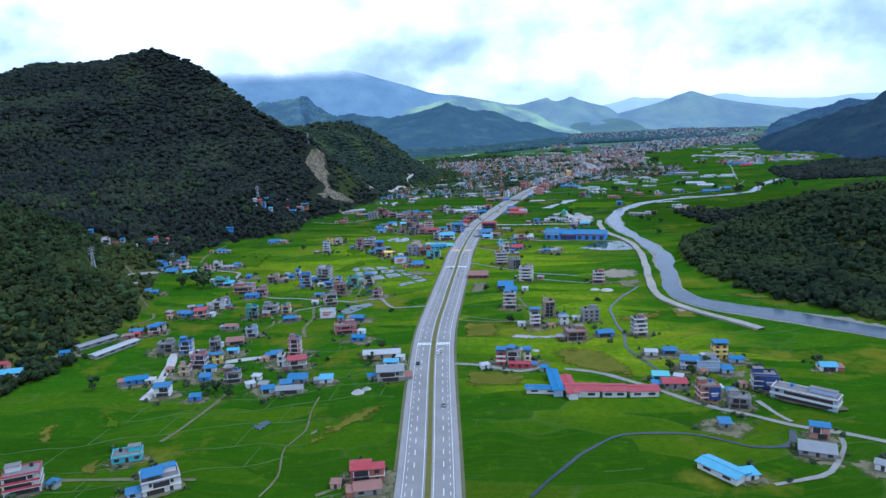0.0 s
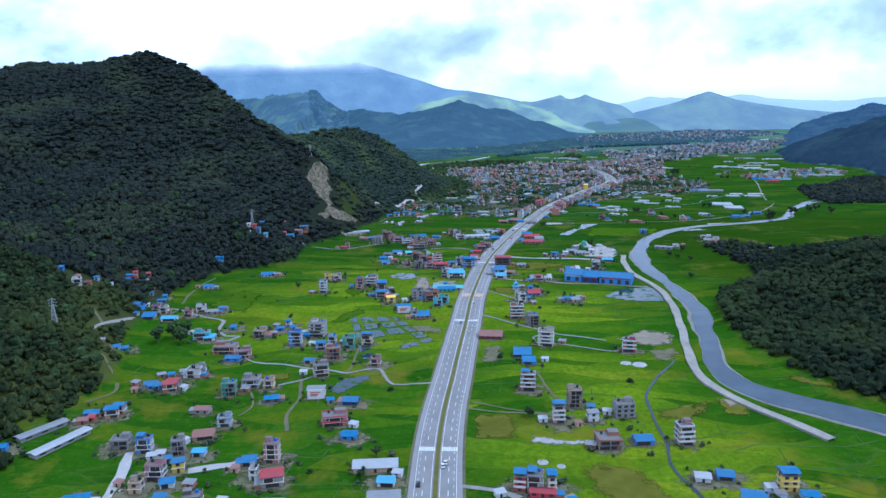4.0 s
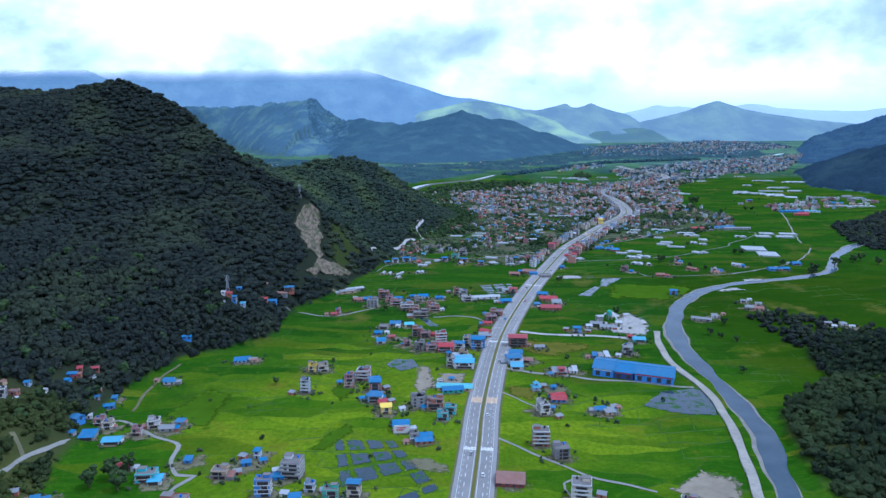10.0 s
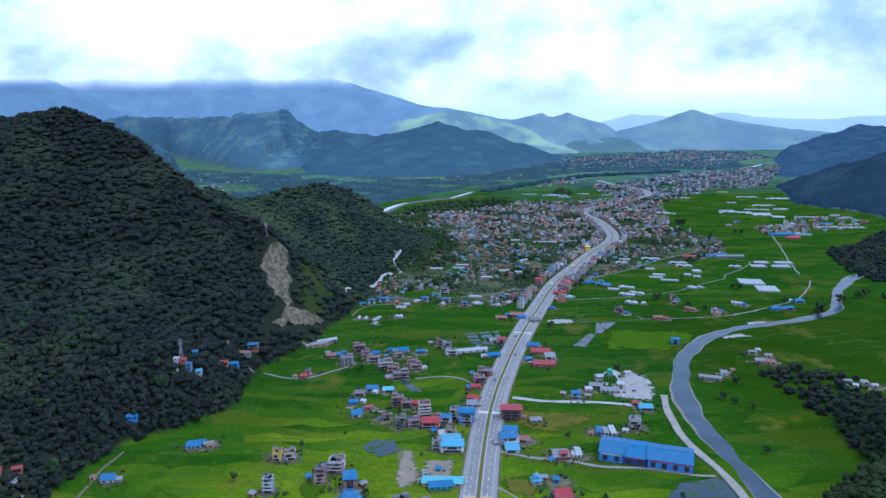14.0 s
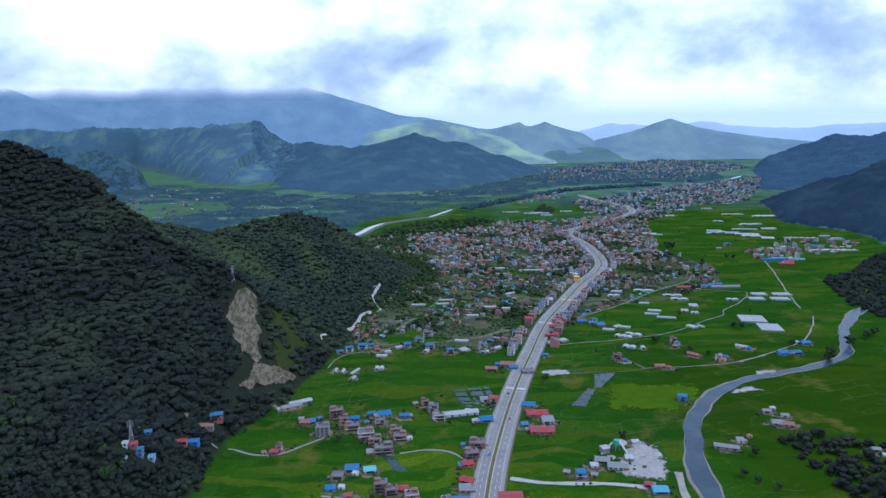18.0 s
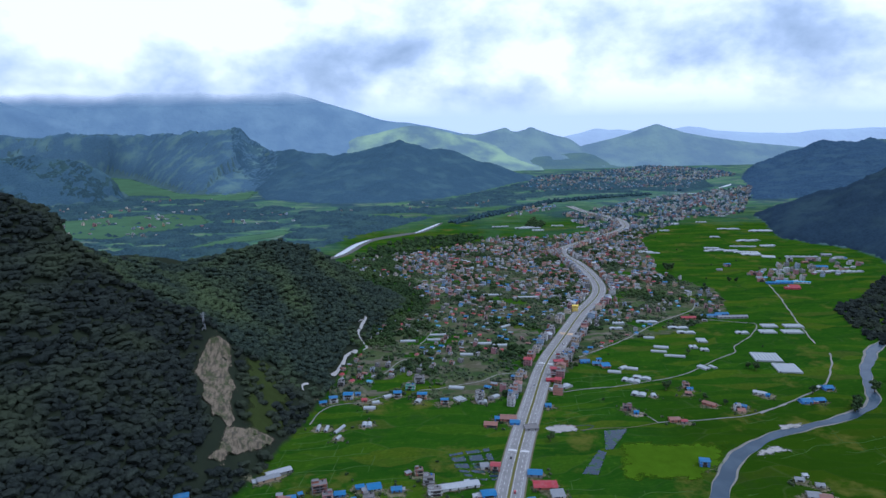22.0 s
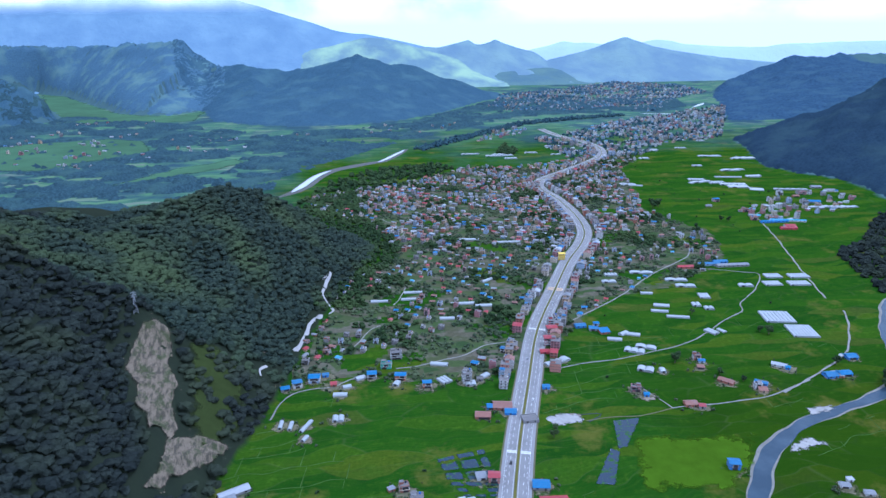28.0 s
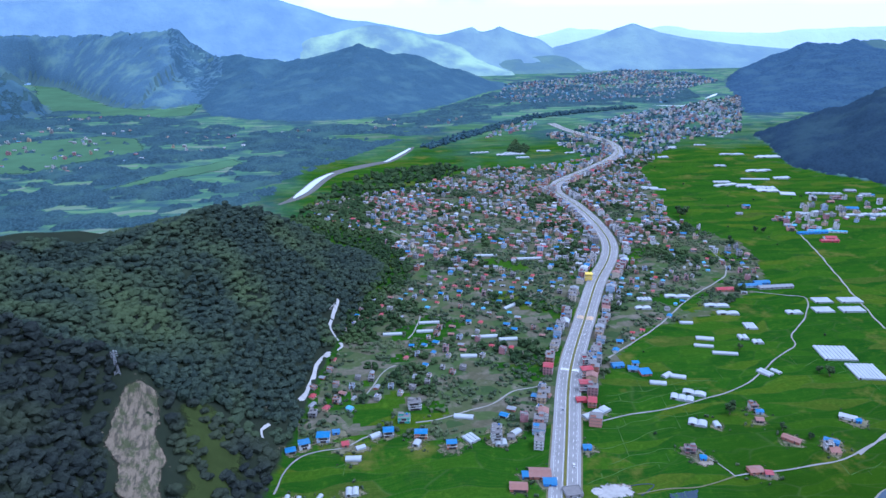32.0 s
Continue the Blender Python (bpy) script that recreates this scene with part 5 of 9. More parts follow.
def house(x, y, w, d, n, rot, wall, roof, s="", top="", near=True):
    """A house of n storeys, w wide and d deep, its front turned by rot; roof is a kind of sheet or 'flat'."""
    storey, n = 2.45, min(n, 4)
    long_shed = n == 1 and w > 17
    if n == 1:
        storey = 2.4 if not long_shed else 2.7
    h = n * storey
    home = new("shed" if n == 1 and roof != "flat" else "house")
    home.matrix_world = pose(x, y, float(height(np.array([x]), np.array([y]))[0]) + 0.0, 0, 0, rot)
    tagged(home, "%s %s %s with %s" % (WORDS[n], COLOURS[wall], "building" if n > 1 else "shed", ROOFS[roof]), "house" if n > 1 or roof == "flat" else "shed", "houses of the valley")
    wm = "wall_" + wall
    low = -3.0
    if near and n > 0 and rnd.random() < 0.7 and home.matrix_world.translation.z < 0.3:
        # trodden ground round the house
        bm = bmesh.new()
        COURT[0] += 1
        z = 0.30 + 0.0021 * COURT[0]
        ring = []
        for i in range(22):
            t = i / 22 * 6.2832
            r = rnd.uniform(0.85, 1.3)
            ring.append(bm.verts.new((math.cos(t) * (w / 2 + 0.9) * r, math.sin(t) * (d / 2 + 1.0) * r - 0.8, z)))
        bm.faces.new(ring)
        part("forecourt", bm, rnd.choice(("soil", "yard_earth", "soil")), home)
    if s == "frame":
        # open concrete frame with infill walls set back
        part("wall", boxed(-w / 2 + 0.5, w / 2 - 0.5, -d / 2 + 0.9, d / 2 - 0.3, low, h - 0.2), wm, home)
        for i in range(3):
            for j in range(2 if i != 1 else 1):
                cx, cy = -w / 2 + 0.2 + i * (w - 0.4) / 2, -d / 2 + 0.2 + j * (d - 0.4)
                part("column", boxed(cx - 0.2, cx + 0.2, cy - 0.2, cy + 0.2, low, h + (0.9 if roof == "flat" else 0)), "concrete", home, "bare concrete column")
    else:
        body = part("wall", boxed(-w / 2, w / 2, -d / 2, d / 2, low, h), wm, home)
        if n > 1 and s != "blank" and rnd.random() < 0.65:
            # bare rendered side and back walls behind a painted front
            body.data.materials.append(MATS[rnd.choice(("concrete", "side_render"))])
            for f in body.data.polygons:
                if f.normal.y > -0.5:
                    f.material_index = 1
    if n <= 2 and near and w < 16 and rnd.random() < 0.25:
        side = rnd.choice((-1, 1))
        lw, ld = w * rnd.uniform(0.3, 0.5), d * rnd.uniform(0.5, 0.8)
        a0 = side * w / 2 if side > 0 else -w / 2 - lw
        part("lean_to", boxed(a0, a0 + lw, -d / 2 + 0.3, -d / 2 + 0.3 + ld, low, 2.1), rnd.choice(("concrete", "wall_brick", "roof_tin")), home)
        part("lean_to_roof", pent(bmesh.new(), a0 - 0.2, a0 + lw + 0.2, -d / 2 - 0.2, -d / 2 + 0.6 + ld, 2.15, 2.7), rnd.choice(("roof_tin", "roof_rust", "roof_blue", "roof_tin")), home)
    band = {"pinkband": "wall_red", "bands": "wall_white" if wall != "white" else "wall_grey"}.get(s, "slab")
    out = {"bands": 0.9, "frame": 0.25, "pinkband": 0.9, "bare": 0.15, "blank": 0.1}.get(s, 0.45)
    edge = "slab" if s in ("frame", "bare") else rnd.choice(("slab", "wall_white", "wall_white", "wall_cream"))
    if n > 1:
        for k in range(1, n):
            bm = boxed(-w / 2 - 0.25, w / 2 + 0.25, -d / 2 - out, d / 2 + 0.15, k * storey - 0.12, k * storey + 0.1)
            part("floor_slab", bm, edge, home)
            if out > 0.8:
                bm = boxed(-w / 2 - 0.25, w / 2 + 0.25, -d / 2 - out, -d / 2 - out + 0.12, k * storey + 0.1, k * storey + 0.95)
                part("balcony_rail", bm, band, home)
    if roof == "flat":
        part("roof_slab", boxed(-w / 2 - 0.3, w / 2 + 0.3, -d / 2 - out, d / 2 + 0.3, h, h + 0.18), "slab", home)
        bm = bmesh.new()
        for q in ((-w / 2, w / 2, -d / 2, -d / 2 + 0.15), (-w / 2, w / 2, d / 2 - 0.15, d / 2), (-w / 2, -w / 2 + 0.15, -d / 2 + 0.15, d / 2 - 0.15), (w / 2 - 0.15, w / 2, -d / 2 + 0.15, d / 2 - 0.15)):
            box(bm, *q, h + 0.18, h + 0.8)
        part("parapet", bm, wm if s not in ("bands", "pinkband") else band, home)
        if n > 1 or top == "room":
            sx = rnd.choice((-1, 1)) * w * 0.24
            part("stair_room", boxed(sx - w * 0.2, sx + w * 0.2, d * 0.02, d * 0.42, h + 0.18, h + 2.0), wm, home)
            part("stair_roof", boxed(sx - w * 0.2 - 0.3, sx + w * 0.2 + 0.3, d * 0.02 - 0.3, d * 0.42 + 0.2, h + 2.0, h + 2.15), "slab" if top != "blue" else "roof_blue", home)
            tx = -sx
            tank = part("water_tank", drum(bmesh.new(), tx, d * 0.25, h + 0.18, 0.65, 1.3), rnd.choice(("tank_black", "tank_black", "tank_blue")), home, "round plastic water tank")
            if near:
                part("tank_lid", drum(bmesh.new(), tx, d * 0.25, h + 1.6, 0.25, 0.1, 8), "tank_black", tank)
        if top == "blue":
            part("canopy", pent(bmesh.new(), -w * 0.48, w * 0.1, -d * 0.45, d * 0.3, h + 2.16, h + 2.5), "roof_blue", home, "blue tin canopy on posts")
    else:
        rm = ROOF_MAT[roof]
        if n >= 2:
            part("roof_slab", boxed(-w / 2 - 0.3, w / 2 + 0.3, -d / 2 - out, d / 2 + 0.3, h, h + 0.18), "slab", home)
            raised = 1.5 if n > 2 else 0.4
            if n > 2:
                for cx in (-w / 2 + 0.3, w / 2 - 0.3):
                    for cy in (-d / 2 + 0.3, d / 2 - 0.3):
                        part("post", boxed(cx - 0.06, cx + 0.06, cy - 0.06, cy + 0.06, h + 0.18, h + raised), "steel", home)
                part("stair_room", boxed(-w * 0.05, w * 0.4, d * 0.0, d * 0.42, h + 0.18, h + raised), wm, home)
            else:
                part("attic_wall", boxed(-w / 2 + 0.05, w / 2 - 0.05, -d / 2 + 0.05, d / 2 - 0.05, h + 0.18, h + raised + 0.1), wm, home)
            part("roof", gable(bmesh.new(), -w / 2 - 0.5, w / 2 + 0.5, -d / 2 - 0.6, d / 2 + 0.6, h + raised + 0.05, 0.12 * d), rm, home)
        elif d > w * 0.8 and not long_shed and rnd.random() < 0.4:
            part("roof", pent(bmesh.new(), -w / 2 - 0.5, w / 2 + 0.5, -d / 2 - 0.6, d / 2 + 0.6, h + 0.15, h + 0.18 * d), rm, home)
        else:
            part("roof", gable(bmesh.new(), -w / 2 - 0.5, w / 2 + 0.5, -d / 2 - 0.6, d / 2 + 0.6, h + 0.1, 0.2 * d), rm, home)
    if s == "board":
        part("hoarding", boxed(-w * 0.45, w * 0.5, -d / 2 - 0.9, -d / 2 - 0.6, 0.5, h + 1.2), "wall_white", home, "large white advertising board")
        for i, k in enumerate((0.32, 0.5, 0.72)):
            part("lettering", boxed(-w * 0.3, w * (0.1 + 0.1 * i), -d / 2 - 0.93, -d / 2 - 0.9, h * k + 0.6, h * k + 1.2), "wall_red", home, "red bars of lettering")
    if s == "banner":
        part("wall_banner", boxed(-w * 0.1, w * 0.51, -d / 2 - 0.6, -d / 2 - 0.5, 1.5, h), "wall_navy", home, "dark blue painted banner")
        part("lettering", boxed(w * 0.0, w * 0.4, -d / 2 - 0.63, -d / 2 - 0.6, h * 0.55, h * 0.66), "wall_white", home, "pale bar of lettering")
        part("lettering", boxed(w * 0.05, w * 0.35, -d / 2 - 0.63, -d / 2 - 0.6, h * 0.42, h * 0.48), "wall_white", home, "pale bar of lettering")
    if s == "sign":
        part("wall_banner", boxed(-w / 2 - 0.1, -w / 2, -d / 2, d * 0.3, 1.0, h), "wall_yellow", home, "yellow painted advertising wall")
    if s != "blank":
        gap = 3.0 if near else 4.6
        deep = s in ("", "bands", "pinkband", "frame") and w > 5.5 and not long_shed and (n > 1 or rnd.random() < 0.4)
        if deep:
            # verandas behind the balcony rails: dark boxes put recess shade on the wall, with bright posts
            face = -d / 2 + (0.9 if s == "frame" else 0)
            for k in range(n):
                cut = w * rnd.choice((0.45, 0.6, 0.75))
                mid = rnd.choice((-1, 0, 1)) * (w - cut) * 0.3
                part("veranda", boxed(mid - cut / 2, mid + cut / 2, face - 0.04, face + 0.3, k * storey + 0.1, k * storey + 2.1), "recess_shade", home)
                for q in (-0.5, 0.5):
                    if s != "frame" and k > 0:
                        part("veranda_post", boxed(mid + q * cut - 0.14, mid + q * cut + 0.14, -d / 2 - out + 0.05, -d / 2 - out + 0.3, k * storey + 0.1, (k + 1) * storey - 0.12), "wall_white", home)
        sides = ("fl" if x > 0 else "fr") if near and w < 12 and rnd.random() < 0.5 else "f"
        windows(home, w - (1.0 if s == "frame" else 0), d - (1.8 if s == "frame" else 0), n, storey, sides, (gap * 1.5 if deep else gap) if not long_shed else 6)
    return home

def greenhouse(x, y, w, d, n, rot, wall="", roof="", near=False):
    """Plastic tunnels side by side: n rounded spans of film over low walls."""
    home = new("greenhouse")
    home.matrix_world = pose(x, y, 0, 0, 0, rot)
    tagged(home, "plastic-film greenhouse of %s rounded spans" % ("one" if n == 1 else "several"), "greenhouse", "greenhouses on the plain")
    turn = n == 1 and w > d
    span, deep = (w / n, d) if not turn else (d, w)
    low, rise, seg = 1.0, min(1.5, span * 0.28), 6
    for k in range(n):
        bm = bmesh.new()
        prof = [(-span / 2, -0.3)] + [(-span / 2 * math.cos(math.pi * i / seg), low + rise * math.sin(math.pi * i / seg)) for i in range(seg + 1)] + [(span / 2, -0.3)]
        a, b = [bm.verts.new((px, -deep / 2, pz)) for px, pz in prof], [bm.verts.new((px, deep / 2, pz)) for px, pz in prof]
        for i in range(len(prof) - 1):
            bm.faces.new((a[i], a[i + 1], b[i + 1], b[i]))
        bm.faces.new(a)
        bm.faces.new(b)
        bmesh.ops.recalc_face_normals(bm, faces=bm.faces[:])
        p = part("tunnel", bm, "film", home)
        p.matrix_basis = pose(0, 0, 0, 0, 0, 90) if turn else pose(-w / 2 + (k + 0.5) * span, 0, 0)
    bm = boxed(-span * 0.2, span * 0.2, -deep / 2 - 0.06, -deep / 2 + 0.02, 0, 2.0)
    p = part("end_door", bm, "opening", home)
    p.matrix_basis = pose(0, 0, 0, 0, 0, 90) if turn else pose(-w / 2 + 0.5 * span, 0, 0)
    return home



# ---- houses ----

# beside the start of the highway, west
house(-153, 238.7, 12.1, 8.7, 3, 22, "white", "flat", s="pinkband")
house(-123.9, 259.7, 11, 8, 1, 18, "teal", "flat", top="room")
house(-108.2, 230.7, 7.1, 4.9, 1, 24, "paleblue", "blue")
house(-102, 235.9, 13, 10, 2, 26, "white", "flat", top="blue")
house(-28.8, 236.2, 7.3, 7, 2, 6, "red", "red")
house(-23, 235.2, 5.3, 4.5, 2, 6, "brick", "red")
house(-25.7, 226.5, 9.3, 6.2, 1, 8, "grey", "rusttin")
house(-115.6, 317.5, 4.7, 4.5, 1, 5.1, "blue", "blue")
house(-133.9, 325.3, 7.2, 6.4, 2, 8, "white", "blue")
house(-154.2, 343.9, 10.5, 6, 1, 13.8, "blue", "blue")
house(-157.1, 393.3, 8.6, 7, 2, 2.1, "grey", "flat", s="frame")
house(-143.5, 388.5, 7, 4.9, 3, 2.7, "blue", "flat", top="blue")
house(-127.9, 363.1, 7.7, 5.5, 3, -1, "pink", "flat")
house(-120.4, 369.9, 5.2, 4.7, 2, 14.9, "yellow", "blue")
house(-120.6, 356.9, 5.9, 5.3, 1, 12.7, "white", "blue")
house(-119, 343.1, 5.2, 4.5, 1, 0.6, "blue", "blue")
house(-103.9, 340.4, 7.7, 6.7, 2, 8.5, "dark", "flat")
house(-126.3, 386.1, 6, 5.5, 3, 13.4, "grey", "flat", s="frame")
house(-132.3, 352.2, 5.3, 4.5, 2, -1, "tan", "flat")
house(-89.1, 374.6, 6.3, 5.1, 1, 8.1, "paleblue", "blue")
house(-78.7, 377, 6.5, 5.2, 4, -2.3, "pink", "flat")
house(-83.6, 362.1, 3.5, 4.5, 2, -3.6, "white", "flat")
house(-74.2, 357.2, 9.4, 7.6, 2, 11.4, "grey", "red")
house(-70, 336.8, 9.1, 8.4, 1, 0.2, "grey", "blue")
house(-82.4, 323.8, 5.7, 5.2, 1, 6.5, "paleblue", "blue")
house(-71.5, 321.8, 12.7, 6, 1, 4, "grey", "tin")
house(-74.7, 329.3, 5.3, 4.5, 1, 11.4, "blue", "blue")
house(-55.3, 333.6, 6.2, 5.1, 1, 1.6, "white", "sky")
house(-23.1, 335.5, 13.3, 10.4, 2, 4, "grey", "tin", top="blue")
house(-23.5, 354.8, 7.4, 5.5, 1, -5.4, "white", "sky")
house(-29.5, 368.5, 20.1, 8, 1, 3, "tan", "white")
house(-55.2, 416.9, 13, 8.6, 2, 8.9, "pink", "flat", s="pinkband")
house(-49.7, 441.8, 8.2, 6.8, 1, -6.8, "navy", "blue")
house(-45.3, 399.6, 7.4, 6, 1, -2.1, "blue", "blue")
house(-70.8, 451.8, 9.7, 7.3, 2, 2.6, "white", "tin", s="board")
house(-73.6, 484.5, 9.2, 6.5, 3, 13, "grey", "flat")
house(-122.5, 457.1, 8.1, 5.8, 3, 3.5, "green", "flat", s="frame")
house(-112.8, 416.1, 7.1, 5.2, 2, 8, "paleblue", "flat")
house(-112.8, 469.7, 10.1, 8.8, 2, 1.9, "grey", "flat")
house(-101.5, 466.2, 6.1, 5, 2, 0.7, "tan", "flat")
house(-95.2, 446.4, 8.1, 5.5, 1, 12.3, "dark", "blue")
house(-130, 433.1, 7.9, 5.7, 1, -2.9, "grey", "rusttin")
house(-119.6, 403, 9.9, 8.3, 1, 11.1, "tan", "rusttin")
house(-115.7, 384.6, 5.9, 4.5, 1, 0.6, "paleblue", "sky")
house(-170, 468.3, 7.7, 6.1, 1, 0.6, "blue", "blue")
house(-158.8, 467.6, 7.2, 6.1, 2, -2.5, "brick", "red")
house(-151, 488.9, 8.5, 7.9, 2, 13.9, "grey", "flat")
house(-157.1, 485.2, 4.4, 4.5, 1, 11, "white", "tin")
house(-175.9, 433.9, 5.9, 4.5, 2, -1.9, "salmon", "blue")
house(-187.7, 429.1, 4.5, 4.5, 1, 17.6, "red", "blue")
house(-186.9, 424.8, 3.5, 4.5, 1, 6.5, "brick", "red")
house(-215.6, 392.4, 4.8, 4.5, 1, 12.5, "blue", "blue")
house(-228.7, 361.9, 10.6, 7.8, 1, 14, "white", "sky")
house(-237.2, 369.6, 5.3, 4.5, 1, 5.3, "salmon", "red")

# the cluster west of the highway, farther on
house(-146.4, 530.1, 14.8, 11, 2, -1.8, "brick", "flat")
house(-131.6, 519.8, 10.3, 7.7, 2, 14.2, "pink", "flat")
house(-136.3, 513.4, 9.5, 6.3, 1, -4.6, "blue", "blue")
house(-130.6, 562.3, 8.9, 7.9, 2, -2, "tan", "flat", s="frame")
house(-100.8, 542.6, 8.5, 6.3, 4, 1, "blue", "flat")
house(-88.7, 563.5, 11.2, 10.6, 4, -4.9, "white", "flat", s="bands")
house(-62.5, 535.8, 8.3, 5.9, 3, 0.8, "green", "flat")
house(-50.2, 540.5, 7.3, 4.9, 3, -6.9, "cream", "blue")
house(-40.7, 500.3, 6.3, 5.3, 2, -5, "pink", "flat")
house(-84.6, 506.9, 6.8, 4.5, 1, -3.7, "tan", "blue")
house(-172.4, 559.7, 11.1, 8, 2, 5.8, "teal", "flat")
house(-191.7, 573.5, 7.5, 5.2, 1, 16.4, "brick", "red")
house(-166.2, 556.5, 7.3, 6.5, 1, 6.4, "white", "sky")
house(-232.6, 613, 9.7, 9.1, 1, 5.5, "grey", "blue")
house(-233.9, 632.2, 7.3, 5.2, 2, 6.7, "pink", "flat")
house(-213.5, 606.1, 11.6, 7.7, 1, 5, "white", "sky")
house(-225.7, 626.4, 7.2, 5.2, 2, 5.4, "cream", "flat")
house(-196, 629, 7.8, 7.1, 2, 13.9, "white", "flat")
house(-184.8, 623.3, 9.5, 6.2, 1, 5.8, "grey", "tin")
house(-202.2, 616.9, 6.1, 4.5, 2, 1.5, "pink", "flat")
house(-179.5, 632.4, 5.6, 4.5, 1, -0.3, "grey", "blue")
house(-119.3, 575.8, 5.4, 4.5, 1, 11.5, "blue", "blue")
house(-114.7, 584.9, 3.7, 4.5, 2, -5.1, "paleblue", "blue")
house(-96.1, 560, 6.1, 5.8, 1, 4.7, "blue", "blue")
house(-155.5, 579.7, 4.2, 4.5, 1, 3.3, "blue", "blue")
house(-70.4, 515.2, 9.1, 8.1, 3, 5.8, "brick", "flat", s="frame")
house(-81.5, 532.9, 6.2, 5, 2, 7.9, "blue", "blue")
house(-75.5, 545.8, 5.6, 4.5, 2, -5.4, "paleblue", "flat")
house(-222.6, 534.1, 4.4, 4.5, 1, 17.3, "white", "blue")
house(-218.4, 535.5, 5.2, 4.5, 1, 18.1, "blue", "blue")
house(-178, 429.4, 6.8, 6, 2, 13.5, "salmon", "blue")
house(-191.5, 431.1, 4.4, 4.5, 1, 13.8, "blue", "blue")
house(-190.1, 421.6, 5.2, 4.5, 1, 11.7, "brick", "rusttin")
house(-173.8, 470.9, 7.5, 5.5, 1, 12.8, "tan", "blue")
house(-159.9, 464.5, 7.6, 7.1, 2, 17.1, "brick", "red")
house(-152.7, 486.7, 8.6, 8.1, 2, -0.6, "white", "flat")
house(-161.5, 490.6, 3.5, 4.5, 1, 17.4, "white", "tin")

# east of the highway, south
house(34.8, 349, 4.7, 4.5, 3, -11.1, "red", "blue", s="bands")
house(41.4, 349.3, 6.8, 6.4, 3, -9.8, "grey", "flat", top="blue")
house(48.1, 347.5, 3.6, 4.5, 3, 0.6, "cream", "blue")
house(43.8, 343.6, 10.8, 4, 1, -9.2, "red", "red")
house(62.6, 414, 5.9, 4.8, 4, -0.3, "pink", "blue", s="bands")
house(74.6, 433.8, 7.2, 6.7, 4, 1.5, "tan", "flat", s="frame", top="room")
house(52, 457.5, 8.3, 5.4, 5, -7.9, "pink", "flat", s="bands", top="blue")
house(80.5, 414.9, 5.4, 4.5, 2, 4.6, "white", "tin")
house(98.4, 420.5, 10.1, 6.9, 3, 2.9, "grey", "flat", s="bare")
house(82, 387.1, 11.5, 10.2, 2, 1.9, "brick", "flat", s="frame")
house(99.9, 390, 8.7, 7.1, 1, 2.5, "blue", "blue")
house(119.6, 388.7, 7.3, 6.7, 5, 4, "pink", "flat", s="bands")
house(115.8, 353.9, 6.2, 5.3, 1, -12.3, "white", "white")
house(126.2, 355.4, 6.8, 6.2, 1, -10.3, "blue", "blue")
house(149.3, 346, 7.1, 5.6, 3, -2.8, "yellow", "blue", s="sign")
house(154.7, 338, 6.9, 4.5, 1, -8.1, "paleblue", "blue")
house(128.9, 332.6, 9.4, 7.8, 2, -16.7, "paleblue", "blue", s="bands")
house(136.3, 330.2, 10.8, 9.8, 2, -8.1, "paleblue", "flat", s="blank")
house(144, 324.2, 5.1, 4.5, 1, -6.3, "paleblue", "blue")
house(109.6, 320.6, 7.5, 6.6, 1, -9.4, "teal", "teal")
house(112.8, 310.7, 11.1, 7.3, 1, -6.6, "grey", "red")
house(122, 293.2, 8.4, 7.6, 3, -1.2, "brick", "flat", s="banner")
house(132.3, 284.2, 8.9, 7.2, 2, -17.1, "grey", "flat", s="frame")
house(134.1, 296.1, 3.5, 4.5, 1, -10.9, "paleblue", "blue")
house(152.5, 303.1, 10.5, 7.6, 3, -13.2, "navy", "flat", s="banner")
house(118.1, 265.3, 4.5, 4.5, 1, -8.7, "tin_wall", "blue")
house(150.5, 252.9, 6.8, 4.6, 2, -26, "salmon", "blue")
house(142.6, 240.3, 12.4, 9, 1, -26, "grey", "tin")
house(109.4, 224.4, 4.9, 4.5, 1, 8, "white", "sky")
house(193.8, 323.4, 7.6, 7, 1, -8.5, "white", "sky")
house(159.1, 226.6, 4.9, 4.5, 1, -40, "white", "tin")
house(61.3, 598.9, 10.3, 8.1, 4, -1.8, "brick", "flat", s="bands")
house(71.1, 581.4, 9.1, 8.1, 3, 4.7, "grey", "flat", s="frame")
house(74.5, 536, 10.5, 9.6, 4, -11.4, "cream", "flat", s="bands")
house(37.7, 554, 15.8, 13, 1, -7.4, "maroon", "rusttin")
house(55.5, 513.8, 11.1, 10, 1, -6.1, "navy", "blue")
house(58, 499.6, 8, 7.1, 1, -3.9, "blue", "blue")
house(128.4, 520.7, 8.4, 7.6, 3, -11.5, "red", "flat", s="bands")
house(68.4, 648.2, 6.2, 4.5, 3, -9, "white", "flat")
house(83.6, 665.1, 10.6, 8, 1, -3.1, "blue", "red")
house(109.8, 646.2, 8.2, 5.4, 1, 0.2, "grey", "blue")
house(116.1, 644.3, 5.2, 4.5, 1, -8, "tan", "tin")
house(159.1, 760.1, 8.2, 7.1, 3, -5.1, "white", "flat", s="frame")
house(94.3, 718.2, 10.8, 7.2, 1, -3.4, "grey", "red")
house(104, 719.5, 5.2, 4.7, 1, -8.5, "white", "white")
house(67.3, 786.1, 16.6, 11, 3, -4.8, "brick", "red", s="frame")
house(59.1, 744.8, 12, 10.1, 2, 7.8, "paleblue", "blue")
house(60.6, 731, 9.7, 8.1, 1, 1.6, "white", "sky")
house(115, 900.7, 20.9, 11, 1, -6.6, "brick", "red")
house(127.4, 821.5, 6.9, 6.3, 2, -4.2, "blue", "blue")
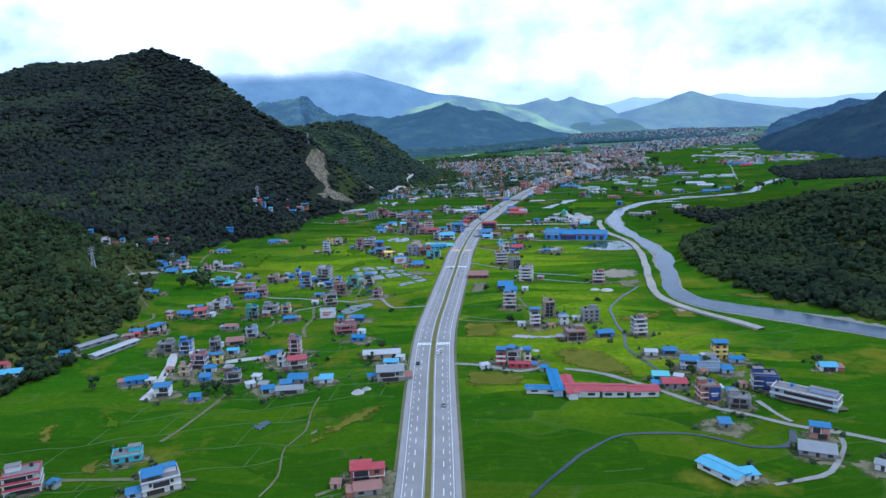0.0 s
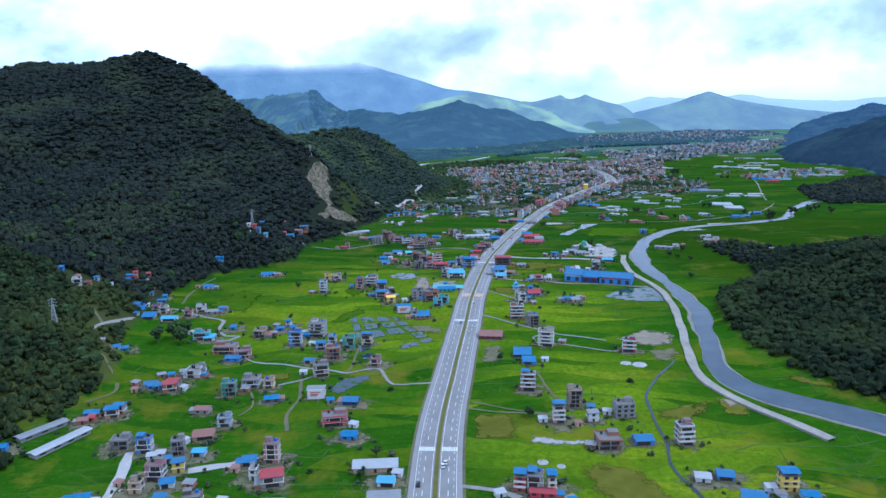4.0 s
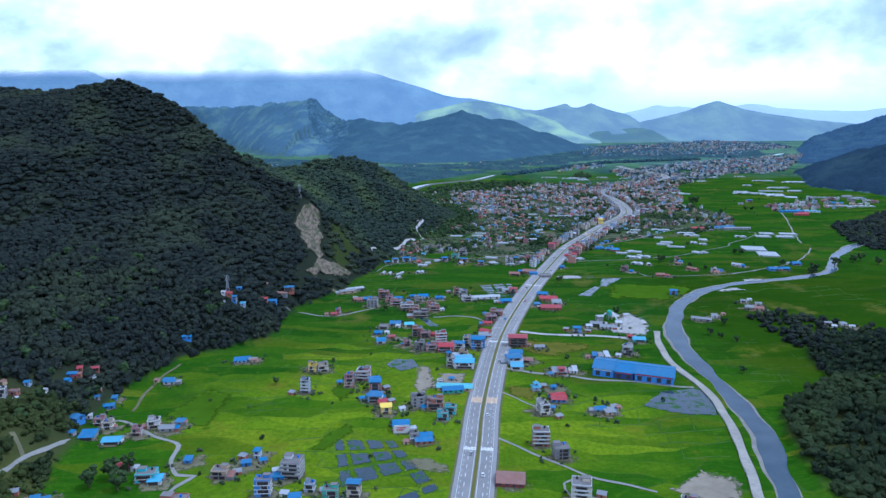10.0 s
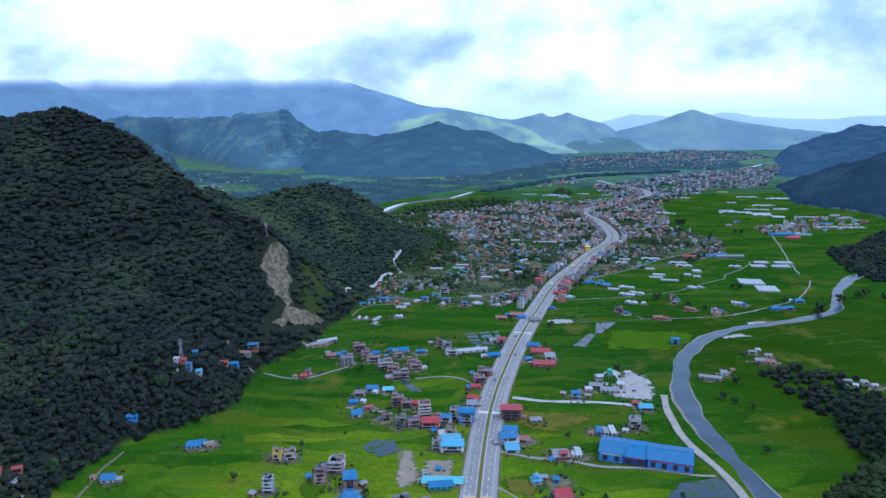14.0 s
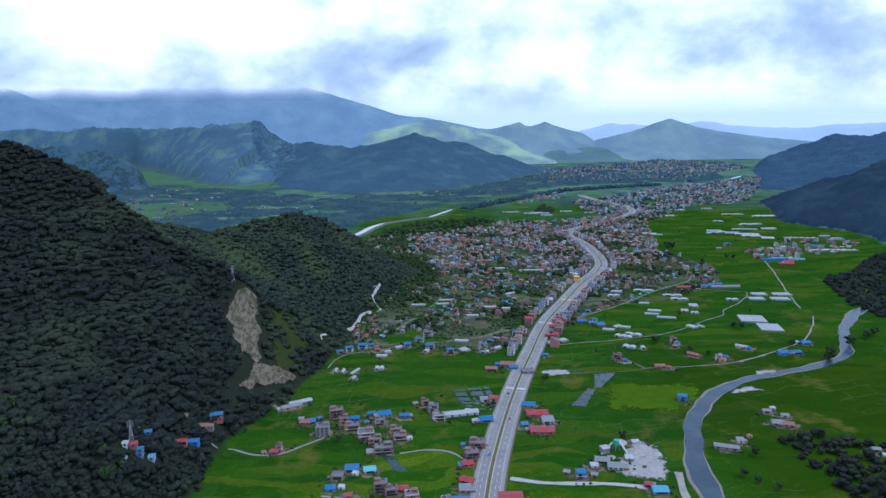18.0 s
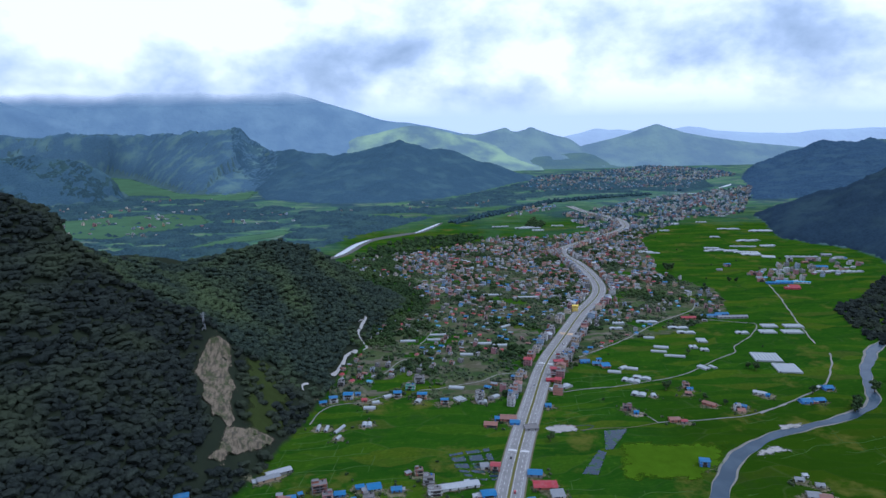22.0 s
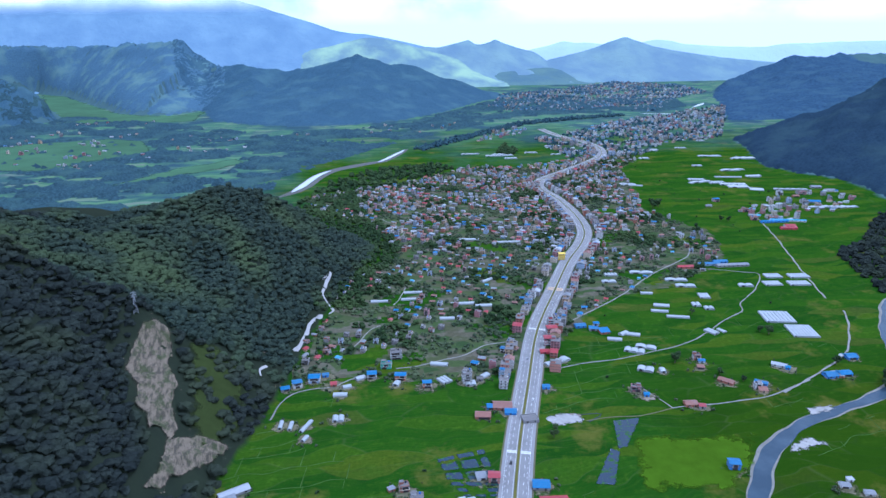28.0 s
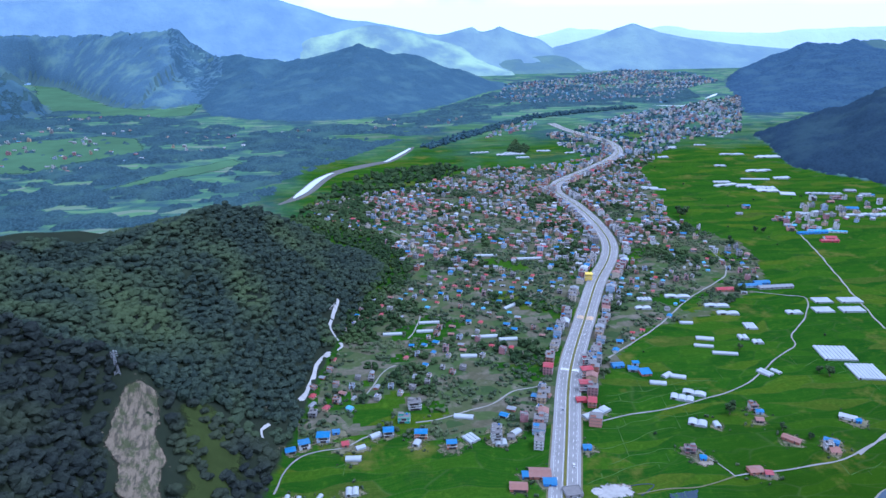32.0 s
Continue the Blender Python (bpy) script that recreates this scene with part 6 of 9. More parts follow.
house(129.8, 756.1, 3.5, 10, 1, -9.1, "blue", "blue")
house(134.3, 754.9, 3.5, 10, 1, 1.9, "white", "tin")
house(139.8, 753.6, 3.5, 10, 1, 0.1, "white", "white")
house(93.2, 720.5, 11.2, 12, 1, -1.9, "brick", "tin")
house(94.9, 716.8, 4.6, 4.5, 2, -5.4, "red", "red")
house(105.8, 722.8, 3.5, 12, 1, 0.7, "white", "white")
house(83.8, 669.8, 10.7, 8.1, 1, 14, "blue", "red")
house(70, 643.1, 6.8, 5.7, 3, 10, "white", "flat")
house(110, 647.2, 7, 4.8, 1, 10, "white", "blue")
house(114.8, 641.5, 5.2, 4.5, 1, 10, "tan", "tin")
house(83.6, 686.7, 3.5, 4.5, 1, -10.5, "blue", "blue")
house(61.7, 742, 9.9, 8.2, 1, -5.3, "white", "white")
house(62.2, 755.8, 11.1, 9.3, 2, -5.6, "paleblue", "blue")
house(71.1, 745.2, 9.2, 7.1, 1, -11.2, "grey", "rusttin")
house(85.4, 777.4, 8.8, 6.2, 1, 5.3, "grey", "tin")

# west side of the highway, middle
house(-104.2, 684.9, 6.6, 4.5, 4, -0.3, "paleblue", "flat", s="bands")
house(-105.8, 727.9, 6.4, 6, 2, -6.1, "yellow", "flat")
house(-98.1, 729.6, 7.7, 6.9, 2, 9.8, "cream", "flat")
house(-72.8, 695, 6.7, 6.3, 3, 8.7, "pink", "flat")
house(-63.5, 709.5, 9.7, 8, 3, -4.7, "pink", "flat", s="bands")
house(-51.4, 685.1, 8.5, 6.9, 3, 1.7, "brick", "blue")
house(-51.2, 669, 9.7, 8.5, 1, 10.6, "blue", "blue")
house(-40.5, 646.7, 6, 4.5, 2, 10.9, "yellow", "yellowtin")
house(-28.5, 620, 10.7, 9.1, 2, 4.2, "white", "blue", s="board")
house(-13.2, 603.7, 11.1, 9.3, 1, 5.5, "brick", "blue")
house(-19.4, 605.8, 5.5, 4.5, 2, 7.4, "grey", "flat")
house(-18.7, 658, 9.3, 7.2, 3, 9.3, "grey", "flat", s="bare")
house(-6.3, 655.6, 11.6, 10.7, 2, 2.2, "brick", "flat")
house(-0.8, 636.5, 7.6, 5.7, 2, 4.1, "teal", "flat")
house(8.6, 688.3, 26.6, 9, 1, -5.6, "tan", "teal")
house(17.5, 735.3, 16.3, 11, 2, -4, "white", "sky")
house(12.9, 758.7, 8.7, 8, 1, 9.5, "white", "white")
house(31.6, 783.9, 12.6, 9.7, 3, -2.9, "blue", "blue")
house(-169.5, 753.1, 10.6, 7.8, 1, 11.6, "paleblue", "blue")
house(-159.3, 749.8, 5.1, 4.5, 1, 3.2, "tan", "rusttin")
house(-215.7, 707.4, 7.6, 6.2, 1, 0.7, "white", "blue")
house(-243.3, 673.1, 4.3, 4.5, 1, 12.1, "blue", "blue")
house(-171.4, 751.2, 10, 9.3, 1, 3.8, "paleblue", "blue")
house(-161.4, 752.1, 6.3, 4.5, 1, 8.5, "grey", "tin")
house(-103.9, 685.4, 5.8, 5.5, 4, -4.1, "paleblue", "flat", s="bands")
house(-106.9, 731.1, 7.2, 6.7, 2, 14, "yellow", "flat")
house(-97.8, 728.1, 7.8, 5.8, 2, 5.9, "cream", "flat")
house(-71.8, 695.3, 6.1, 4.5, 4, -5.2, "pink", "flat", s="frame")
house(-62.6, 712, 9.7, 9, 3, -3, "pink", "flat", s="bands")
house(-52.4, 690, 7.9, 7, 3, 10, "brick", "blue")
house(-51.8, 679.1, 6, 4.5, 1, -4.8, "blue", "blue")
house(-49.6, 668.2, 9.7, 9, 2, -1.8, "white", "blue")
house(-44.1, 661.9, 6.2, 5.5, 1, -4.8, "brick", "red")
house(-40.7, 648.7, 7.6, 6.2, 2, 5.4, "yellow", "yellowtin")
house(-17.5, 659.8, 9.9, 7.2, 3, 9.8, "grey", "flat", s="bare")
house(-4.7, 655, 9.2, 6.4, 3, 0.5, "brick", "flat")
house(4.7, 645.9, 7.8, 5.1, 2, -8.5, "teal", "flat")
house(-213.7, 704.2, 8.6, 5.9, 1, 5, "white", "blue")
house(-57.2, 840, 8.5, 8.1, 1, -7, "grey", "flat")
house(-46.5, 850.3, 10.4, 9.5, 1, -2.8, "white", "blue")
house(-32.7, 846.4, 9, 7.8, 1, 5, "cream", "teal")
house(-60.9, 821.6, 6.9, 6.5, 1, 5.1, "blue", "blue")
house(-47.6, 809.4, 5.5, 4.8, 1, 9.1, "brick", "red")
house(-23.7, 816.5, 9.7, 8.3, 3, 1.9, "brick", "flat", s="frame")
house(-16.1, 811.8, 9.1, 7.4, 2, 4.9, "pink", "flat")
house(-8.1, 815.6, 8.9, 6.2, 1, 0.2, "red", "red")
house(-1.5, 794.8, 9.4, 7.5, 4, 6.7, "red", "flat", s="bands")
house(-20.4, 776.4, 8.2, 5.7, 3, -8, "grey", "flat", s="frame")
house(-10.4, 776.9, 9.2, 6.7, 2, 7.7, "pink", "flat")
house(2.9, 774.6, 13.3, 11, 2, -2.5, "red", "red")
house(-32.4, 788.3, 6.1, 4.5, 2, 8.3, "pink", "flat")
house(14.9, 781, 9.1, 7.1, 2, -3, "white", "blue")
house(22.1, 789, 6.7, 6.1, 3, -10.4, "cream", "flat")
house(31, 781.2, 9.2, 8.6, 3, -11, "blue", "blue")
house(17.7, 758.1, 7.5, 5.2, 2, -7.8, "tan", "flat")
house(16.8, 743.3, 14.4, 11, 2, 6.1, "white", "sky")
house(6.4, 736.5, 6.4, 5.2, 3, -5.8, "white", "flat", s="bands")
house(38.2, 810.7, 8.5, 7.4, 1, -2, "grey", "tin")
house(40.8, 822.9, 9.9, 7, 1, -30, "brick", "red")
house(6.9, 684.6, 15.6, 9, 1, 5.9, "green", "blue")
house(-2.7, 699.8, 4.1, 4.5, 1, 9.8, "white", "flat")
house(-56.3, 796.9, 7.9, 7.4, 1, 10.3, "white", "blue")

# the village farther west
house(-75.2, 916.9, 11.3, 10.2, 3, -0.3, "grey", "flat", s="bare")
house(-87.2, 939, 7.1, 5.9, 1, 9.1, "blue", "blue")
house(-92.7, 938.9, 9.3, 7.8, 1, -5.3, "brick", "rusttin")
house(-65.8, 951.1, 12.2, 9.1, 3, 10, "brick", "flat", s="frame")
house(-58.6, 938.3, 8.1, 7.5, 2, 4.5, "pink", "flat")
house(-50.1, 922.2, 12.4, 8.2, 2, 3.4, "pink", "flat")
house(-49, 942.4, 8.5, 6.2, 1, 3.9, "blue", "blue")
house(-37.5, 907.6, 13.4, 11, 2, 8.1, "pink", "flat", s="bands")
house(-29.5, 894.2, 10.1, 9.3, 2, -3.1, "brick", "flat")
house(-22.1, 878.4, 14.6, 11, 2, 3, "dark", "flat")
house(-25.7, 931.6, 8.5, 7.8, 2, 7.3, "grey", "flat")
house(-21.6, 949.8, 11, 10.1, 1, 8.3, "white", "blue")
house(-8.2, 898.5, 10.5, 9, 2, 3.3, "brick", "flat")
house(-11.5, 911.1, 9.8, 7.9, 2, 2.3, "brick", "flat")
house(-33.2, 951.2, 6.8, 5.1, 1, 10.6, "blue", "blue")
house(-111.6, 884, 6.6, 5.7, 1, -5, "brick", "red")
house(-108.4, 888.1, 5, 4.5, 2, 3.2, "pink", "flat")
house(-3.3, 944.1, 8.4, 6.1, 1, 1.9, "blue", "blue")
house(23.8, 951.7, 9, 6.1, 3, -6.8, "white", "flat", s="bands")
house(16.7, 968.7, 6.6, 6.1, 2, 5, "brick", "flat", near=False)
house(27.2, 935.6, 10.9, 7.5, 2, 3, "white", "flat")
house(46.5, 942.9, 35.8, 8, 1, 8.1, "white", "white")
house(69.8, 928.6, 11.5, 9.2, 1, 4.3, "blue", "blue")
house(82.7, 968.6, 8.2, 7.4, 2, -12.4, "salmon", "red", near=False)
house(74, 973, 7.1, 6, 1, 0.3, "white", "tin", near=False)
house(113.3, 1067.7, 16, 11, 1, -12.5, "brick", "rusttin", near=False)
house(117.8, 1056.9, 9.6, 7.6, 1, -12.3, "blue", "blue", near=False)
house(55.8, 879.5, 13.3, 10.1, 2, -9, "brick", "flat")
house(48.8, 862.5, 10.9, 9.5, 2, 6, "pink", "flat", s="frame")
house(44.3, 848.2, 8.5, 6.3, 1, 4.7, "brick", "red")
house(117.9, 935.6, 18.9, 11, 1, -5.8, "brick", "red")
house(114.4, 956.3, 11.9, 9.2, 1, -12.7, "grey", "blue", near=False)
house(102.4, 913.6, 5.9, 5.2, 1, 6.3, "blue", "blue")
house(114.3, 902.6, 6.1, 4.5, 1, 3.6, "blue", "blue")
house(124.6, 920.3, 10.2, 9, 1, -0, "white", "tin")
house(130.8, 1043.3, 13, 10.2, 1, 0.7, "grey", "flat", near=False)
house(-207.8, 831.4, 3.5, 4.5, 1, 0.3, "white", "white")
house(-203.2, 833, 5.6, 5.2, 1, 14.3, "brick", "red")
house(-196.9, 828.8, 3.5, 4.5, 2, 2, "blue", "blue")
house(-189.9, 830.2, 4.3, 4.5, 1, 4.4, "paleblue", "sky")
house(-199.1, 852.8, 4.9, 4.5, 1, 13.1, "blue", "blue")
house(-178.7, 863.4, 7.8, 5.6, 1, 8, "brick", "red")
house(-172.9, 872.3, 9.7, 6.4, 1, 5.5, "blue", "blue")
house(-171.7, 899.3, 8.8, 6.4, 1, 0.3, "tan", "rusttin")
house(-164.8, 917.2, 10.3, 7.1, 2, 13, "brick", "blue")
house(-224.4, 774.3, 7.4, 5, 1, 13.1, "blue", "blue")
house(-240.6, 659.6, 7, 4.9, 1, 20.2, "blue", "blue")
house(-270.7, 671.8, 6.4, 4.6, 1, 3.2, "blue", "blue")
house(-270.8, 681.9, 3.5, 4.5, 1, 19.8, "brick", "red")
house(-291, 620.5, 6.8, 5.4, 2, 18.3, "white", "flat")
house(-286.2, 626.9, 5.6, 4.5, 1, 2.5, "brick", "flat")
house(-285.2, 641.4, 3.6, 4.5, 1, 9.1, "paleblue", "blue")
house(-269.5, 661.9, 3.9, 4.5, 1, 2.5, "blue", "blue")
house(-268.5, 671.7, 5.3, 4.5, 1, 15.9, "brick", "red")
house(-264.1, 691, 5.6, 4.5, 1, 18, "brick", "red")
house(-246.6, 627.4, 7.6, 6.3, 1, -25, "blue", "blue")
house(-310.1, 635.3, 3.5, 4.5, 1, 14, "blue", "blue")

# east bank of the river and the plain
house(263.2, 954.2, 8.2, 7.4, 2, -15.8, "blue", "blue", near=False)
house(324.8, 895.1, 9.9, 8.6, 1, -15.9, "grey", "tin")
house(332.1, 891, 9.1, 8, 1, -19.2, "tan", "rusttin")
house(339.4, 908.9, 6.4, 4.5, 1, -16.1, "white", "tin")
house(328.3, 919.5, 6.6, 5, 1, -18.6, "white", "tin")
house(275.5, 865.5, 5.6, 5.3, 1, -12, "white", "tin")
house(375.8, 839.2, 6.1, 4.6, 1, -9.4, "grey", "tin")
house(388.8, 835.1, 5.2, 4.5, 1, -2.1, "white", "tin")
house(392.9, 827.7, 4.3, 4.5, 1, -17.8, "white", "white")
house(430.7, 1070, 11.3, 9.7, 1, -0.8, "blue", "blue", near=False)
house(445.4, 1070.4, 12.2, 8.1, 1, -0.5, "blue", "blue", near=False)
house(476.1, 1101, 10.6, 9.2, 1, -2.3, "blue", "blue", near=False)
house(126.9, 822, 5.7, 5.1, 2, -1.2, "blue", "blue")
house(160.4, 763.1, 7.7, 5.5, 3, -14.2, "white", "flat", s="frame")
house(173.7, 803.9, 5.6, 4.5, 1, -13.5, "red", "red")
house(179, 795.7, 10.7, 8.7, 1, -5.6, "teal", "sky")
house(173.1, 845, 5.7, 5, 1, -8.6, "white", "white")
house(187.3, 871.5, 5.5, 4.8, 1, 0.7, "white", "white")
house(150.9, 843.7, 11.4, 7.9, 1, -14.4, "grey", "tin")
house(158.1, 833.4, 11.6, 8.4, 1, -11.1, "white", "tin")
house(142.2, 835.5, 5.6, 4.5, 1, -3.5, "white", "white")

# tunnels and glasshouses on the plain
greenhouse(465.5, 1203.9, 32.6, 30, 8, -14, "x", "x", near=False)
greenhouse(468.6, 1164.8, 27.1, 30, 8, -14, "x", "x", near=False)
greenhouse(525, 1302.8, 22, 14, 6, -8, "x", "x", near=False)
greenhouse(558.1, 1297.3, 26.7, 14, 6, -8, "x", "x", near=False)
greenhouse(542.1, 1328, 21.4, 14, 6, -8, "x", "x", near=False)
greenhouse(575, 1322.1, 26.3, 14, 6, -8, "x", "x", near=False)
greenhouse(417.5, 1278, 12.5, 15, 4, -12, "x", "x", near=False)
greenhouse(271.5, 1150.8, 20.1, 9, 3, -32, "x", "x", near=False)
greenhouse(286.6, 1156.8, 20.5, 7, 2, -32, "x", "x", near=False)
greenhouse(265.4, 1111.3, 15.3, 9, 2, -32, "x", "x", near=False)
greenhouse(280.2, 1105.9, 5.8, 8, 1, -10, "x", "x", near=False)
greenhouse(372.6, 1180.2, 8.7, 14, 2, 25, "x", "x", near=False)
greenhouse(384.6, 1181, 4.9, 10, 2, 25, "x", "x", near=False)
greenhouse(352.7, 1258.4, 18.2, 7, 1, -20, "x", "x", near=False)
greenhouse(342.9, 1242.7, 19.4, 5, 1, -20, "x", "x", near=False)
greenhouse(355.9, 1223.6, 24.9, 5, 1, -18, "x", "x", near=False)
greenhouse(394.2, 1253.5, 10.1, 10, 2, -12, "x", "x", near=False)
greenhouse(403.5, 1241, 10.7, 8, 2, -12, "x", "x", near=False)
greenhouse(487.8, 1302.4, 17.8, 8, 2, -10, "x", "x", near=False)
greenhouse(410.6, 1336.1, 28.2, 8, 2, -14, "x", "x", near=False)
greenhouse(412.2, 1314, 24.7, 8, 2, -14, "x", "x", near=False)
greenhouse(378.2, 1370.1, 30.6, 8, 2, -14, "x", "x", near=False)
greenhouse(334.9, 1369.1, 17.1, 9, 4, -8, "x", "x", near=False)
greenhouse(322.7, 1344.9, 18.6, 7, 2, -8, "x", "x", near=False)
greenhouse(352.3, 1298.5, 14.3, 5, 1, -14, "x", "x", near=False)
greenhouse(191.4, 1142.4, 18.6, 8, 2, 28, "x", "x", near=False)
greenhouse(177.5, 1137.5, 8.2, 7, 1, 20, "x", "x", near=False)
greenhouse(286.5, 1187.9, 14.6, 6, 1, -25, "x", "x", near=False)
greenhouse(277.1, 1192, 11.1, 6, 1, 30, "x", "x", near=False)
greenhouse(262.4, 1179.9, 15.2, 6, 1, -20, "x", "x", near=False)
greenhouse(71.2, 1122.6, 10.5, 12, 3, 28, "x", "x", near=False)
greenhouse(94, 1112.2, 9.9, 8, 2, -6, "x", "x", near=False)
greenhouse(110, 1125, 9.1, 6, 1, 35, "x", "x", near=False)
greenhouse(26.2, 1123.5, 6, 8, 1, -25, "x", "x", near=False)
greenhouse(71.3, 1155.3, 17, 6, 1, -18, "x", "x", near=False)
greenhouse(-25.6, 1111.6, 12.6, 6, 1, -8, "x", "x", near=False)
greenhouse(-19.3, 1125.4, 8, 5, 1, 15, "x", "x", near=False)
greenhouse(-6.2, 1140.1, 9.5, 6, 1, 25, "x", "x", near=False)
greenhouse(-28.2, 1071.3, 9.7, 9, 2, -4, "x", "x", near=False)
greenhouse(-75.5, 1069.4, 3.5, 12, 1, -6, "x", "x", near=False)
greenhouse(-67.3, 1066.6, 3.5, 12, 1, -8, "x", "x", near=False)
greenhouse(-54.7, 1064.1, 3.5, 18, 1, -28, "x", "x", near=False)
greenhouse(-55.2, 1045.8, 3.5, 8, 1, -28, "x", "x", near=False)
greenhouse(25.5, 1328, 20.8, 5, 1, -4, "x", "x", near=False)
greenhouse(69, 1350, 22.6, 5, 1, -4, "x", "x", near=False)
greenhouse(61, 1328.8, 18.3, 5, 1, -4, "x", "x", near=False)
greenhouse(169.7, 1378.1, 21.2, 5, 1, 35, "x", "x", near=False)
greenhouse(97.4, 1264, 16.9, 6, 1, -8, "x", "x", near=False)
greenhouse(18, 1426.2, 15.7, 9, 1, 35, "x", "x", near=False)
greenhouse(236.5, 1535.4, 39.5, 6, 1, -4, "x", "x", near=False)
greenhouse(180.6, 1558.6, 31.7, 6, 1, -4, "x", "x", near=False)
greenhouse(123.8, 1304.4, 29.8, 6, 1, -4, "x", "x", near=False)
greenhouse(146.2, 1294.1, 19.7, 6, 1, -4, "x", "x", near=False)
greenhouse(794, 1844.8, 52.4, 16, 6, -16, "x", "x", near=False)
greenhouse(743.2, 1900.8, 33.4, 14, 5, -10, "x", "x", near=False)
greenhouse(773.9, 1869.4, 27.2, 10, 4, -10, "x", "x", near=False)
greenhouse(878.4, 1907.1, 28.5, 10, 4, -10, "x", "x", near=False)
greenhouse(867.2, 1979.2, 43.9, 10, 2, -6, "x", "x", near=False)
greenhouse(819.6, 2043.7, 20.2, 10, 3, -6, "x", "x", near=False)
greenhouse(904.9, 2154.1, 39.7, 10, 4, -8, "x", "x", near=False)
greenhouse(976.9, 2107, 59.8, 10, 5, -8, "x", "x", near=False)
greenhouse(900.8, 2279.5, 30.1, 10, 4, -8, "x", "x", near=False)
greenhouse(818.7, 2268.5, 23.6, 10, 3, -8, "x", "x", near=False)
greenhouse(1014.3, 2382.4, 22.4, 10, 3, -8, "x", "x", near=False)
greenhouse(964.2, 2411.4, 26, 10, 3, -8, "x", "x", near=False)
greenhouse(745.3, 2156.2, 15.5, 12, 3, -8, "x", "x", near=False)
greenhouse(756.5, 1663.9, 19.1, 9, 3, -8, "x", "x", near=False)
greenhouse(881, 1780.7, 66.3, 8, 6, -14, "x", "x", near=False)
greenhouse(860.8, 1641.4, 64.6, 8, 6, -6, "x", "x", near=False)
greenhouse(581.2, 1884.4, 32.5, 9, 2, -22, "x", "x", near=False)
greenhouse(330, 2293.9, 46.4, 8, 4, 2, "x", "x", near=False)
greenhouse(403.5, 2276.3, 35, 8, 3, 2, "x", "x", near=False)
greenhouse(564.8, 2350.4, 31.2, 8, 2, 2, "x", "x", near=False)
greenhouse(545, 2249.4, 26.4, 8, 2, 2, "x", "x", near=False)
greenhouse(-119.2, 972.6, 8.7, 6, 1, 20, "x", "x", near=False)

# farm buildings on the plain
house(-110.1, 974.6, 18.7, 7, 1, 24, "tan", "tin", near=False)
house(-102.9, 983.8, 21.5, 7, 1, 26, "grey", "white", near=False)
house(258.4, 855, 19, 6, 1, -24, "grey", "tin")
house(328.1, 1075.4, 13.8, 6, 1, -52, "brick", "rusttin", near=False)
house(358, 1067, 10.9, 5, 1, -44, "blue", "blue", near=False)
house(350.6, 1060.8, 6.5, 4.9, 2, -12.3, "white", "flat", near=False)
house(351.8, 1054.6, 7.1, 6.1, 1, -17.7, "tan", "rusttin", near=False)
house(275.8, 1043.5, 10.5, 7.5, 1, -4.2, "brick", "rusttin", near=False)
house(283.6, 1038.2, 5.4, 5.1, 1, -16.4, "grey", "red", near=False)
house(239.2, 1075, 8.7, 5.7, 2, -16.8, "pink", "flat", s="frame", near=False)
house(244.9, 1064.8, 4.5, 4.5, 1, -17.7, "blue", "blue", near=False)
house(324.9, 1124.8, 6.8, 6.3, 2, -8.1, "brick", "flat", near=False)
house(326.2, 1117.3, 6, 4.5, 1, -12.9, "paleblue", "blue", near=False)
house(318.8, 1105.5, 6.4, 5.5, 1, -16.8, "dark", "rusttin", near=False)
house(400.4, 1090.1, 4.1, 4.5, 1, -17.5, "blue", "blue", near=False)
house(395.7, 1096.4, 13.4, 6, 1, -40, "white", "white", near=False)
house(160.4, 1093.3, 6.4, 5.1, 1, -10.4, "blue", "blue", near=False)
house(103.9, 1067.6, 8.5, 6.7, 1, -8.9, "blue", "blue", near=False)
house(93.3, 1055.2, 12.8, 8.4, 1, -13, "brick", "rusttin", near=False)
house(91, 1116.5, 7.8, 6.7, 4, 0.7, "white", "flat", s="bands", near=False)
house(94.7, 1129.9, 7.9, 5.4, 2, -6.6, "white", "flat", near=False)
house(104, 1118.1, 6, 4.9, 1, -9.5, "grey", "flat", near=False)
house(-75.1, 1129.8, 7.8, 6.2, 1, 9.8, "grey", "blue", near=False)
house(-64.4, 1134.6, 8.5, 6.9, 2, 10.9, "white", "blue", near=False)
house(-48.8, 1142.3, 10.2, 8.5, 2, -5.5, "paleblue", "blue", near=False)
house(-38.6, 1150, 5.7, 4.7, 1, 2.4, "blue", "blue", near=False)
house(-31.3, 1130.5, 5.4, 4.5, 1, 4.6, "brick", "red", near=False)
house(4.6, 1140.2, 8.4, 7.5, 2, -2.6, "grey", "blue", near=False)
house(31, 1132.9, 10.1, 6.7, 2, -9.6, "brick", "blue", near=False)
house(19.7, 1158.7, 10.3, 7.6, 2, -8.2, "green", "flat", near=False)
house(53.5, 1114.3, 7.8, 5.8, 2, -4.7, "brick", "blue", near=False)
house(31.1, 1177.2, 11.1, 7.8, 3, 0.5, "grey", "flat", near=False)
house(292, 1444.5, 8.9, 7.6, 3, -10.7, "yellow", "yellowtin", s="blank", near=False)
house(209.5, 1227.5, 10.1, 9.5, 3, -6.9, "red", "flat", s="bands", near=False)
house(200.8, 1204.9, 11, 8, 3, 0.9, "salmon", "red", near=False)
house(190.3, 1180.6, 10.3, 8.3, 3, -11, "pink", "red", s="bands", near=False)
house(180.6, 1163.1, 8.9, 6.8, 1, -6.8, "red", "red", near=False)
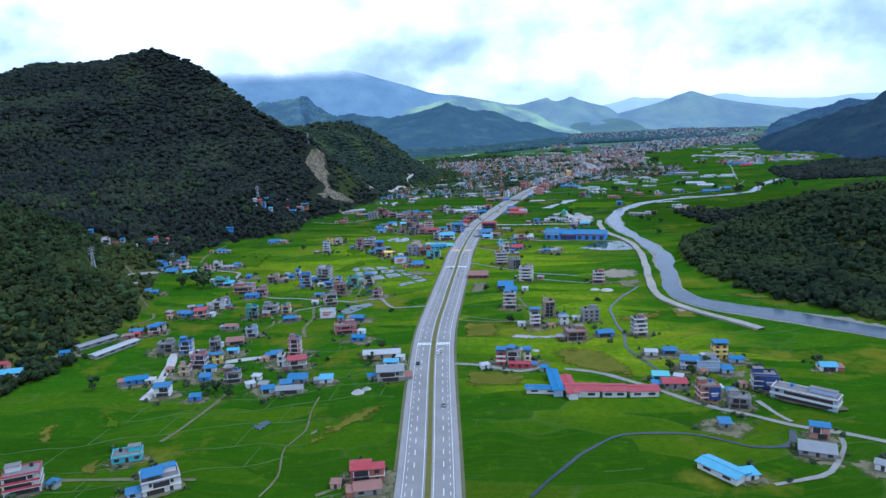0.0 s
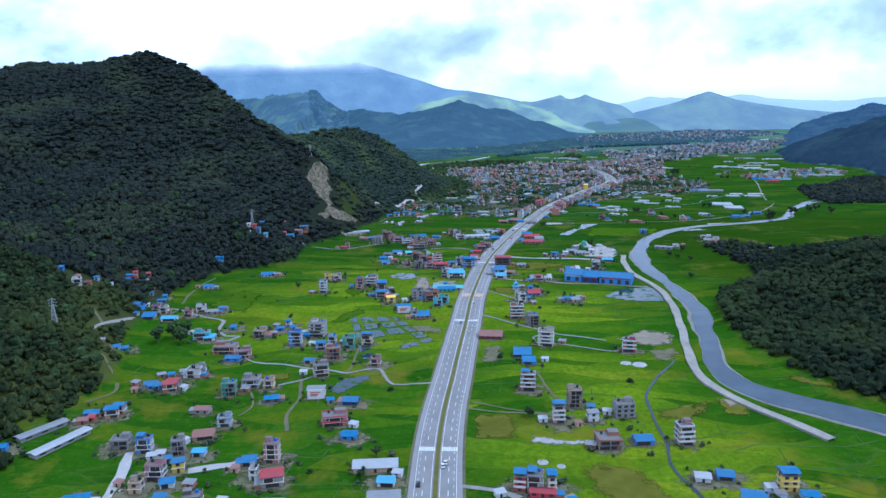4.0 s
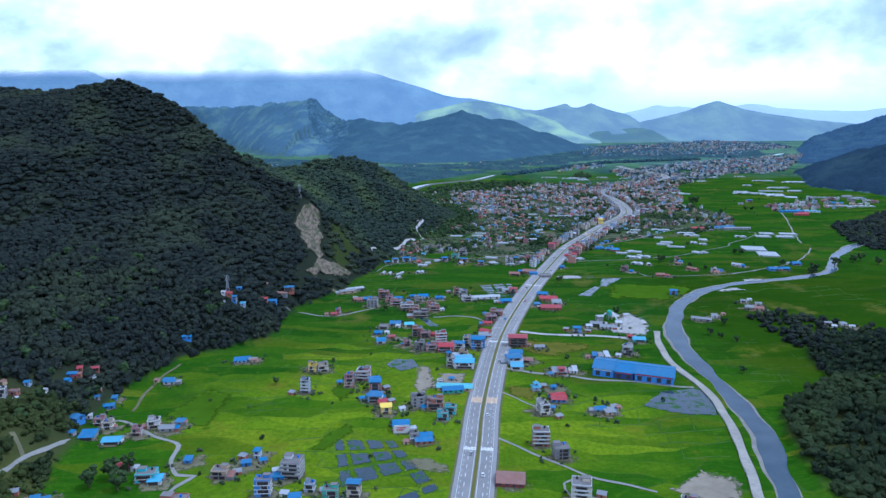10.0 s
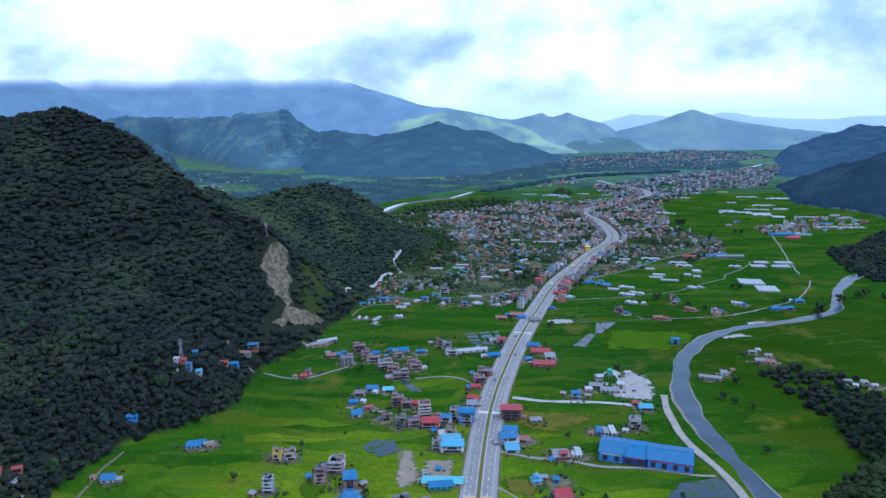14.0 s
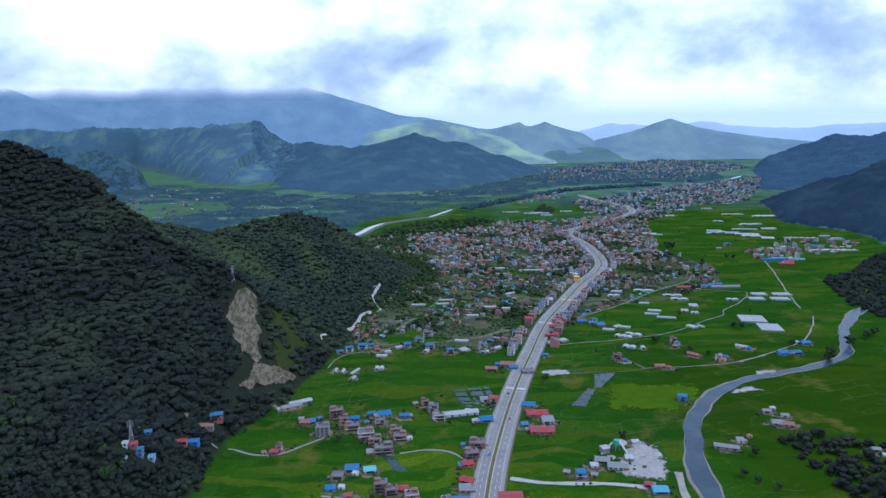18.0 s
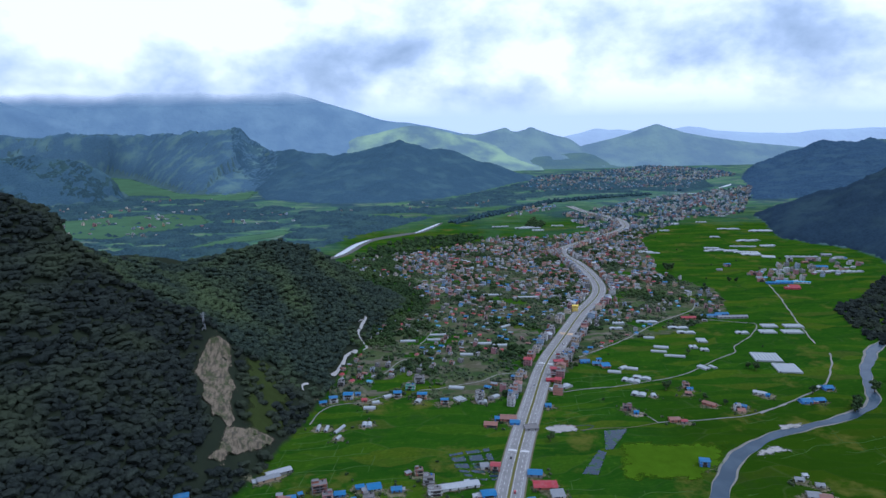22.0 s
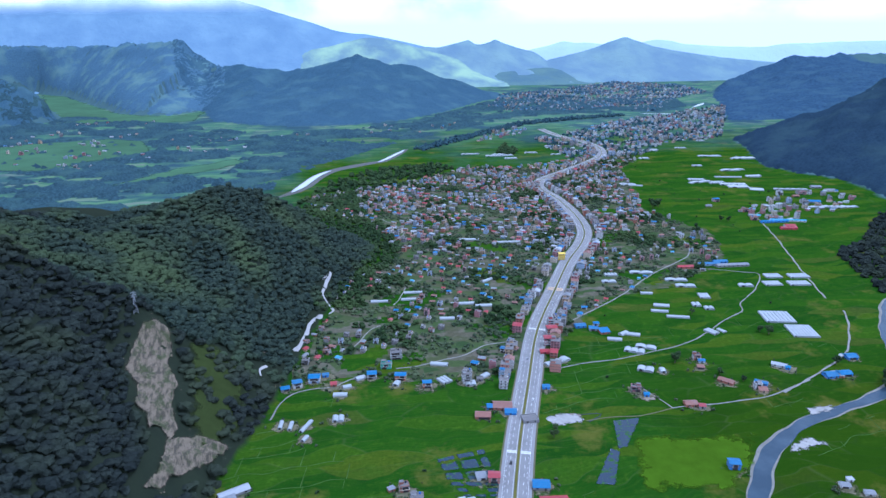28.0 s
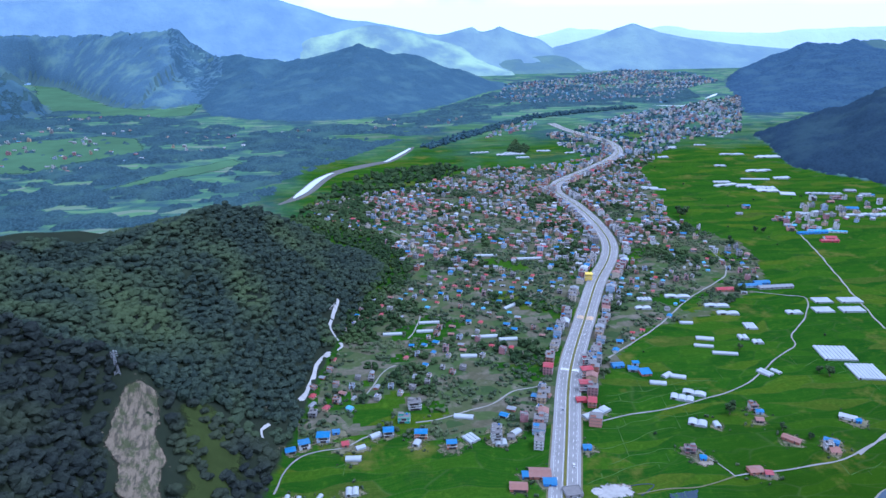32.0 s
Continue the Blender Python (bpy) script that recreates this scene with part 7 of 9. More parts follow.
house(218.8, 1236.6, 9.5, 6.8, 3, -0.7, "grey", "flat", near=False)
house(388.6, 1901.5, 15.6, 10.7, 4, -7, "salmon", "flat", s="bands", near=False)
house(483.9, 1385.2, 29.1, 8, 1, -4, "paleblue", "blue", near=False)
house(503.7, 1391.9, 19.5, 8, 1, -4, "blue", "blue", near=False)
house(445.9, 1379.2, 22, 8, 1, -3.8, "brick", "red", near=False)
house(512.3, 1375.4, 44.7, 8, 1, -3, "grey", "tin", near=False)
house(702.9, 1567.8, 47.4, 7, 1, -4, "blue", "blue", near=False)
house(713.5, 1583.1, 16.2, 11, 2, -11.5, "salmon", "flat", near=False)
house(679, 1587.9, 10.3, 8.9, 2, -20, "salmon", "flat", near=False)
house(701.5, 1526.9, 25.5, 8, 1, -11.9, "red", "red", near=False)
house(249.6, 1208.8, 9.1, 8.2, 1, -18.1, "grey", "blue", near=False)
house(237.9, 1218.2, 11.5, 7.8, 1, -1.2, "blue", "blue", near=False)
house(258.2, 1199.2, 10.3, 9.1, 1, -0.7, "brick", "blue", near=False)
house(254.7, 1214.5, 5.8, 4.7, 2, -7.1, "paleblue", "blue", near=False)

# more tunnels on the far plain
greenhouse(811.3, 2254.4, 21.5, 10, 2, -5, "x", "x", near=False)
greenhouse(737.3, 2155, 18.8, 12, 2, 10, "x", "x", near=False)
greenhouse(962.5, 2403.5, 31.6, 8, 2, -5, "x", "x", near=False)
greenhouse(915.4, 2153.6, 56.2, 12, 2, -8, "x", "x", near=False)
greenhouse(985.1, 2111.4, 50.9, 22, 3, -8, "x", "x", near=False)
greenhouse(822.2, 2042.3, 21.6, 10, 2, -10, "x", "x", near=False)
greenhouse(877.6, 1984.8, 52.7, 9, 2, -6, "x", "x", near=False)
greenhouse(822.3, 1912.3, 57, 6, 1, -14, "x", "x", near=False)
greenhouse(883.3, 1913.5, 34.6, 10, 5, 0, "x", "x", near=False)
greenhouse(738.9, 1877.6, 53.3, 10, 2, 10, "x", "x", near=False)
greenhouse(764.6, 1863, 24.1, 10, 4, 0, "x", "x", near=False)
greenhouse(793.1, 1822.8, 41.5, 20, 2, -14, "x", "x", near=False)
greenhouse(814.5, 1794.5, 26.2, 20, 1, -24, "x", "x", near=False)
greenhouse(583.9, 1873.5, 46.3, 6, 1, -22, "x", "x", near=False)
greenhouse(760.2, 1665.3, 21.2, 9, 4, 0, "x", "x", near=False)
greenhouse(836.6, 1644.4, 51.4, 9, 7, -2, "x", "x", near=False)
greenhouse(888.2, 1633.6, 46.3, 8, 4, 0, "x", "x", near=False)
greenhouse(399, 2258.9, 70.8, 12, 6, 0, "x", "x", near=False)
greenhouse(417.4, 2216.4, 31.6, 12, 4, 0, "x", "x", near=False)
greenhouse(575.7, 2373, 44.6, 12, 3, -5, "x", "x", near=False)
greenhouse(488.4, 2284.3, 33.8, 10, 3, -5, "x", "x", near=False)
house(831.4, 1745.4, 11.3, 7.6, 3, -17.2, "white", "flat", near=False)
house(712, 1539.4, 16.7, 11, 1, -13.3, "white", "red", near=False)
house(729.2, 1569.4, 57.3, 5, 1, -18.5, "white", "sky", near=False)
house(940.3, 1788.3, 20, 11, 1, -13.8, "grey", "tin", near=False)
house(877, 1744, 16.6, 11, 2, -9.1, "pink", "flat", near=False)
house(852.2, 1725.2, 11.6, 8.5, 1, -5.1, "brick", "rusttin", near=False)
house(854.6, 1679, 26, 11, 1, -14.9, "grey", "blue", near=False)
house(947.7, 1756.5, 18.3, 11, 1, -13, "white", "tin", near=False)
house(683.7, 1719.5, 11.7, 7.9, 2, -4, "pink", "blue", near=False)
house(651, 1686, 9.9, 6.7, 1, -12.1, "grey", "tin", near=False)
house(695.2, 1641.2, 11.1, 10.3, 2, -13.2, "brick", "flat", near=False)
house(689.1, 1610.3, 10.4, 9.4, 1, -16.2, "grey", "tin", near=False)
house(707.7, 1591.2, 8.7, 7.8, 2, -3.2, "cream", "flat", near=False)

# ---- woods ----
def clump(seed, lumps, sub=1):
    """A leafy crown of uneven lumps, one metre wide and centred on the origin."""
    r = random.Random(seed)
    bm = bmesh.new()
    for i in range(lumps):
        c = Vector((r.uniform(-0.26, 0.26), r.uniform(-0.26, 0.26), r.uniform(-0.16, 0.24))) if lumps > 1 else Vector((0, 0, 0))
        size = (r.uniform(0.26, 0.36) if lumps > 2 else r.uniform(0.36, 0.44)) if lumps > 1 else 0.5
        got = bmesh.ops.create_icosphere(bm, subdivisions=sub, radius=1.0)["verts"]
        for v in got:
            v.co = c + Vector((v.co.x, v.co.y, v.co.z * 0.85)) * size * r.uniform(0.62, 1.3)
    me = bpy.data.meshes.new("crown")
    bm.to_mesh(me)
    bm.free()
    v = np.array([q.co[:] for q in me.vertices])
    f = np.array([q.vertices[:] for q in me.polygons])
    return v, f


SINGLE = [clump(10 + i, 1, 2) for i in range(6)]
PAIRS = [clump(70 + i, 2, 1) for i in range(6)]
BUSHY = [clump(90 + i, 3, 1) for i in range(6)]
ROUGH = [clump(50 + i, 1, 1) for i in range(6)]
TRIPLE = [clump(30 + i, 4, 1) for i in range(5)]
gen = np.random.default_rng(11)


def woods(name, x, y, size, material, templates, label, sink=0.25, squat=1.0):
    """Many crowns as one object; size is each crown's width."""
    z = height(x, y)
    vs, fs, base_i = [], [], 0
    kinds = gen.integers(0, len(templates), len(x))
    for k, (tv, tf) in enumerate(templates):
        sel = np.where(kinds == k)[0]
        if not len(sel):
            continue
        a = gen.uniform(0, 6.283, len(sel))
        tall = size[sel] * gen.uniform(0.8, 1.25, len(sel)) * squat
        c, s = np.cos(a), np.sin(a)
        px = (tv[None, :, 0] * c[:, None] - tv[None, :, 1] * s[:, None]) * size[sel][:, None] + x[sel][:, None]
        py = (tv[None, :, 0] * s[:, None] + tv[None, :, 1] * c[:, None]) * size[sel][:, None] + y[sel][:, None]
        pz = tv[None, :, 2] * tall[:, None] + (z[sel] + tall * (0.5 - sink))[:, None]
        vs.append(np.stack([px, py, pz], 2).reshape(-1, 3))
        fs.append((tf[None] + (np.arange(len(sel)) * len(tv))[:, None, None]).reshape(-1, 3) + base_i)
        base_i += len(sel) * len(tv)
    ob = mesh_np(name, np.concatenate(vs), np.concatenate(fs), material)
    return tagged(ob, label, "trees", kind="stuff")


BUILT = [(o.matrix_world.translation.x, o.matrix_world.translation.y) for o in scene.objects if o.parent is None and o.name.split(".")[0] in ("house", "shed", "greenhouse", "hall")]


def open_ground(px, py):
    """Where no tree may stand: at houses and on lanes."""
    out = np.zeros(px.shape, bool)
    hill = height(np.array([q[0] for q in BUILT]), np.array([q[1] for q in BUILT])) > 1
    for (bx, by), up in zip(BUILT, hill):
        if by < 1400:
            out |= (px - bx) ** 2 + (py - by + (2 if up else 5)) ** 2 < (48 if up else 130)
    for hx, hy in ((-206, 411), (-200, 401), (-212, 420), (-189, 397), (-183, 384), (-195, 410)):
        out |= (px - hx) ** 2 + (py - hy + 4) ** 2 < 90
    for line in LANES:
        xs, ys = [q[0] for q in line], [q[1] for q in line]
        near = (px > min(xs) - 9) & (px < max(xs) + 9) & (py > min(ys) - 9) & (py < max(ys) + 9)
        if near.any():
            out[near] |= along(px[near], py[near], line)[0] < 6.0
    return out


def scatter(poly, gap, keep=1.0, clear=None):
    """A jittered grid of places inside an outline, thinned."""
    xs, ys = [p[0] for p in poly], [p[1] for p in poly]
    gx, gy = np.meshgrid(np.arange(min(xs), max(xs), gap), np.arange(min(ys), max(ys), gap))
    px = gx.ravel() + gen.uniform(-0.48, 0.48, gx.size) * gap
    py = gy.ravel() + gen.uniform(-0.48, 0.48, gx.size) * gap
    ok = within(px, py, poly) & (gen.random(gx.size) < keep)
    if clear is not None:
        ok &= ~clear(px, py)
    px, py = px[ok], py[ok]
    if min(ys) < 1500:
        free = ~open_ground(px, py)
        px, py = px[free], py[free]
    return px, py


def canopy(name, poly, gap, material, label, rise=6.0, clear=None):
    """A far forest as one uneven roof of leaves that follows the hill."""
    xs, ys = [p[0] for p in poly], [p[1] for p in poly]
    gx, gy = np.meshgrid(np.arange(min(xs), max(xs), gap), np.arange(min(ys), max(ys), gap))
    h, w = gx.shape
    px = gx.ravel() + gen.uniform(-0.4, 0.4, gx.size) * gap
    py = gy.ravel() + gen.uniform(-0.4, 0.4, gx.size) * gap
    ok = within(px, py, poly)
    if clear is not None:
        ok &= ~clear(px, py)
    z = height(px, py) + np.where(ok, rise * gen.uniform(0.35, 1.25, gx.size), -1.5)
    k = ok.reshape(h, w)
    a = np.arange(h * w).reshape(h, w)[:-1, :-1][k[:-1, :-1] | k[1:, :-1] | k[:-1, 1:] | k[1:, 1:]]
    faces = np.column_stack([a, a + 1, a + w + 1, a + w])
    used, inv = np.unique(faces, return_inverse=True)
    ob = mesh_np(name, np.column_stack([px, py, z])[used], inv.reshape(-1, 4), material, True)
    return tagged(ob, label, "trees", kind="stuff")


SCARS = [[(-183, 1105), (-173, 1112), (-163, 1110), (-158, 1101), (-158, 1080), (-149, 1063), (-150, 1041), (-142, 1022), (-147, 1004), (-156, 1015), (-160, 1002), (-166, 1022), (-174, 1024), (-177, 1049), (-188, 1063), (-188, 1084)], [(-150, 1010), (-134, 1027), (-109, 1033), (-119, 1010), (-134, 986), (-145, 966), (-156, 957), (-151, 978)]]


def bare(px, py):
    out = np.zeros(px.shape, bool)
    box = (px > -220) & (px < -80) & (py > 930) & (py < 1150)
    for p in SCARS:
        out |= within(px, py, p)
        out[box] |= along(px[box], py[box], p + p[:1])[0] < 4.5
    # grassy openings
    out |= (wob(px, py, 21, 2) > np.where(py < 640, 0.66, 0.92)) & (height(px, py) > 6)
    # grass beside the landslide
    out |= within(px, py, [(-157, 1118), (-143, 1133), (-121, 1131), (-105, 1123), (-96, 1102), (-100, 1068), (-108, 1030), (-122, 1000), (-138, 1022), (-143, 1041), (-147, 1073)]) & (wob(px, py, 8, 3) > 0.05)
    return out


NEAR_SLOPE = [(-700, 300), (-232, 300), (-212, 340), (-196, 400), (-206, 440), (-204, 490), (-235, 570), (-245, 685), (-226, 756), (-190, 785), (-162, 815), (-158, 903), (-124, 971), (-95, 1072), (-78, 1134), (-60, 1215), (-40, 1300), (-5, 1420), (25, 1480),
              (35, 1540), (0, 1600), (-60, 1610), (-200, 1560), (-330, 1340), (-420, 1200), (-700, 1340), (-900, 1440), (-1100, 1440), (-1100, 900), (-900, 500)]
far_side = lambda a, b: (b > 1120) & (a > -330)
x, y = scatter(NEAR_SLOPE, 5.4, 0.97, lambda a, b: bare(a, b) | ~far_side(a, b))
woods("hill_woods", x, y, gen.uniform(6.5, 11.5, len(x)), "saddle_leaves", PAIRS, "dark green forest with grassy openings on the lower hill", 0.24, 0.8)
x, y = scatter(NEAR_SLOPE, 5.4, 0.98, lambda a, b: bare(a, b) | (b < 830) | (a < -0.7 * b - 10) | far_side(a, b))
woods("hill_woods", x, y, gen.uniform(7, 12, len(x)) * gen.uniform(0.85, 1.2, len(x)), "shaded_forest_leaves", PAIRS, "dense dark green forest on the western hill, toned as cloud-shaded", 0.25, 0.74)
# the slope farther on takes the darker leaves in place of cloud shade
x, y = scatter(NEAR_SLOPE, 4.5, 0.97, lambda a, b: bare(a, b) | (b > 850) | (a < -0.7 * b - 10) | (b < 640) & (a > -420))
woods("slope_woods", x, y, gen.uniform(5.8, 11, len(x)), "shaded_forest_leaves", BUSHY, "mixed green trees and scrub on the lower western slope")
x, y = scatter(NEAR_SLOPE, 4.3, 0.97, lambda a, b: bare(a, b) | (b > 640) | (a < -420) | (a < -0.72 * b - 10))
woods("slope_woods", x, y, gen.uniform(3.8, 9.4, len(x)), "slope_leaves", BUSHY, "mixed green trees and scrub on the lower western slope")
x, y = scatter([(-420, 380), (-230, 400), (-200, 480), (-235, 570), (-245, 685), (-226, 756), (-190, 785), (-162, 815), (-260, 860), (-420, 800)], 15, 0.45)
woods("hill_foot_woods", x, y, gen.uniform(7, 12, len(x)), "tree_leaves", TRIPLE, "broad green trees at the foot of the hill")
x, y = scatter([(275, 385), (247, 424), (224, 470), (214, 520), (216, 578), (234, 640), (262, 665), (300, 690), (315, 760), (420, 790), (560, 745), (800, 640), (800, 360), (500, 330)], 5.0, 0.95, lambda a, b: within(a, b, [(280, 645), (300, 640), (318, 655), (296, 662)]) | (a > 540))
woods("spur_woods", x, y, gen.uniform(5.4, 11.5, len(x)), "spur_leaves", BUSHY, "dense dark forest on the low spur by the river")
x, y = scatter([(300, 690), (312, 760), (310, 810), (303, 862), (330, 880), (380, 850), (440, 800), (560, 780), (560, 730), (420, 770)], 8, 0.7)
woods("river_woods", x, y, gen.uniform(6, 11, len(x)), "shaded_forest_leaves", TRIPLE, "strip of dark trees along the fields")
x, y = scatter([(640, 1250), (690, 1400), (760, 1440), (930, 1600), (1000, 1500), (1000, 1250), (760, 1200), (640, 1190)], 9, 0.75)
woods("plain_woods", x, y, gen.uniform(7, 12, len(x)), "shaded_forest_leaves", SINGLE, "dark grove on the eastern plain")
x, y = scatter([(470, 780), (600, 900), (800, 1000), (950, 1100), (950, 950), (800, 800), (600, 740)], 11, 0.5)
woods("plain_woods", x, y, gen.uniform(7, 12, len(x)), "shaded_forest_leaves", SINGLE, "scattered trees on the eastern plain")
canopy("east_woods", [p for p in EAST_FOOT if p[0] < 1900 and p[1] > 1200] + [(1900, 2600), (1900, 1300)], 8.0, "east_haze_leaves", "dark forest on the eastern mountain, tinted blue for haze")
canopy("gap_woods", [p for p in GAP_FOOT[:9]] + [(3000, 4500), (3000, 2700)] + GAP_FOOT[-2:], 14.0, "gap_haze_leaves", "forest on the far eastern mountain, tinted blue-green for haze")
canopy("middle_woods", MID_FOOT, 9.0, "mid_haze_leaves", "forest on the middle hill, tinted blue-green for air haze", 4.0)
canopy("west_woods", WEST_FOOT, 10.0, "west_haze_leaves", "patchy woods on the far western hill", 4.0, clear=lambda a, b: wob(a, b, 70, 5) + 0.5 * wob(a, b, 22, 6) > 0.7)
canopy("knob_woods", KNOB_FOOT, 10.0, "mid_haze_leaves", "woods on the far rounded hill")
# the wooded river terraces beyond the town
canopy("terrace_woods", [(-1900, 1900), (-300, 1800), (-150, 1960), (-140, 2080), (-20, 2260), (150, 2500), (400, 2760), (620, 2980), (900, 3080), (1200, 3060), (1400, 3200), (1500, 3500), (700, 3600), (500, 3300), (200, 2880), (-200, 2720), (-500, 3000), (-900, 3300), (-1900, 3200)], 8.0, "far_haze_leaves", "dark woods on the terraces beyond the river", 7.0,
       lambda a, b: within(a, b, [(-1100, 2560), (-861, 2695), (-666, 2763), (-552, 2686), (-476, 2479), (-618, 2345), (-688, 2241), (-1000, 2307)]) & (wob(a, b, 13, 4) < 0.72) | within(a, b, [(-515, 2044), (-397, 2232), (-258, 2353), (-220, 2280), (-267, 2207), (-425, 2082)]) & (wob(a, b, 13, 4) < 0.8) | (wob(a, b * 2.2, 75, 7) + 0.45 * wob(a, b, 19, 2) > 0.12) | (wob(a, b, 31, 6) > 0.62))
x, y = scatter([(-120, 1760), (20, 1720), (70, 1950), (260, 2110), (230, 2190), (60, 2120), (-30, 2010)], 11, 0.6)
woods("bank_woods", x, y, gen.uniform(8, 13, len(x)), "tree_leaves", SINGLE, "trees between the town and the river")
x, y = scatter([(190, 2400), (400, 2640), (600, 2850), (830, 2960), (1040, 3000), (1040, 2960), (830, 2900), (620, 2800), (420, 2590), (220, 2370)], 10, 0.85)
woods("bank_woods", x, y, gen.uniform(8, 14, len(x)), "far_haze_leaves", ROUGH, "trees lining the far river")
x, y = scatter([(-60, 1240), (-25, 1300), (15, 1400), (62, 1480), (72, 1550), (50, 1680), (-50, 1800), (-130, 1780), (0, 1620), (35, 1540), (-5, 1420), (-50, 1300)], 7, 0.9)
woods("bank_woods", x, y, gen.uniform(6, 11, len(x)), "tree_leaves", BUSHY, "thick trees between the hill and the town")
x, y = scatter([(400, 2300), (430, 2260), (470, 2330), (450, 2420)], 10, 0.8)
woods("bank_woods", x, y, gen.uniform(8, 12, len(x)), "tree_leaves", SINGLE, "small grove in the fields beyond the town")


def tree(x, y, size, seed):
    """A broad tree: tapered trunk with limbs and an uneven crown of leaf clumps."""
    r = random.Random(seed)
    home = new("tree")
    home.matrix_world = pose(x, y, float(height(np.array([x]), np.array([y]))[0]), 0, 0, r.uniform(0, 360))
    tagged(home, "broad-crowned green tree standing in the fields", "tree", "trees in the valley")
    bm = bmesh.new()

    def limb(a, b, ra, rb):
        d = (b - a).normalized()
        u = d.orthogonal().normalized()
        w = d.cross(u)
        lo = [bm.verts.new(a + (u * math.cos(k) + w * math.sin(k)) * ra) for k in (0, 1.05, 2.09, 3.14, 4.19, 5.24)]
        hi = [bm.verts.new(b + (u * math.cos(k) + w * math.sin(k)) * rb) for k in (0, 1.05, 2.09, 3.14, 4.19, 5.24)]
        for i in range(6):
            bm.faces.new((lo[i], lo[(i + 1) % 6], hi[(i + 1) % 6], hi[i]))
    fork = Vector((0, 0, size * 0.42))
    limb(Vector((0, 0, -0.6)), fork, size * 0.05, size * 0.035)
    tips = []
    for k in range(4):
        a = k * 1.57 + r.uniform(-0.4, 0.4)
        tip = Vector((math.cos(a) * size * 0.26, math.sin(a) * size * 0.26, size * r.uniform(0.62, 0.8)))
        limb(fork, tip, size * 0.025, size * 0.01)
        tips.append(tip)
    part("trunk", bm, "bark", home)
    vs, fs, n = [], [], 0
    for k in range(16):
        tv, tf = SINGLE[k % 6]
        c = tips[k % 4] * r.uniform(0.5, 1.25) + Vector((r.uniform(-0.14, 0.14), r.uniform(-0.14, 0.14), r.uniform(-0.08, 0.12))) * size
        c.z = max(c.z, size * 0.42)
        vs.append(tv * size * r.uniform(0.2, 0.4) + np.array(c))
        fs.append(tf + n)
        n += len(tv)
    crown = mesh_np("crown", np.concatenate(vs), np.concatenate(fs), "tree_leaves")
    crown.parent = home
    return home


for i, (tx, ty, ts) in enumerate([(-193, 560, 13), (-184, 548, 11), (-202, 552, 12), (-188, 570, 10), (-172, 335, 7), (-112, 322, 7), (-108, 326, 6), (-100, 318, 6), (-35, 360, 5), (-30, 380, 5), (40, 505, 5), (48, 420, 6),
                                  (118, 330, 6), (126, 322, 5), (135, 330, 6), (150, 720, 6), (230, 560, 9), (236, 600, 8), (180, 880, 7), (143, 1015, 7), (147, 1024, 6), (300, 1120, 10), (306, 1128, 8), (430, 1165, 11), (424, 1172, 8),
                                  (452, 1090, 10), (470, 1046, 13), (478, 1055, 11), (465, 1040, 9), (520, 1085, 12), (530, 1095, 10), (560, 1110, 12), (574, 1118, 11), (585, 1096, 10), (250, 810, 7), (256, 800, 6), (266, 790, 6),
                                  (275, 840, 7), (240, 715, 6), (246, 640, 7), (-60, 900, 6), (-130, 700, 6), (330, 1090, 7), (345, 1075, 6), (376, 1230, 8), (545, 1690, 16), (560, 1700, 14), (552, 1712, 13), (620, 1590, 9), (630, 1585, 9)]):
    tree(tx, ty, ts, 100 + i)

# ---- larger single buildings ----
def hall(x, y, w, d, rot, h, roof, wall, label, stripe=None):
    """A long hall with a ridged sheet roof, end doors and a row of openings."""
    home = new("hall")
    home.matrix_world = pose(x, y, 0, 0, 0, rot)
    tagged(home, label, "hall")
    part("wall", boxed(-w / 2, w / 2, -d / 2, d / 2, -1, h), wall, home)
    part("roof", gable(bmesh.new(), -w / 2 - 0.8, w / 2 + 0.8, -d / 2 - 0.9, d / 2 + 0.9, h + 0.1, d * 0.12, 0.15), roof, home)
    part("ridge_cap", boxed(-w / 2 - 0.8, w / 2 + 0.8, -0.3, 0.3, h + d * 0.12 + 0.05, h + d * 0.12 + 0.2), roof, home)
    k = max(2, int(w / 7))
    for i in range(k):
        at = (i + 0.5) / k * w - w / 2
        part("opening", boxed(at - 1.6, at + 1.6, -d / 2 - 0.08, -d / 2 - 0.01, 0.9, h * 0.7), "opening", home)
    if stripe:
        part("painted_stripe", boxed(-w / 2 + 1, w / 2 - 1, -d / 2 - 0.06, -d / 2 - 0.01, h * 0.78, h * 0.92), stripe, home)
    return home


# the blue works beside the river
hall(131, 722, 16, 25, -21, 6.5, "roof_blue", "wall_blue", "big blue sheet-metal works hall beside the fields", "wall_white")
hall(146, 717, 15, 26, -21, 5.6, "roof_blue", "wall_navy", "linking bay of the blue works hall", "wall_red")
hall(167, 707, 29, 24, -21, 6.5, "roof_blue", "wall_blue", "long blue sheet-metal works hall near the river", "wall_red")
# poultry sheds under the west hill
hall(-206, 411, 24, 5, 57, 2.4, "roof_tin", "wall_grey", "long low poultry shed with a white sheet roof")
hall(-189, 397, 30, 5, 64, 2.4, "roof_white", "wall_grey", "long low poultry shed with a pale sheet roof")
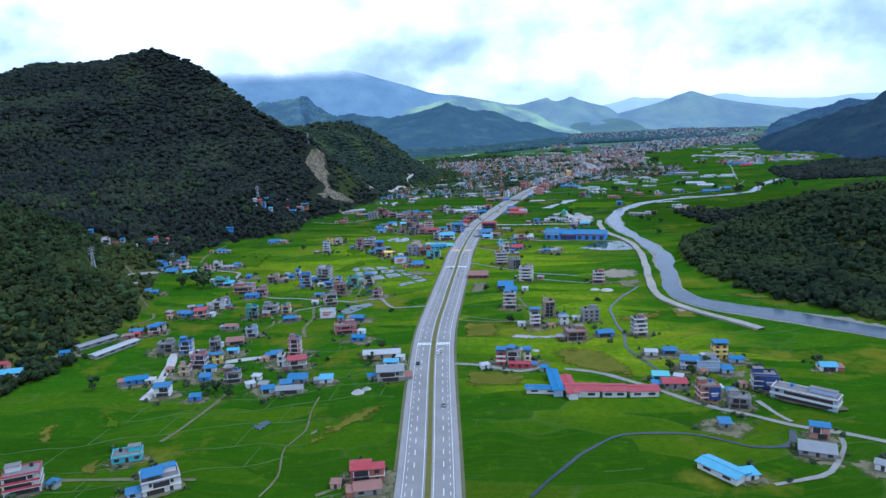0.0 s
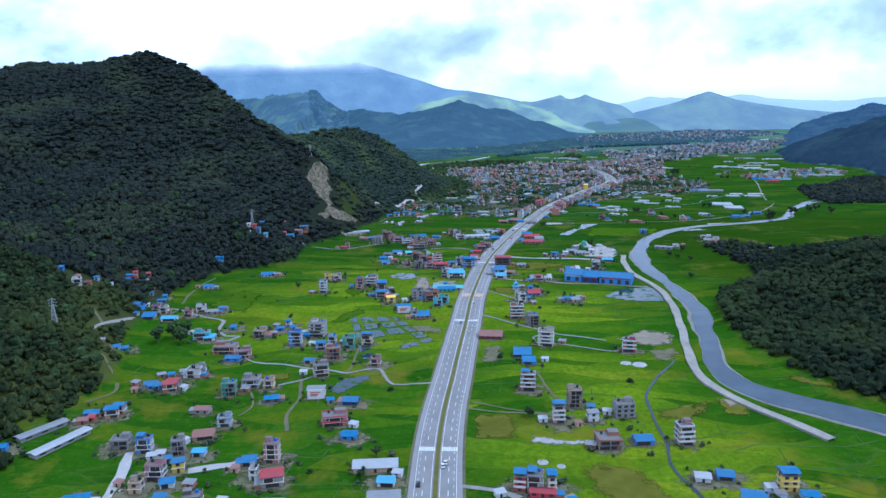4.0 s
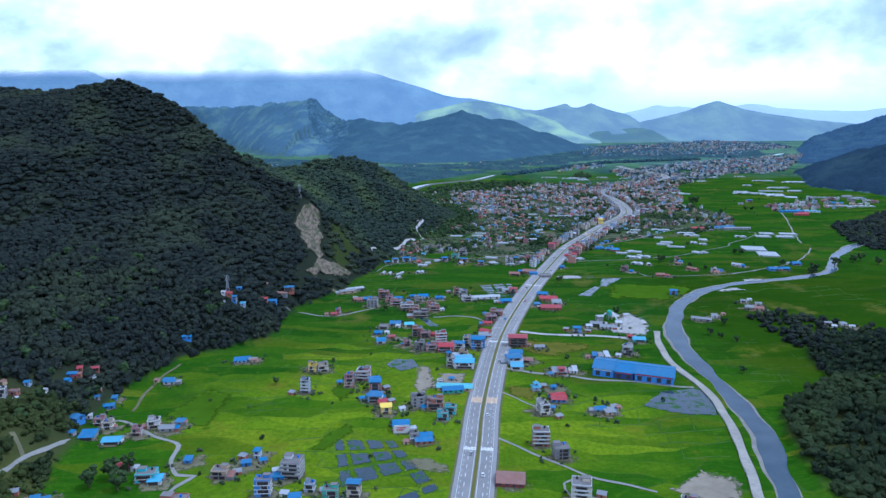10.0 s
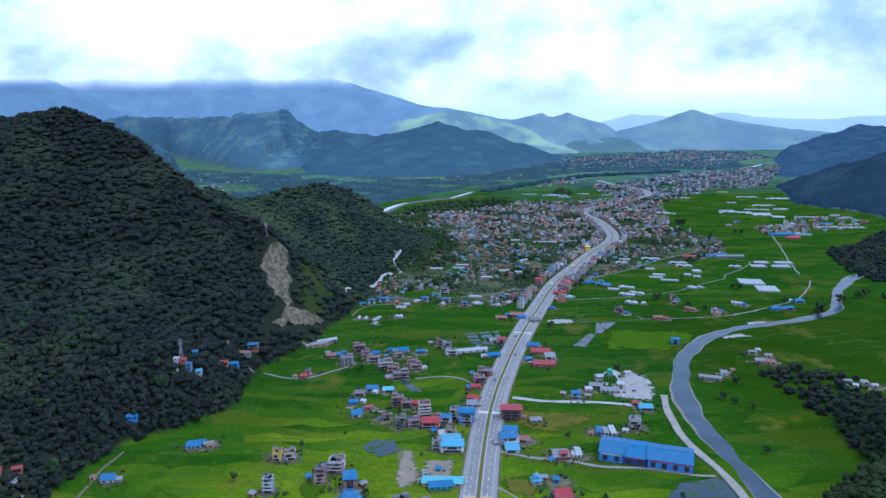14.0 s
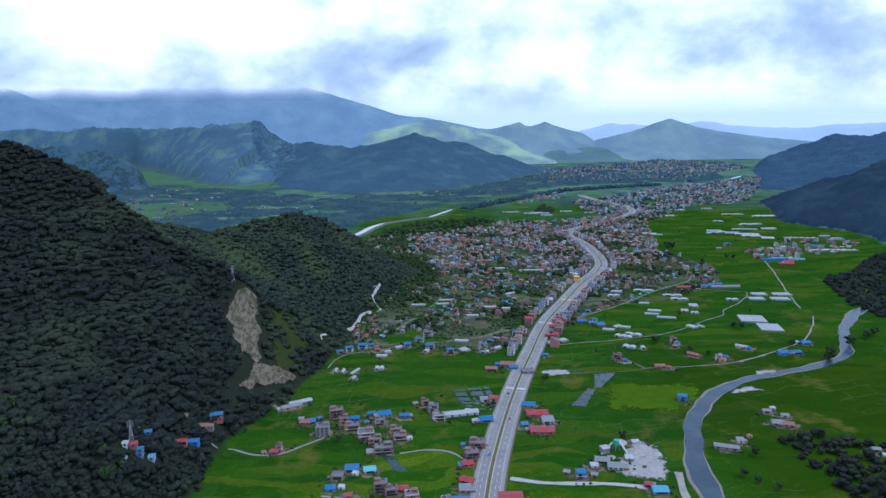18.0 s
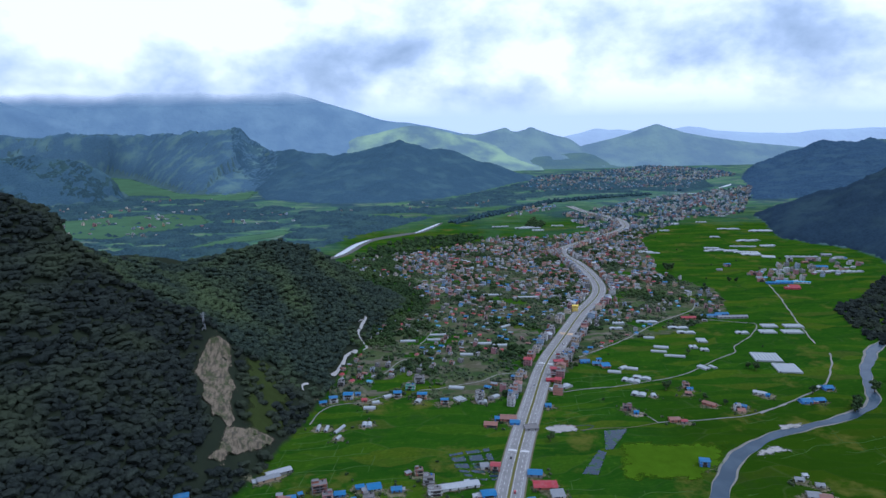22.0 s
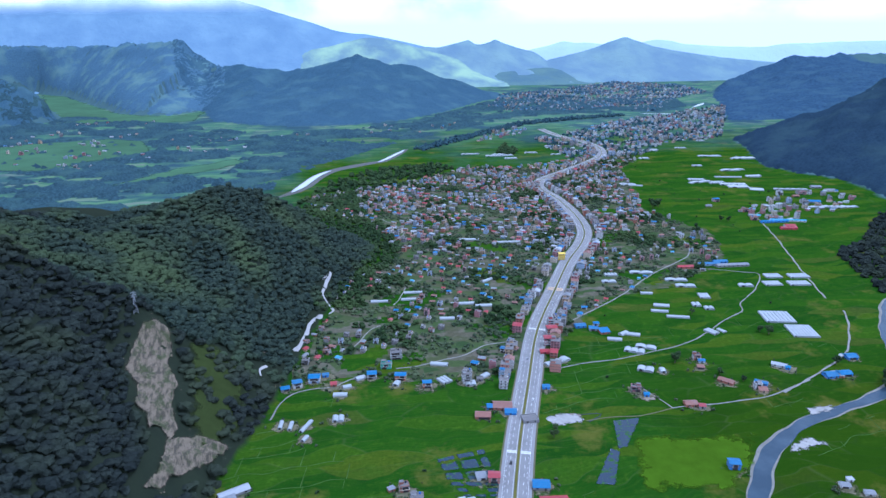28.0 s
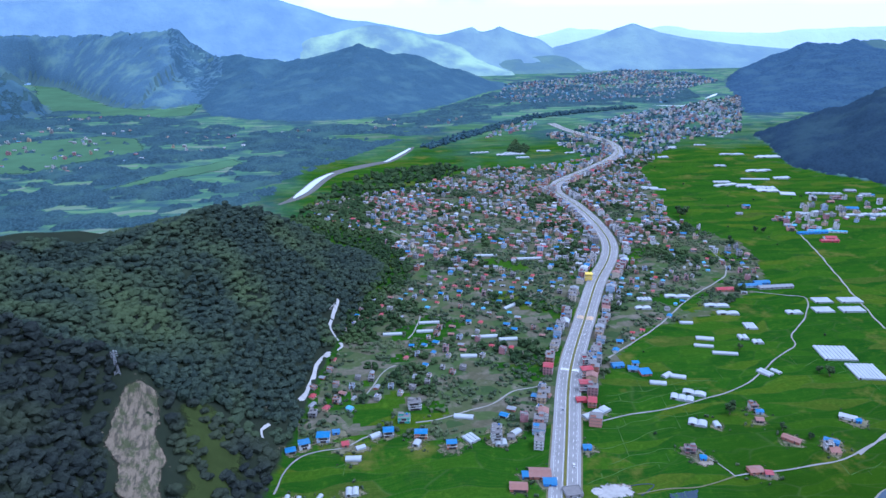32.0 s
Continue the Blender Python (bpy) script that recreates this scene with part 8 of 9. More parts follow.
# the school with red roofs
hall(68, 305.5, 15, 9, -6, 3.2, "roof_red", "wall_white", "white school block with a red tin roof")
hall(82, 303.5, 11, 8, -5, 3.2, "roof_red", "wall_white", "white school block with a red tin roof")
hall(95.5, 302, 13, 7, -3, 3.0, "roof_red", "wall_white", "low white school block with a red tin roof")
hall(62.8, 309.8, 22.5, 4.1, 89, 3.2, "roof_red", "wall_white", "red-roofed school wing at the yard")
hall(57.2, 316.2, 26.5, 4.1, 87, 3.2, "roof_blue", "wall_paleblue", "blue-roofed school wing at the yard")
hall(50, 309, 15, 4, -8, 2.6, "roof_blue", "wall_white", "low white wall block with a blue roof")
hall(101.5, 228, 16, 7, -58, 2.8, "roof_sky", "wall_white", "long farm shed with a blue tin roof")
house(163, 286, 27, 8, 2, -44, "paleblue", "flat", s="bands")

def pagoda(x, y):
    """A small shrine: plinth, two walled tiers under hipped roofs, and a finial."""
    home = new("pagoda")
    home.matrix_world = pose(x, y, 0, 0, 0, 8)
    tagged(home, "small bright blue two-tiered pagoda shrine in a grassy yard", "shrine")
    part("plinth", boxed(-3.4, 3.4, -3.4, 3.4, -0.2, 0.7), "concrete", home)
    for r, z, tall, wide in ((2.2, 0.7, 2.6, 3.6), (1.3, 4.3, 1.5, 2.3)):
        part("wall", boxed(-r, r, -r, r, z, z + tall), "wall_paleblue", home)
        bm = bmesh.new()
        lo = [bm.verts.new((sx * wide, sy * wide, z + tall)) for sx, sy in ((-1, -1), (1, -1), (1, 1), (-1, 1))]
        hi = [bm.verts.new((sx * wide * 0.34, sy * wide * 0.34, z + tall + 1.2)) for sx, sy in ((-1, -1), (1, -1), (1, 1), (-1, 1))]
        for i in range(4):
            bm.faces.new((lo[i], lo[(i + 1) % 4], hi[(i + 1) % 4], hi[i]))
        bm.faces.new(hi)
        bm.faces.new(lo[::-1])
        part("roof", bm, "roof_sky", home)
        part("door", boxed(-0.5, 0.5, -r - 0.06, -r, z + 0.1, z + 1.4), "recess_shade", home)
    part("finial", drum(bmesh.new(), 0, 0, 7.0, 0.4, 1.0, 8), "wall_yellow", home, "gilt finial")


pagoda(70, 685)

# ---- vehicles, pylons, gravel works ----
for c in CARS:
    car(*c)


def pylon(x, y, tall, label):
    """A lattice tower of four legs, braces and three pairs of arms."""
    home = new("pylon")
    home.matrix_world = pose(x, y, float(height(np.array([x]), np.array([y]))[0]), 0, 0, 20)
    tagged(home, label, "pylon")
    r = 0.13

    def bar(bm, a, b, t=r):
        a, b = Vector(a), Vector(b)
        d = (b - a).normalized()
        u = d.orthogonal().normalized() * t
        w = d.cross(u)
        lo, hi = [bm.verts.new(a + q) for q in (u, w, -u, -w)], [bm.verts.new(b + q) for q in (u, w, -u, -w)]
        for i in range(4):
            bm.faces.new((lo[i], lo[(i + 1) % 4], hi[(i + 1) % 4], hi[i]))
    foot, head = tall * 0.1, tall * 0.025
    wide = lambda z: foot + (head - foot) * min(1, z / (tall * 0.75))
    corners = ((-1, -1), (1, -1), (1, 1), (-1, 1))
    for sx, sy in corners:
        bm = bmesh.new()
        bar(bm, (sx * foot, sy * foot, -1), (sx * head, sy * head, tall * 0.75), 0.2)
        bar(bm, (sx * head, sy * head, tall * 0.75), (0, 0, tall), 0.15)
        part("leg", bm, "steel", home)
    levels = [tall * k / 9 * 0.75 for k in range(10)]
    bm = bmesh.new()
    for a, b in zip(levels[:-1], levels[1:]):
        for (ax, ay), (bx, by) in zip(corners, corners[1:] + corners[:1]):
            bar(bm, (ax * wide(a), ay * wide(a), a), (bx * wide(b), by * wide(b), b))
            bar(bm, (bx * wide(a), by * wide(a), a), (ax * wide(b), ay * wide(b), b))
    part("bracing", bm, "steel", home)
    for k in (0.72, 0.82, 0.92):
        for s in (-1, 1):
            bm = bmesh.new()
            bar(bm, (0, 0, tall * k), (s * tall * 0.13, 0, tall * k - 0.2))
            bar(bm, (0, 0, tall * k + 1.2), (s * tall * 0.13, 0, tall * k - 0.2))
            arm = part("arm", bm, "steel", home)
            bm = bmesh.new()
            bar(bm, (s * tall * 0.13, 0, tall * k - 0.2), (s * tall * 0.13, 0, tall * k - 1.4), 0.12)
            part("insulator", bm, "opening", arm, "dark hanging insulator")


pylon(-187, 1109, 18, "grey lattice power pylon on the wooded ridge")
pylon(-257, 523, 20, "grey lattice power pylon on the wooded slope")
pylon(-205, 835, 18, "grey lattice power pylon at the foot of the hill")


def gravel_works(x, y):
    home = new("gravel_works")
    home.matrix_world = pose(x, y, 0, 0, 0, 15)
    tagged(home, "gravel crushing works with a hopper tower and sloping belts", "works")
    part("hopper", drum(bmesh.new(), 0, 0, 4, 2.2, 5), "wall_green", home, "green hopper tower")
    bm = bmesh.new()
    for sx in (-1.8, 1.8):
        for sy in (-1.8, 1.8):
            box(bm, sx - 0.2, sx + 0.2, sy - 0.2, sy + 0.2, 0, 6)
    part("stand", bm, "steel", home)
    part("belt", pent(bmesh.new(), 2, 3.5, -16, 0, 0.8, 8, 0.6), "steel", home)
    b2 = part("belt", pent(bmesh.new(), -0.7, 0.7, -14, 0, 0.8, 7, 0.6), "steel", home)
    b2.matrix_basis = pose(-3, 1, 0, 0, 0, -70)
    part("crusher_house", boxed(-14, -8, -3, 3, 0, 4.5), "wall_grey", home)
    part("crusher_roof", gable(bmesh.new(), -14.6, -7.4, -3.6, 3.6, 4.6, 0.8), "roof_white", home)


gravel_works(168, 862)


def heap(x, y, r, h, material, label, seed):
    bm = bmesh.new()
    bmesh.ops.create_cone(bm, cap_ends=True, segments=18, radius1=r, radius2=r * 0.08, depth=h)
    bmesh.ops.subdivide_edges(bm, edges=bm.edges[:], cuts=2)
    q = random.Random(seed)
    for v in bm.verts:
        v.co += Vector((q.uniform(-1, 1), q.uniform(-1, 1), q.uniform(-0.5, 0.5))) * 0.09 * r
    ob = part("gravel_heap", bm, material)
    ob.matrix_world = pose(x, y, h / 2 - 0.15)
    tagged(ob, label, "gravel heap", "heaps in the yards")


for i, (hx, hy, hr, hh) in enumerate([(181, 858, 6, 3.2), (190, 868, 7, 3.5), (186, 845, 5, 2.5), (176, 875, 6, 3), (198, 852, 5, 2.2), (160, 850, 4, 1.8), (-38, 318, 3.5, 1.8), (-34, 322, 2.5, 1.4), (48, 372, 3, 1.2), (56, 368, 2.5, 1), (150, 1042, 5, 1.5), (128, 494, 5, 1.6), (120, 497, 4, 1.2)]):
    heap(hx, hy, hr, hh, "gravel", "heap of pale crushed gravel", 60 + i)

# ---- the town ----
TOWN = [(-72, 1150), (-62, 1215), (-40, 1300), (-5, 1420), (60, 1490), (60, 1560), (20, 1680), (-60, 1800), (-80, 1880), (40, 1930), (160, 2010), (290, 2120), (400, 2110), (480, 2070), (600, 2190), (650, 2300), (720, 2300),
        (720, 2150), (640, 2060), (600, 1950), (560, 1800), (520, 1700), (560, 1560), (555, 1480), (500, 1390), (400, 1320), (300, 1290), (250, 1240), (210, 1190), (150, 1130), (60, 1120)]


def town_sheet():
    gx, gy = np.meshgrid(np.arange(-120, 760, 6.0), np.arange(1090, 2340, 6.0))
    w, h = gx.shape[1], gx.shape[0]
    px, py = gx.ravel(), gy.ravel()
    ok = within(px + 9 * wob(px, py, 17, 1), py + 9 * wob(py, px, 19, 2), TOWN).reshape(h, w)[:-1, :-1]
    # allotments and meadows stay open
    ok &= ~(wob(px, py, 26, 4) > 0.4).reshape(h, w)[:-1, :-1]
    a = np.arange(w * h).reshape(h, w)[:-1, :-1][ok]
    faces = np.column_stack([a, a + 1, a + w + 1, a + w])
    used, inv = np.unique(faces, return_inverse=True)
    v = np.column_stack([px, py, height(px, py) + 0.07])[used]
    tagged(mesh_np("town_ground", v, inv.reshape(-1, 4), "town_ground"), "trodden earth and gardens between the houses", "ground", kind="structure")


town_sheet()


def spread(poly, gap, count, taken, road_gap=17.0, tight=-9.0):
    """Places inside an outline that keep their distance from one another and from the highway."""
    xs, ys = [p[0] for p in poly], [p[1] for p in poly]
    got = []
    cells = {}
    for px, py in taken:
        cells.setdefault((int(px // gap), int(py // gap)), []).append((px, py))
    tries = gen.uniform((min(xs), min(ys)), (max(xs), max(ys)), (count * 9, 2))
    ok = within(tries[:, 0], tries[:, 1], poly) & (along(tries[:, 0], tries[:, 1], [tuple(q[:2]) for q in ROAD[::4]])[0] > road_gap)
    # houses draw together in clusters
    ok &= wob(tries[:, 0], tries[:, 1], 31, 6) > tight
    for px, py in tries[ok]:
        c = (int(px // gap), int(py // gap))
        if all((px - q[0]) ** 2 + (py - q[1]) ** 2 > gap * gap for i in (-1, 0, 1) for j in (-1, 0, 1) for q in cells.get((c[0] + i, c[1] + j), ())):
            cells.setdefault(c, []).append((px, py))
            got.append((px, py))
            if len(got) >= count:
                break
    return got


rnd = random.Random(21)


def small_shed(w, d, roof, wall):
    """A low lean-to hut with a door."""
    home = new("hut")
    tagged(home, "small %s hut beside a house" % {"roof_blue": "blue-roofed", "roof_tin": "grey tin", "roof_rust": "rusty tin", "roof_white": "pale-roofed"}[roof], "hut", "huts beside the houses")
    part("wall", boxed(-w / 2, w / 2, -d / 2, d / 2, -0.5, 2.1), wall, home)
    part("roof", pent(bmesh.new(), -w / 2 - 0.3, w / 2 + 0.3, -d / 2 - 0.4, d / 2 + 0.3, 2.15, 2.7), roof, home)
    part("door", boxed(-0.5, 0.5, -d / 2 - 0.06, -d / 2, 0, 1.9), "recess_shade", home)
    return home


HUTS = [(4, 3.2, "roof_blue", "wall_grey"), (5, 3.5, "roof_tin", "wall_brick"), (3.6, 3, "roof_rust", "wall_tan"), (4.5, 3.2, "roof_white", "wall_white")]
huts = [small_shed(*k) for k in HUTS]
made = 0
for px, py in BUILT:
    if py < 1150 and made < 110 and rnd.random() < 0.5:
        qx, qy = px + rnd.choice((-1, 1)) * rnd.uniform(7.5, 12), py + rnd.uniform(-7, 9)
        if abs(along(np.array([qx]), np.array([qy]), [tuple(q[:2]) for q in ROAD[::4]])[0][0]) < 17 or any((qx - a) ** 2 + (qy - b) ** 2 < 42 for a, b in BUILT):
            continue
        m = pose(qx, qy, float(height(np.array([qx]), np.array([qy]))[0]), 0, 0, rnd.uniform(-30, 30))
        if made < 4:
            huts[made].matrix_world = m
        else:
            copy_thing(huts[rnd.randrange(4)], m)
        made += 1
KINDS = [(7, 7, 2, "white", "flat", "bands"), (6.5, 7, 3, "pink", "flat", ""), (7.5, 6, 1, "white", "blue", ""), (7, 6, 2, "salmon", "flat", "bands"), (8, 5.5, 1, "brick", "tin", ""), (8, 7, 2, "cream", "blue", ""), (9, 5.5, 1, "grey", "rusttin", ""),
         (7, 7, 2, "grey", "flat", "frame"), (7, 6, 1, "paleblue", "sky", ""), (7, 5.5, 1, "tan", "red", ""), (7, 7, 2, "paleblue", "flat", ""), (10, 5, 1, "white", "tin", ""), (7, 7, 2, "white", "flat", ""), (7, 6.5, 2, "brick", "flat", "")]
models = []
for i, k in enumerate(KINDS):
    models.append(house(-3, 1180, k[0], k[1], k[2], 0, k[3], k[4], k[5], near=False))
spots = spread([p for p in TOWN if p[1] < 1500] + [(560, 1500), (60, 1500)][:1], 12.5, 300, BUILT, tight=-0.1)
spots += spread([p for p in TOWN if p[1] > 1400 and p[0] < 9999], 10.5, 520, BUILT + spots, tight=-0.35)
near_spots = sorted(spots, key=lambda p: p[1])[:215]
for i, (px, py) in enumerate(near_spots):
    m = pose(px, py, float(height(np.array([px]), np.array([py]))[0]), 0, 0, rnd.uniform(-16, 16) + rnd.choice((0, 0, 90)) - 25) @ Matrix.Scale(rnd.uniform(0.74, 0.98), 4)
    if i < len(models):
        models[i].matrix_world = m
    else:
        copy_thing(models[rnd.choice((0, 1, 2, 2, 3, 4, 4, 5, 6, 6, 7, 8, 8, 9, 9, 10, 11, 11, 12, 13, 2, 4, 9))], m)

STUFF_MATS = ["wall_white", "wall_pink", "wall_cream", "wall_grey", "wall_brick", "wall_paleblue", "wall_salmon", "wall_tan", "roof_blue", "roof_tin", "roof_rust", "roof_red", "roof_white", "roof_sky", "slab", "opening", "tank_black"]


def house_rows(name, places, label, walls=(0, 0, 1, 2, 3, 3, 3, 3, 4, 4, 5, 6, 7, 7), roofs=(8, 9, 9, 9, 9, 10, 10, 10, 11, 12, 14)):
    """Far houses as one object: walls, slabs, roofs, window openings, stair rooms."""
    v, f, mi = [], [], []

    def cube(m, x0, x1, y0, y1, z0, z1, mat, bottom=False):
        i = len(v)
        for p in ((x0, y0, z0), (x1, y0, z0), (x1, y1, z0), (x0, y1, z0), (x0, y0, z1), (x1, y0, z1), (x1, y1, z1), (x0, y1, z1)):
            v.append((m[0] + p[0] * m[3] - p[1] * m[4], m[1] + p[0] * m[4] + p[1] * m[3], m[2] + p[2]))
        for q in ((4, 5, 6, 7), (0, 1, 5, 4), (1, 2, 6, 5), (2, 3, 7, 6), (3, 0, 4, 7)):
            f.append([i + k for k in q])
            mi.append(mat)
    for px, py, w, d, n, rot in places:
        a = radians(rot)
        m = (px, py, 0.0, math.cos(a), math.sin(a))
        wall = rnd.choice(walls)
        h = n * 2.9
        cube(m, -w / 2, w / 2, -d / 2, d / 2, -1, h, wall)
        for s in range(n):
            c = max(2, int(w / 3))
            for i in range(c):
                at = (i + 0.5) / c * w - w / 2
                cube(m, at - 0.6, at + 0.6, -d / 2 - 0.06, -d / 2 + 0.1, s * 2.9 + 0.9, s * 2.9 + 2.2, 15)
            if s:
                cube(m, -w / 2 - 0.4, w / 2 + 0.4, -d / 2 - 0.6, d / 2 + 0.2, s * 2.9 - 0.12, s * 2.9 + 0.1, 14)
        if n == 1 or rnd.random() < 0.25:
            mat = rnd.choice(roofs)
            i = len(v)
            for sx in (-w / 2 - 0.5, w / 2 + 0.5):
                for yy, zz in ((-d / 2 - 0.6, h + 0.05), (0, h + 0.2 * d), (d / 2 + 0.6, h + 0.05)):
                    v.append((m[0] + sx * m[3] - yy * m[4], m[1] + sx * m[4] + yy * m[3], zz))
            for q in ((0, 3, 4, 1), (1, 4, 5, 2)):
                f.append([i + k for k in q])
                mi.append(mat)
        else:
            cube(m, -w / 2 - 0.4, w / 2 + 0.4, -d / 2 - 0.5, d / 2 + 0.3, h, h + 0.2, 14)
            sx = rnd.choice((-1, 1)) * w * 0.22
            cube(m, sx - w * 0.2, sx + w * 0.2, 0, d * 0.42, h + 0.2, h + 2.5, wall)
            cube(m, sx - w * 0.24, sx + w * 0.24, -0.3, d * 0.46, h + 2.5, h + 2.65, rnd.choice((14, 14, 8)))
            cube(m, -sx - 0.6, -sx + 0.6, d * 0.2, d * 0.2 + 1.2, h + 0.2, h + 1.5, 16)
    me = bpy.data.meshes.new(name)
    me.from_pydata(v, [], f)
    for k in STUFF_MATS:
        me.materials.append(MATS[k])
    me.polygons.foreach_set("material_index", np.array(mi, dtype=np.int32))
    me.update()
    return tagged(new(name, me), label, "houses", kind="stuff")


far_spots = [p for p in spots if p not in set(near_spots)]
more = spread([(60, 1560), (20, 1680), (-60, 1800), (-80, 1880), (40, 1930), (160, 2010), (290, 2120), (400, 2110), (600, 2190), (640, 2060), (560, 1800), (500, 1600), (380, 1500), (250, 1500), (150, 1520)], 8.0, 560, spots + BUILT, tight=-0.2)
rows = [(px, py, rnd.uniform(4.8, 8.5), rnd.uniform(4.5, 7), rnd.choice((1, 1, 1, 1, 1, 2, 2)), rnd.uniform(-18, 18) - 25 + rnd.choice((0, 0, 90))) for px, py in far_spots + more]
house_rows("town_houses", rows, "crowded small houses of the town with tin and concrete roofs")
# tall houses shoulder to shoulder along the highway
front = []
_n = normals(ROAD)
for i in range(0, len(ROAD)):
    yy = ROAD[i, 1]
    if 1085 < yy < 2320:
        for side in (-1, 1):
            full = 0.35 if yy < 1180 else 0.75
            if i % 2 == 0 and rnd.random() < full:
                off = side * rnd.uniform(19, 24)
                p = ROAD[i, :2] + _n[i] * off
                if all((p[0] - q[0]) ** 2 + (p[1] - q[1]) ** 2 > 60 for q in BUILT):
                    front.append((p[0], p[1], rnd.uniform(7, 9.5), rnd.uniform(8, 11), rnd.choice((2, 3, 3, 2, 2)), math.degrees(math.atan2(_n[i][1], _n[i][0])) + rnd.choice((0, 90)) ))
house_rows("roadside_houses", front, "tall narrow shop houses lining the highway")
# settlements beyond the town
beyond = []
for poly, gap, count in (([(560, 2200), (760, 2200), (875, 2346), (1105, 2432), (1330, 2790), (1566, 3200), (1400, 3120), (1186, 2957), (913, 2808), (700, 2600), (560, 2500)], 12, 900), ([(582, 3258), (826, 3118), (1091, 3229), (1202, 3060), (1500, 3500), (1800, 3760), (1860, 4200), (1594, 4450), (1137, 4039), (798, 3844)], 17, 1300),
                         ([(-1500, 2300), (-700, 2200), (-250, 2500), (-300, 2700), (-900, 2950), (-1500, 2800)], 22, 220), ([(-1000, 3060), (-600, 3040), (-480, 3110), (-760, 3130)], 20, 60), ([(380, 2480), (560, 2620), (620, 2760), (460, 2640)], 14, 60), ([(700, 1560), (820, 1600), (960, 1680), (960, 1760), (800, 1720), (680, 1640)], 16, 50),
                         ([(-250, 2650), (300, 2700), (560, 3150), (300, 2950)], 26, 70)):
    beyond += [(px, py, rnd.uniform(6, 10), rnd.uniform(5, 7), rnd.choice((1, 1, 2, 2, 3)), rnd.uniform(-30, 30)) for px, py in spread(poly, gap, count, [], 14, 0.3 if min(p[0] for p in poly) < 0 else -0.25)]
tx, ty = scatter([(560, 2200), (760, 2200), (875, 2346), (1105, 2432), (1330, 2790), (1566, 3200), (1400, 3120), (1186, 2957), (913, 2808), (700, 2600), (560, 2500)], 11, 0.75, lambda a, b: (along(a, b, [tuple(q[:2]) for q in ROAD[::4]])[0] < 17) | (wob(a, b, 21, 3) < -0.05))
woods("far_garden_trees", tx, ty, gen.uniform(5, 10, len(tx)), "far_haze_leaves", ROUGH, "dark trees among the far houses")
tx, ty = scatter([(582, 3258), (826, 3118), (1091, 3229), (1202, 3060), (1500, 3500), (1800, 3760), (1860, 4200), (1594, 4450), (1137, 4039), (798, 3844)], 17, 0.7, lambda a, b: wob(a, b, 45, 3) < 0.0)
woods("far_garden_trees", tx, ty, gen.uniform(8, 15, len(tx)), "mid_haze_leaves", ROUGH, "trees among the houses of the far city, tinted for haze")
# mostly pale walls and roofs, to put some air haze into the colours
house_rows("far_houses", beyond, "far settlements along the river", (0, 0, 2, 3, 3, 3, 5, 1, 7), (8, 9, 9, 12, 12, 10, 13))
# garden trees between the houses
tx, ty = scatter(TOWN, 4.6, 0.75, lambda a, b: (along(a, b, [tuple(q[:2]) for q in ROAD[::4]])[0] < 17) | (wob(a, b, 15, 3) + 0.6 * wob(a, b, 6, 4) < -0.12))
sp = np.array(spots + BUILT)
keep = np.array([np.min((sp[:, 0] - a) ** 2 + (sp[:, 1] - b) ** 2) > 30 for a, b in zip(tx, ty)])
tx, ty = tx[keep], ty[keep]
woods("garden_trees", tx, ty, gen.uniform(2.0, 6.0, len(tx)), "garden_leaves", PAIRS, "garden trees and bushes between the houses")
tx, ty = scatter(TOWN, 8, 0.8, lambda a, b: (along(a, b, [tuple(q[:2]) for q in ROAD[::4]])[0] < 20) | (wob(a, b, 24, 8) < 0.35))
keep = np.array([np.min((sp[:, 0] - a) ** 2 + (sp[:, 1] - b) ** 2) > 70 for a, b in zip(tx, ty)])
woods("town_groves", tx[keep], ty[keep], gen.uniform(6, 11, int(keep.sum())), "tree_leaves", TRIPLE, "dark groves of tall trees among the houses")
tx, ty = scatter([(-190, 480), (-30, 300), (-20, 700), (60, 1000), (-60, 1060), (-150, 800), (-190, 600)], 26, 0.14)
woods("bushes", tx, ty, gen.uniform(2, 4.5, len(tx)), "tree_leaves", TRIPLE, "bushes and small trees about the houses")
tx, ty = scatter([(40, 280), (190, 240), (170, 420), (150, 560), (190, 700), (120, 980), (500, 1240), (560, 1500), (980, 1640), (960, 2100), (700, 2250), (600, 1700), (240, 1200), (60, 700)], 38, 0.16, lambda a, b: along(a, b, [tuple(q[:2]) for q in ROAD[::4]])[0] < 20)
woods("bushes", tx, ty, gen.uniform(2, 5, len(tx)), "tree_leaves", TRIPLE, "bushes and small trees on the field edges")


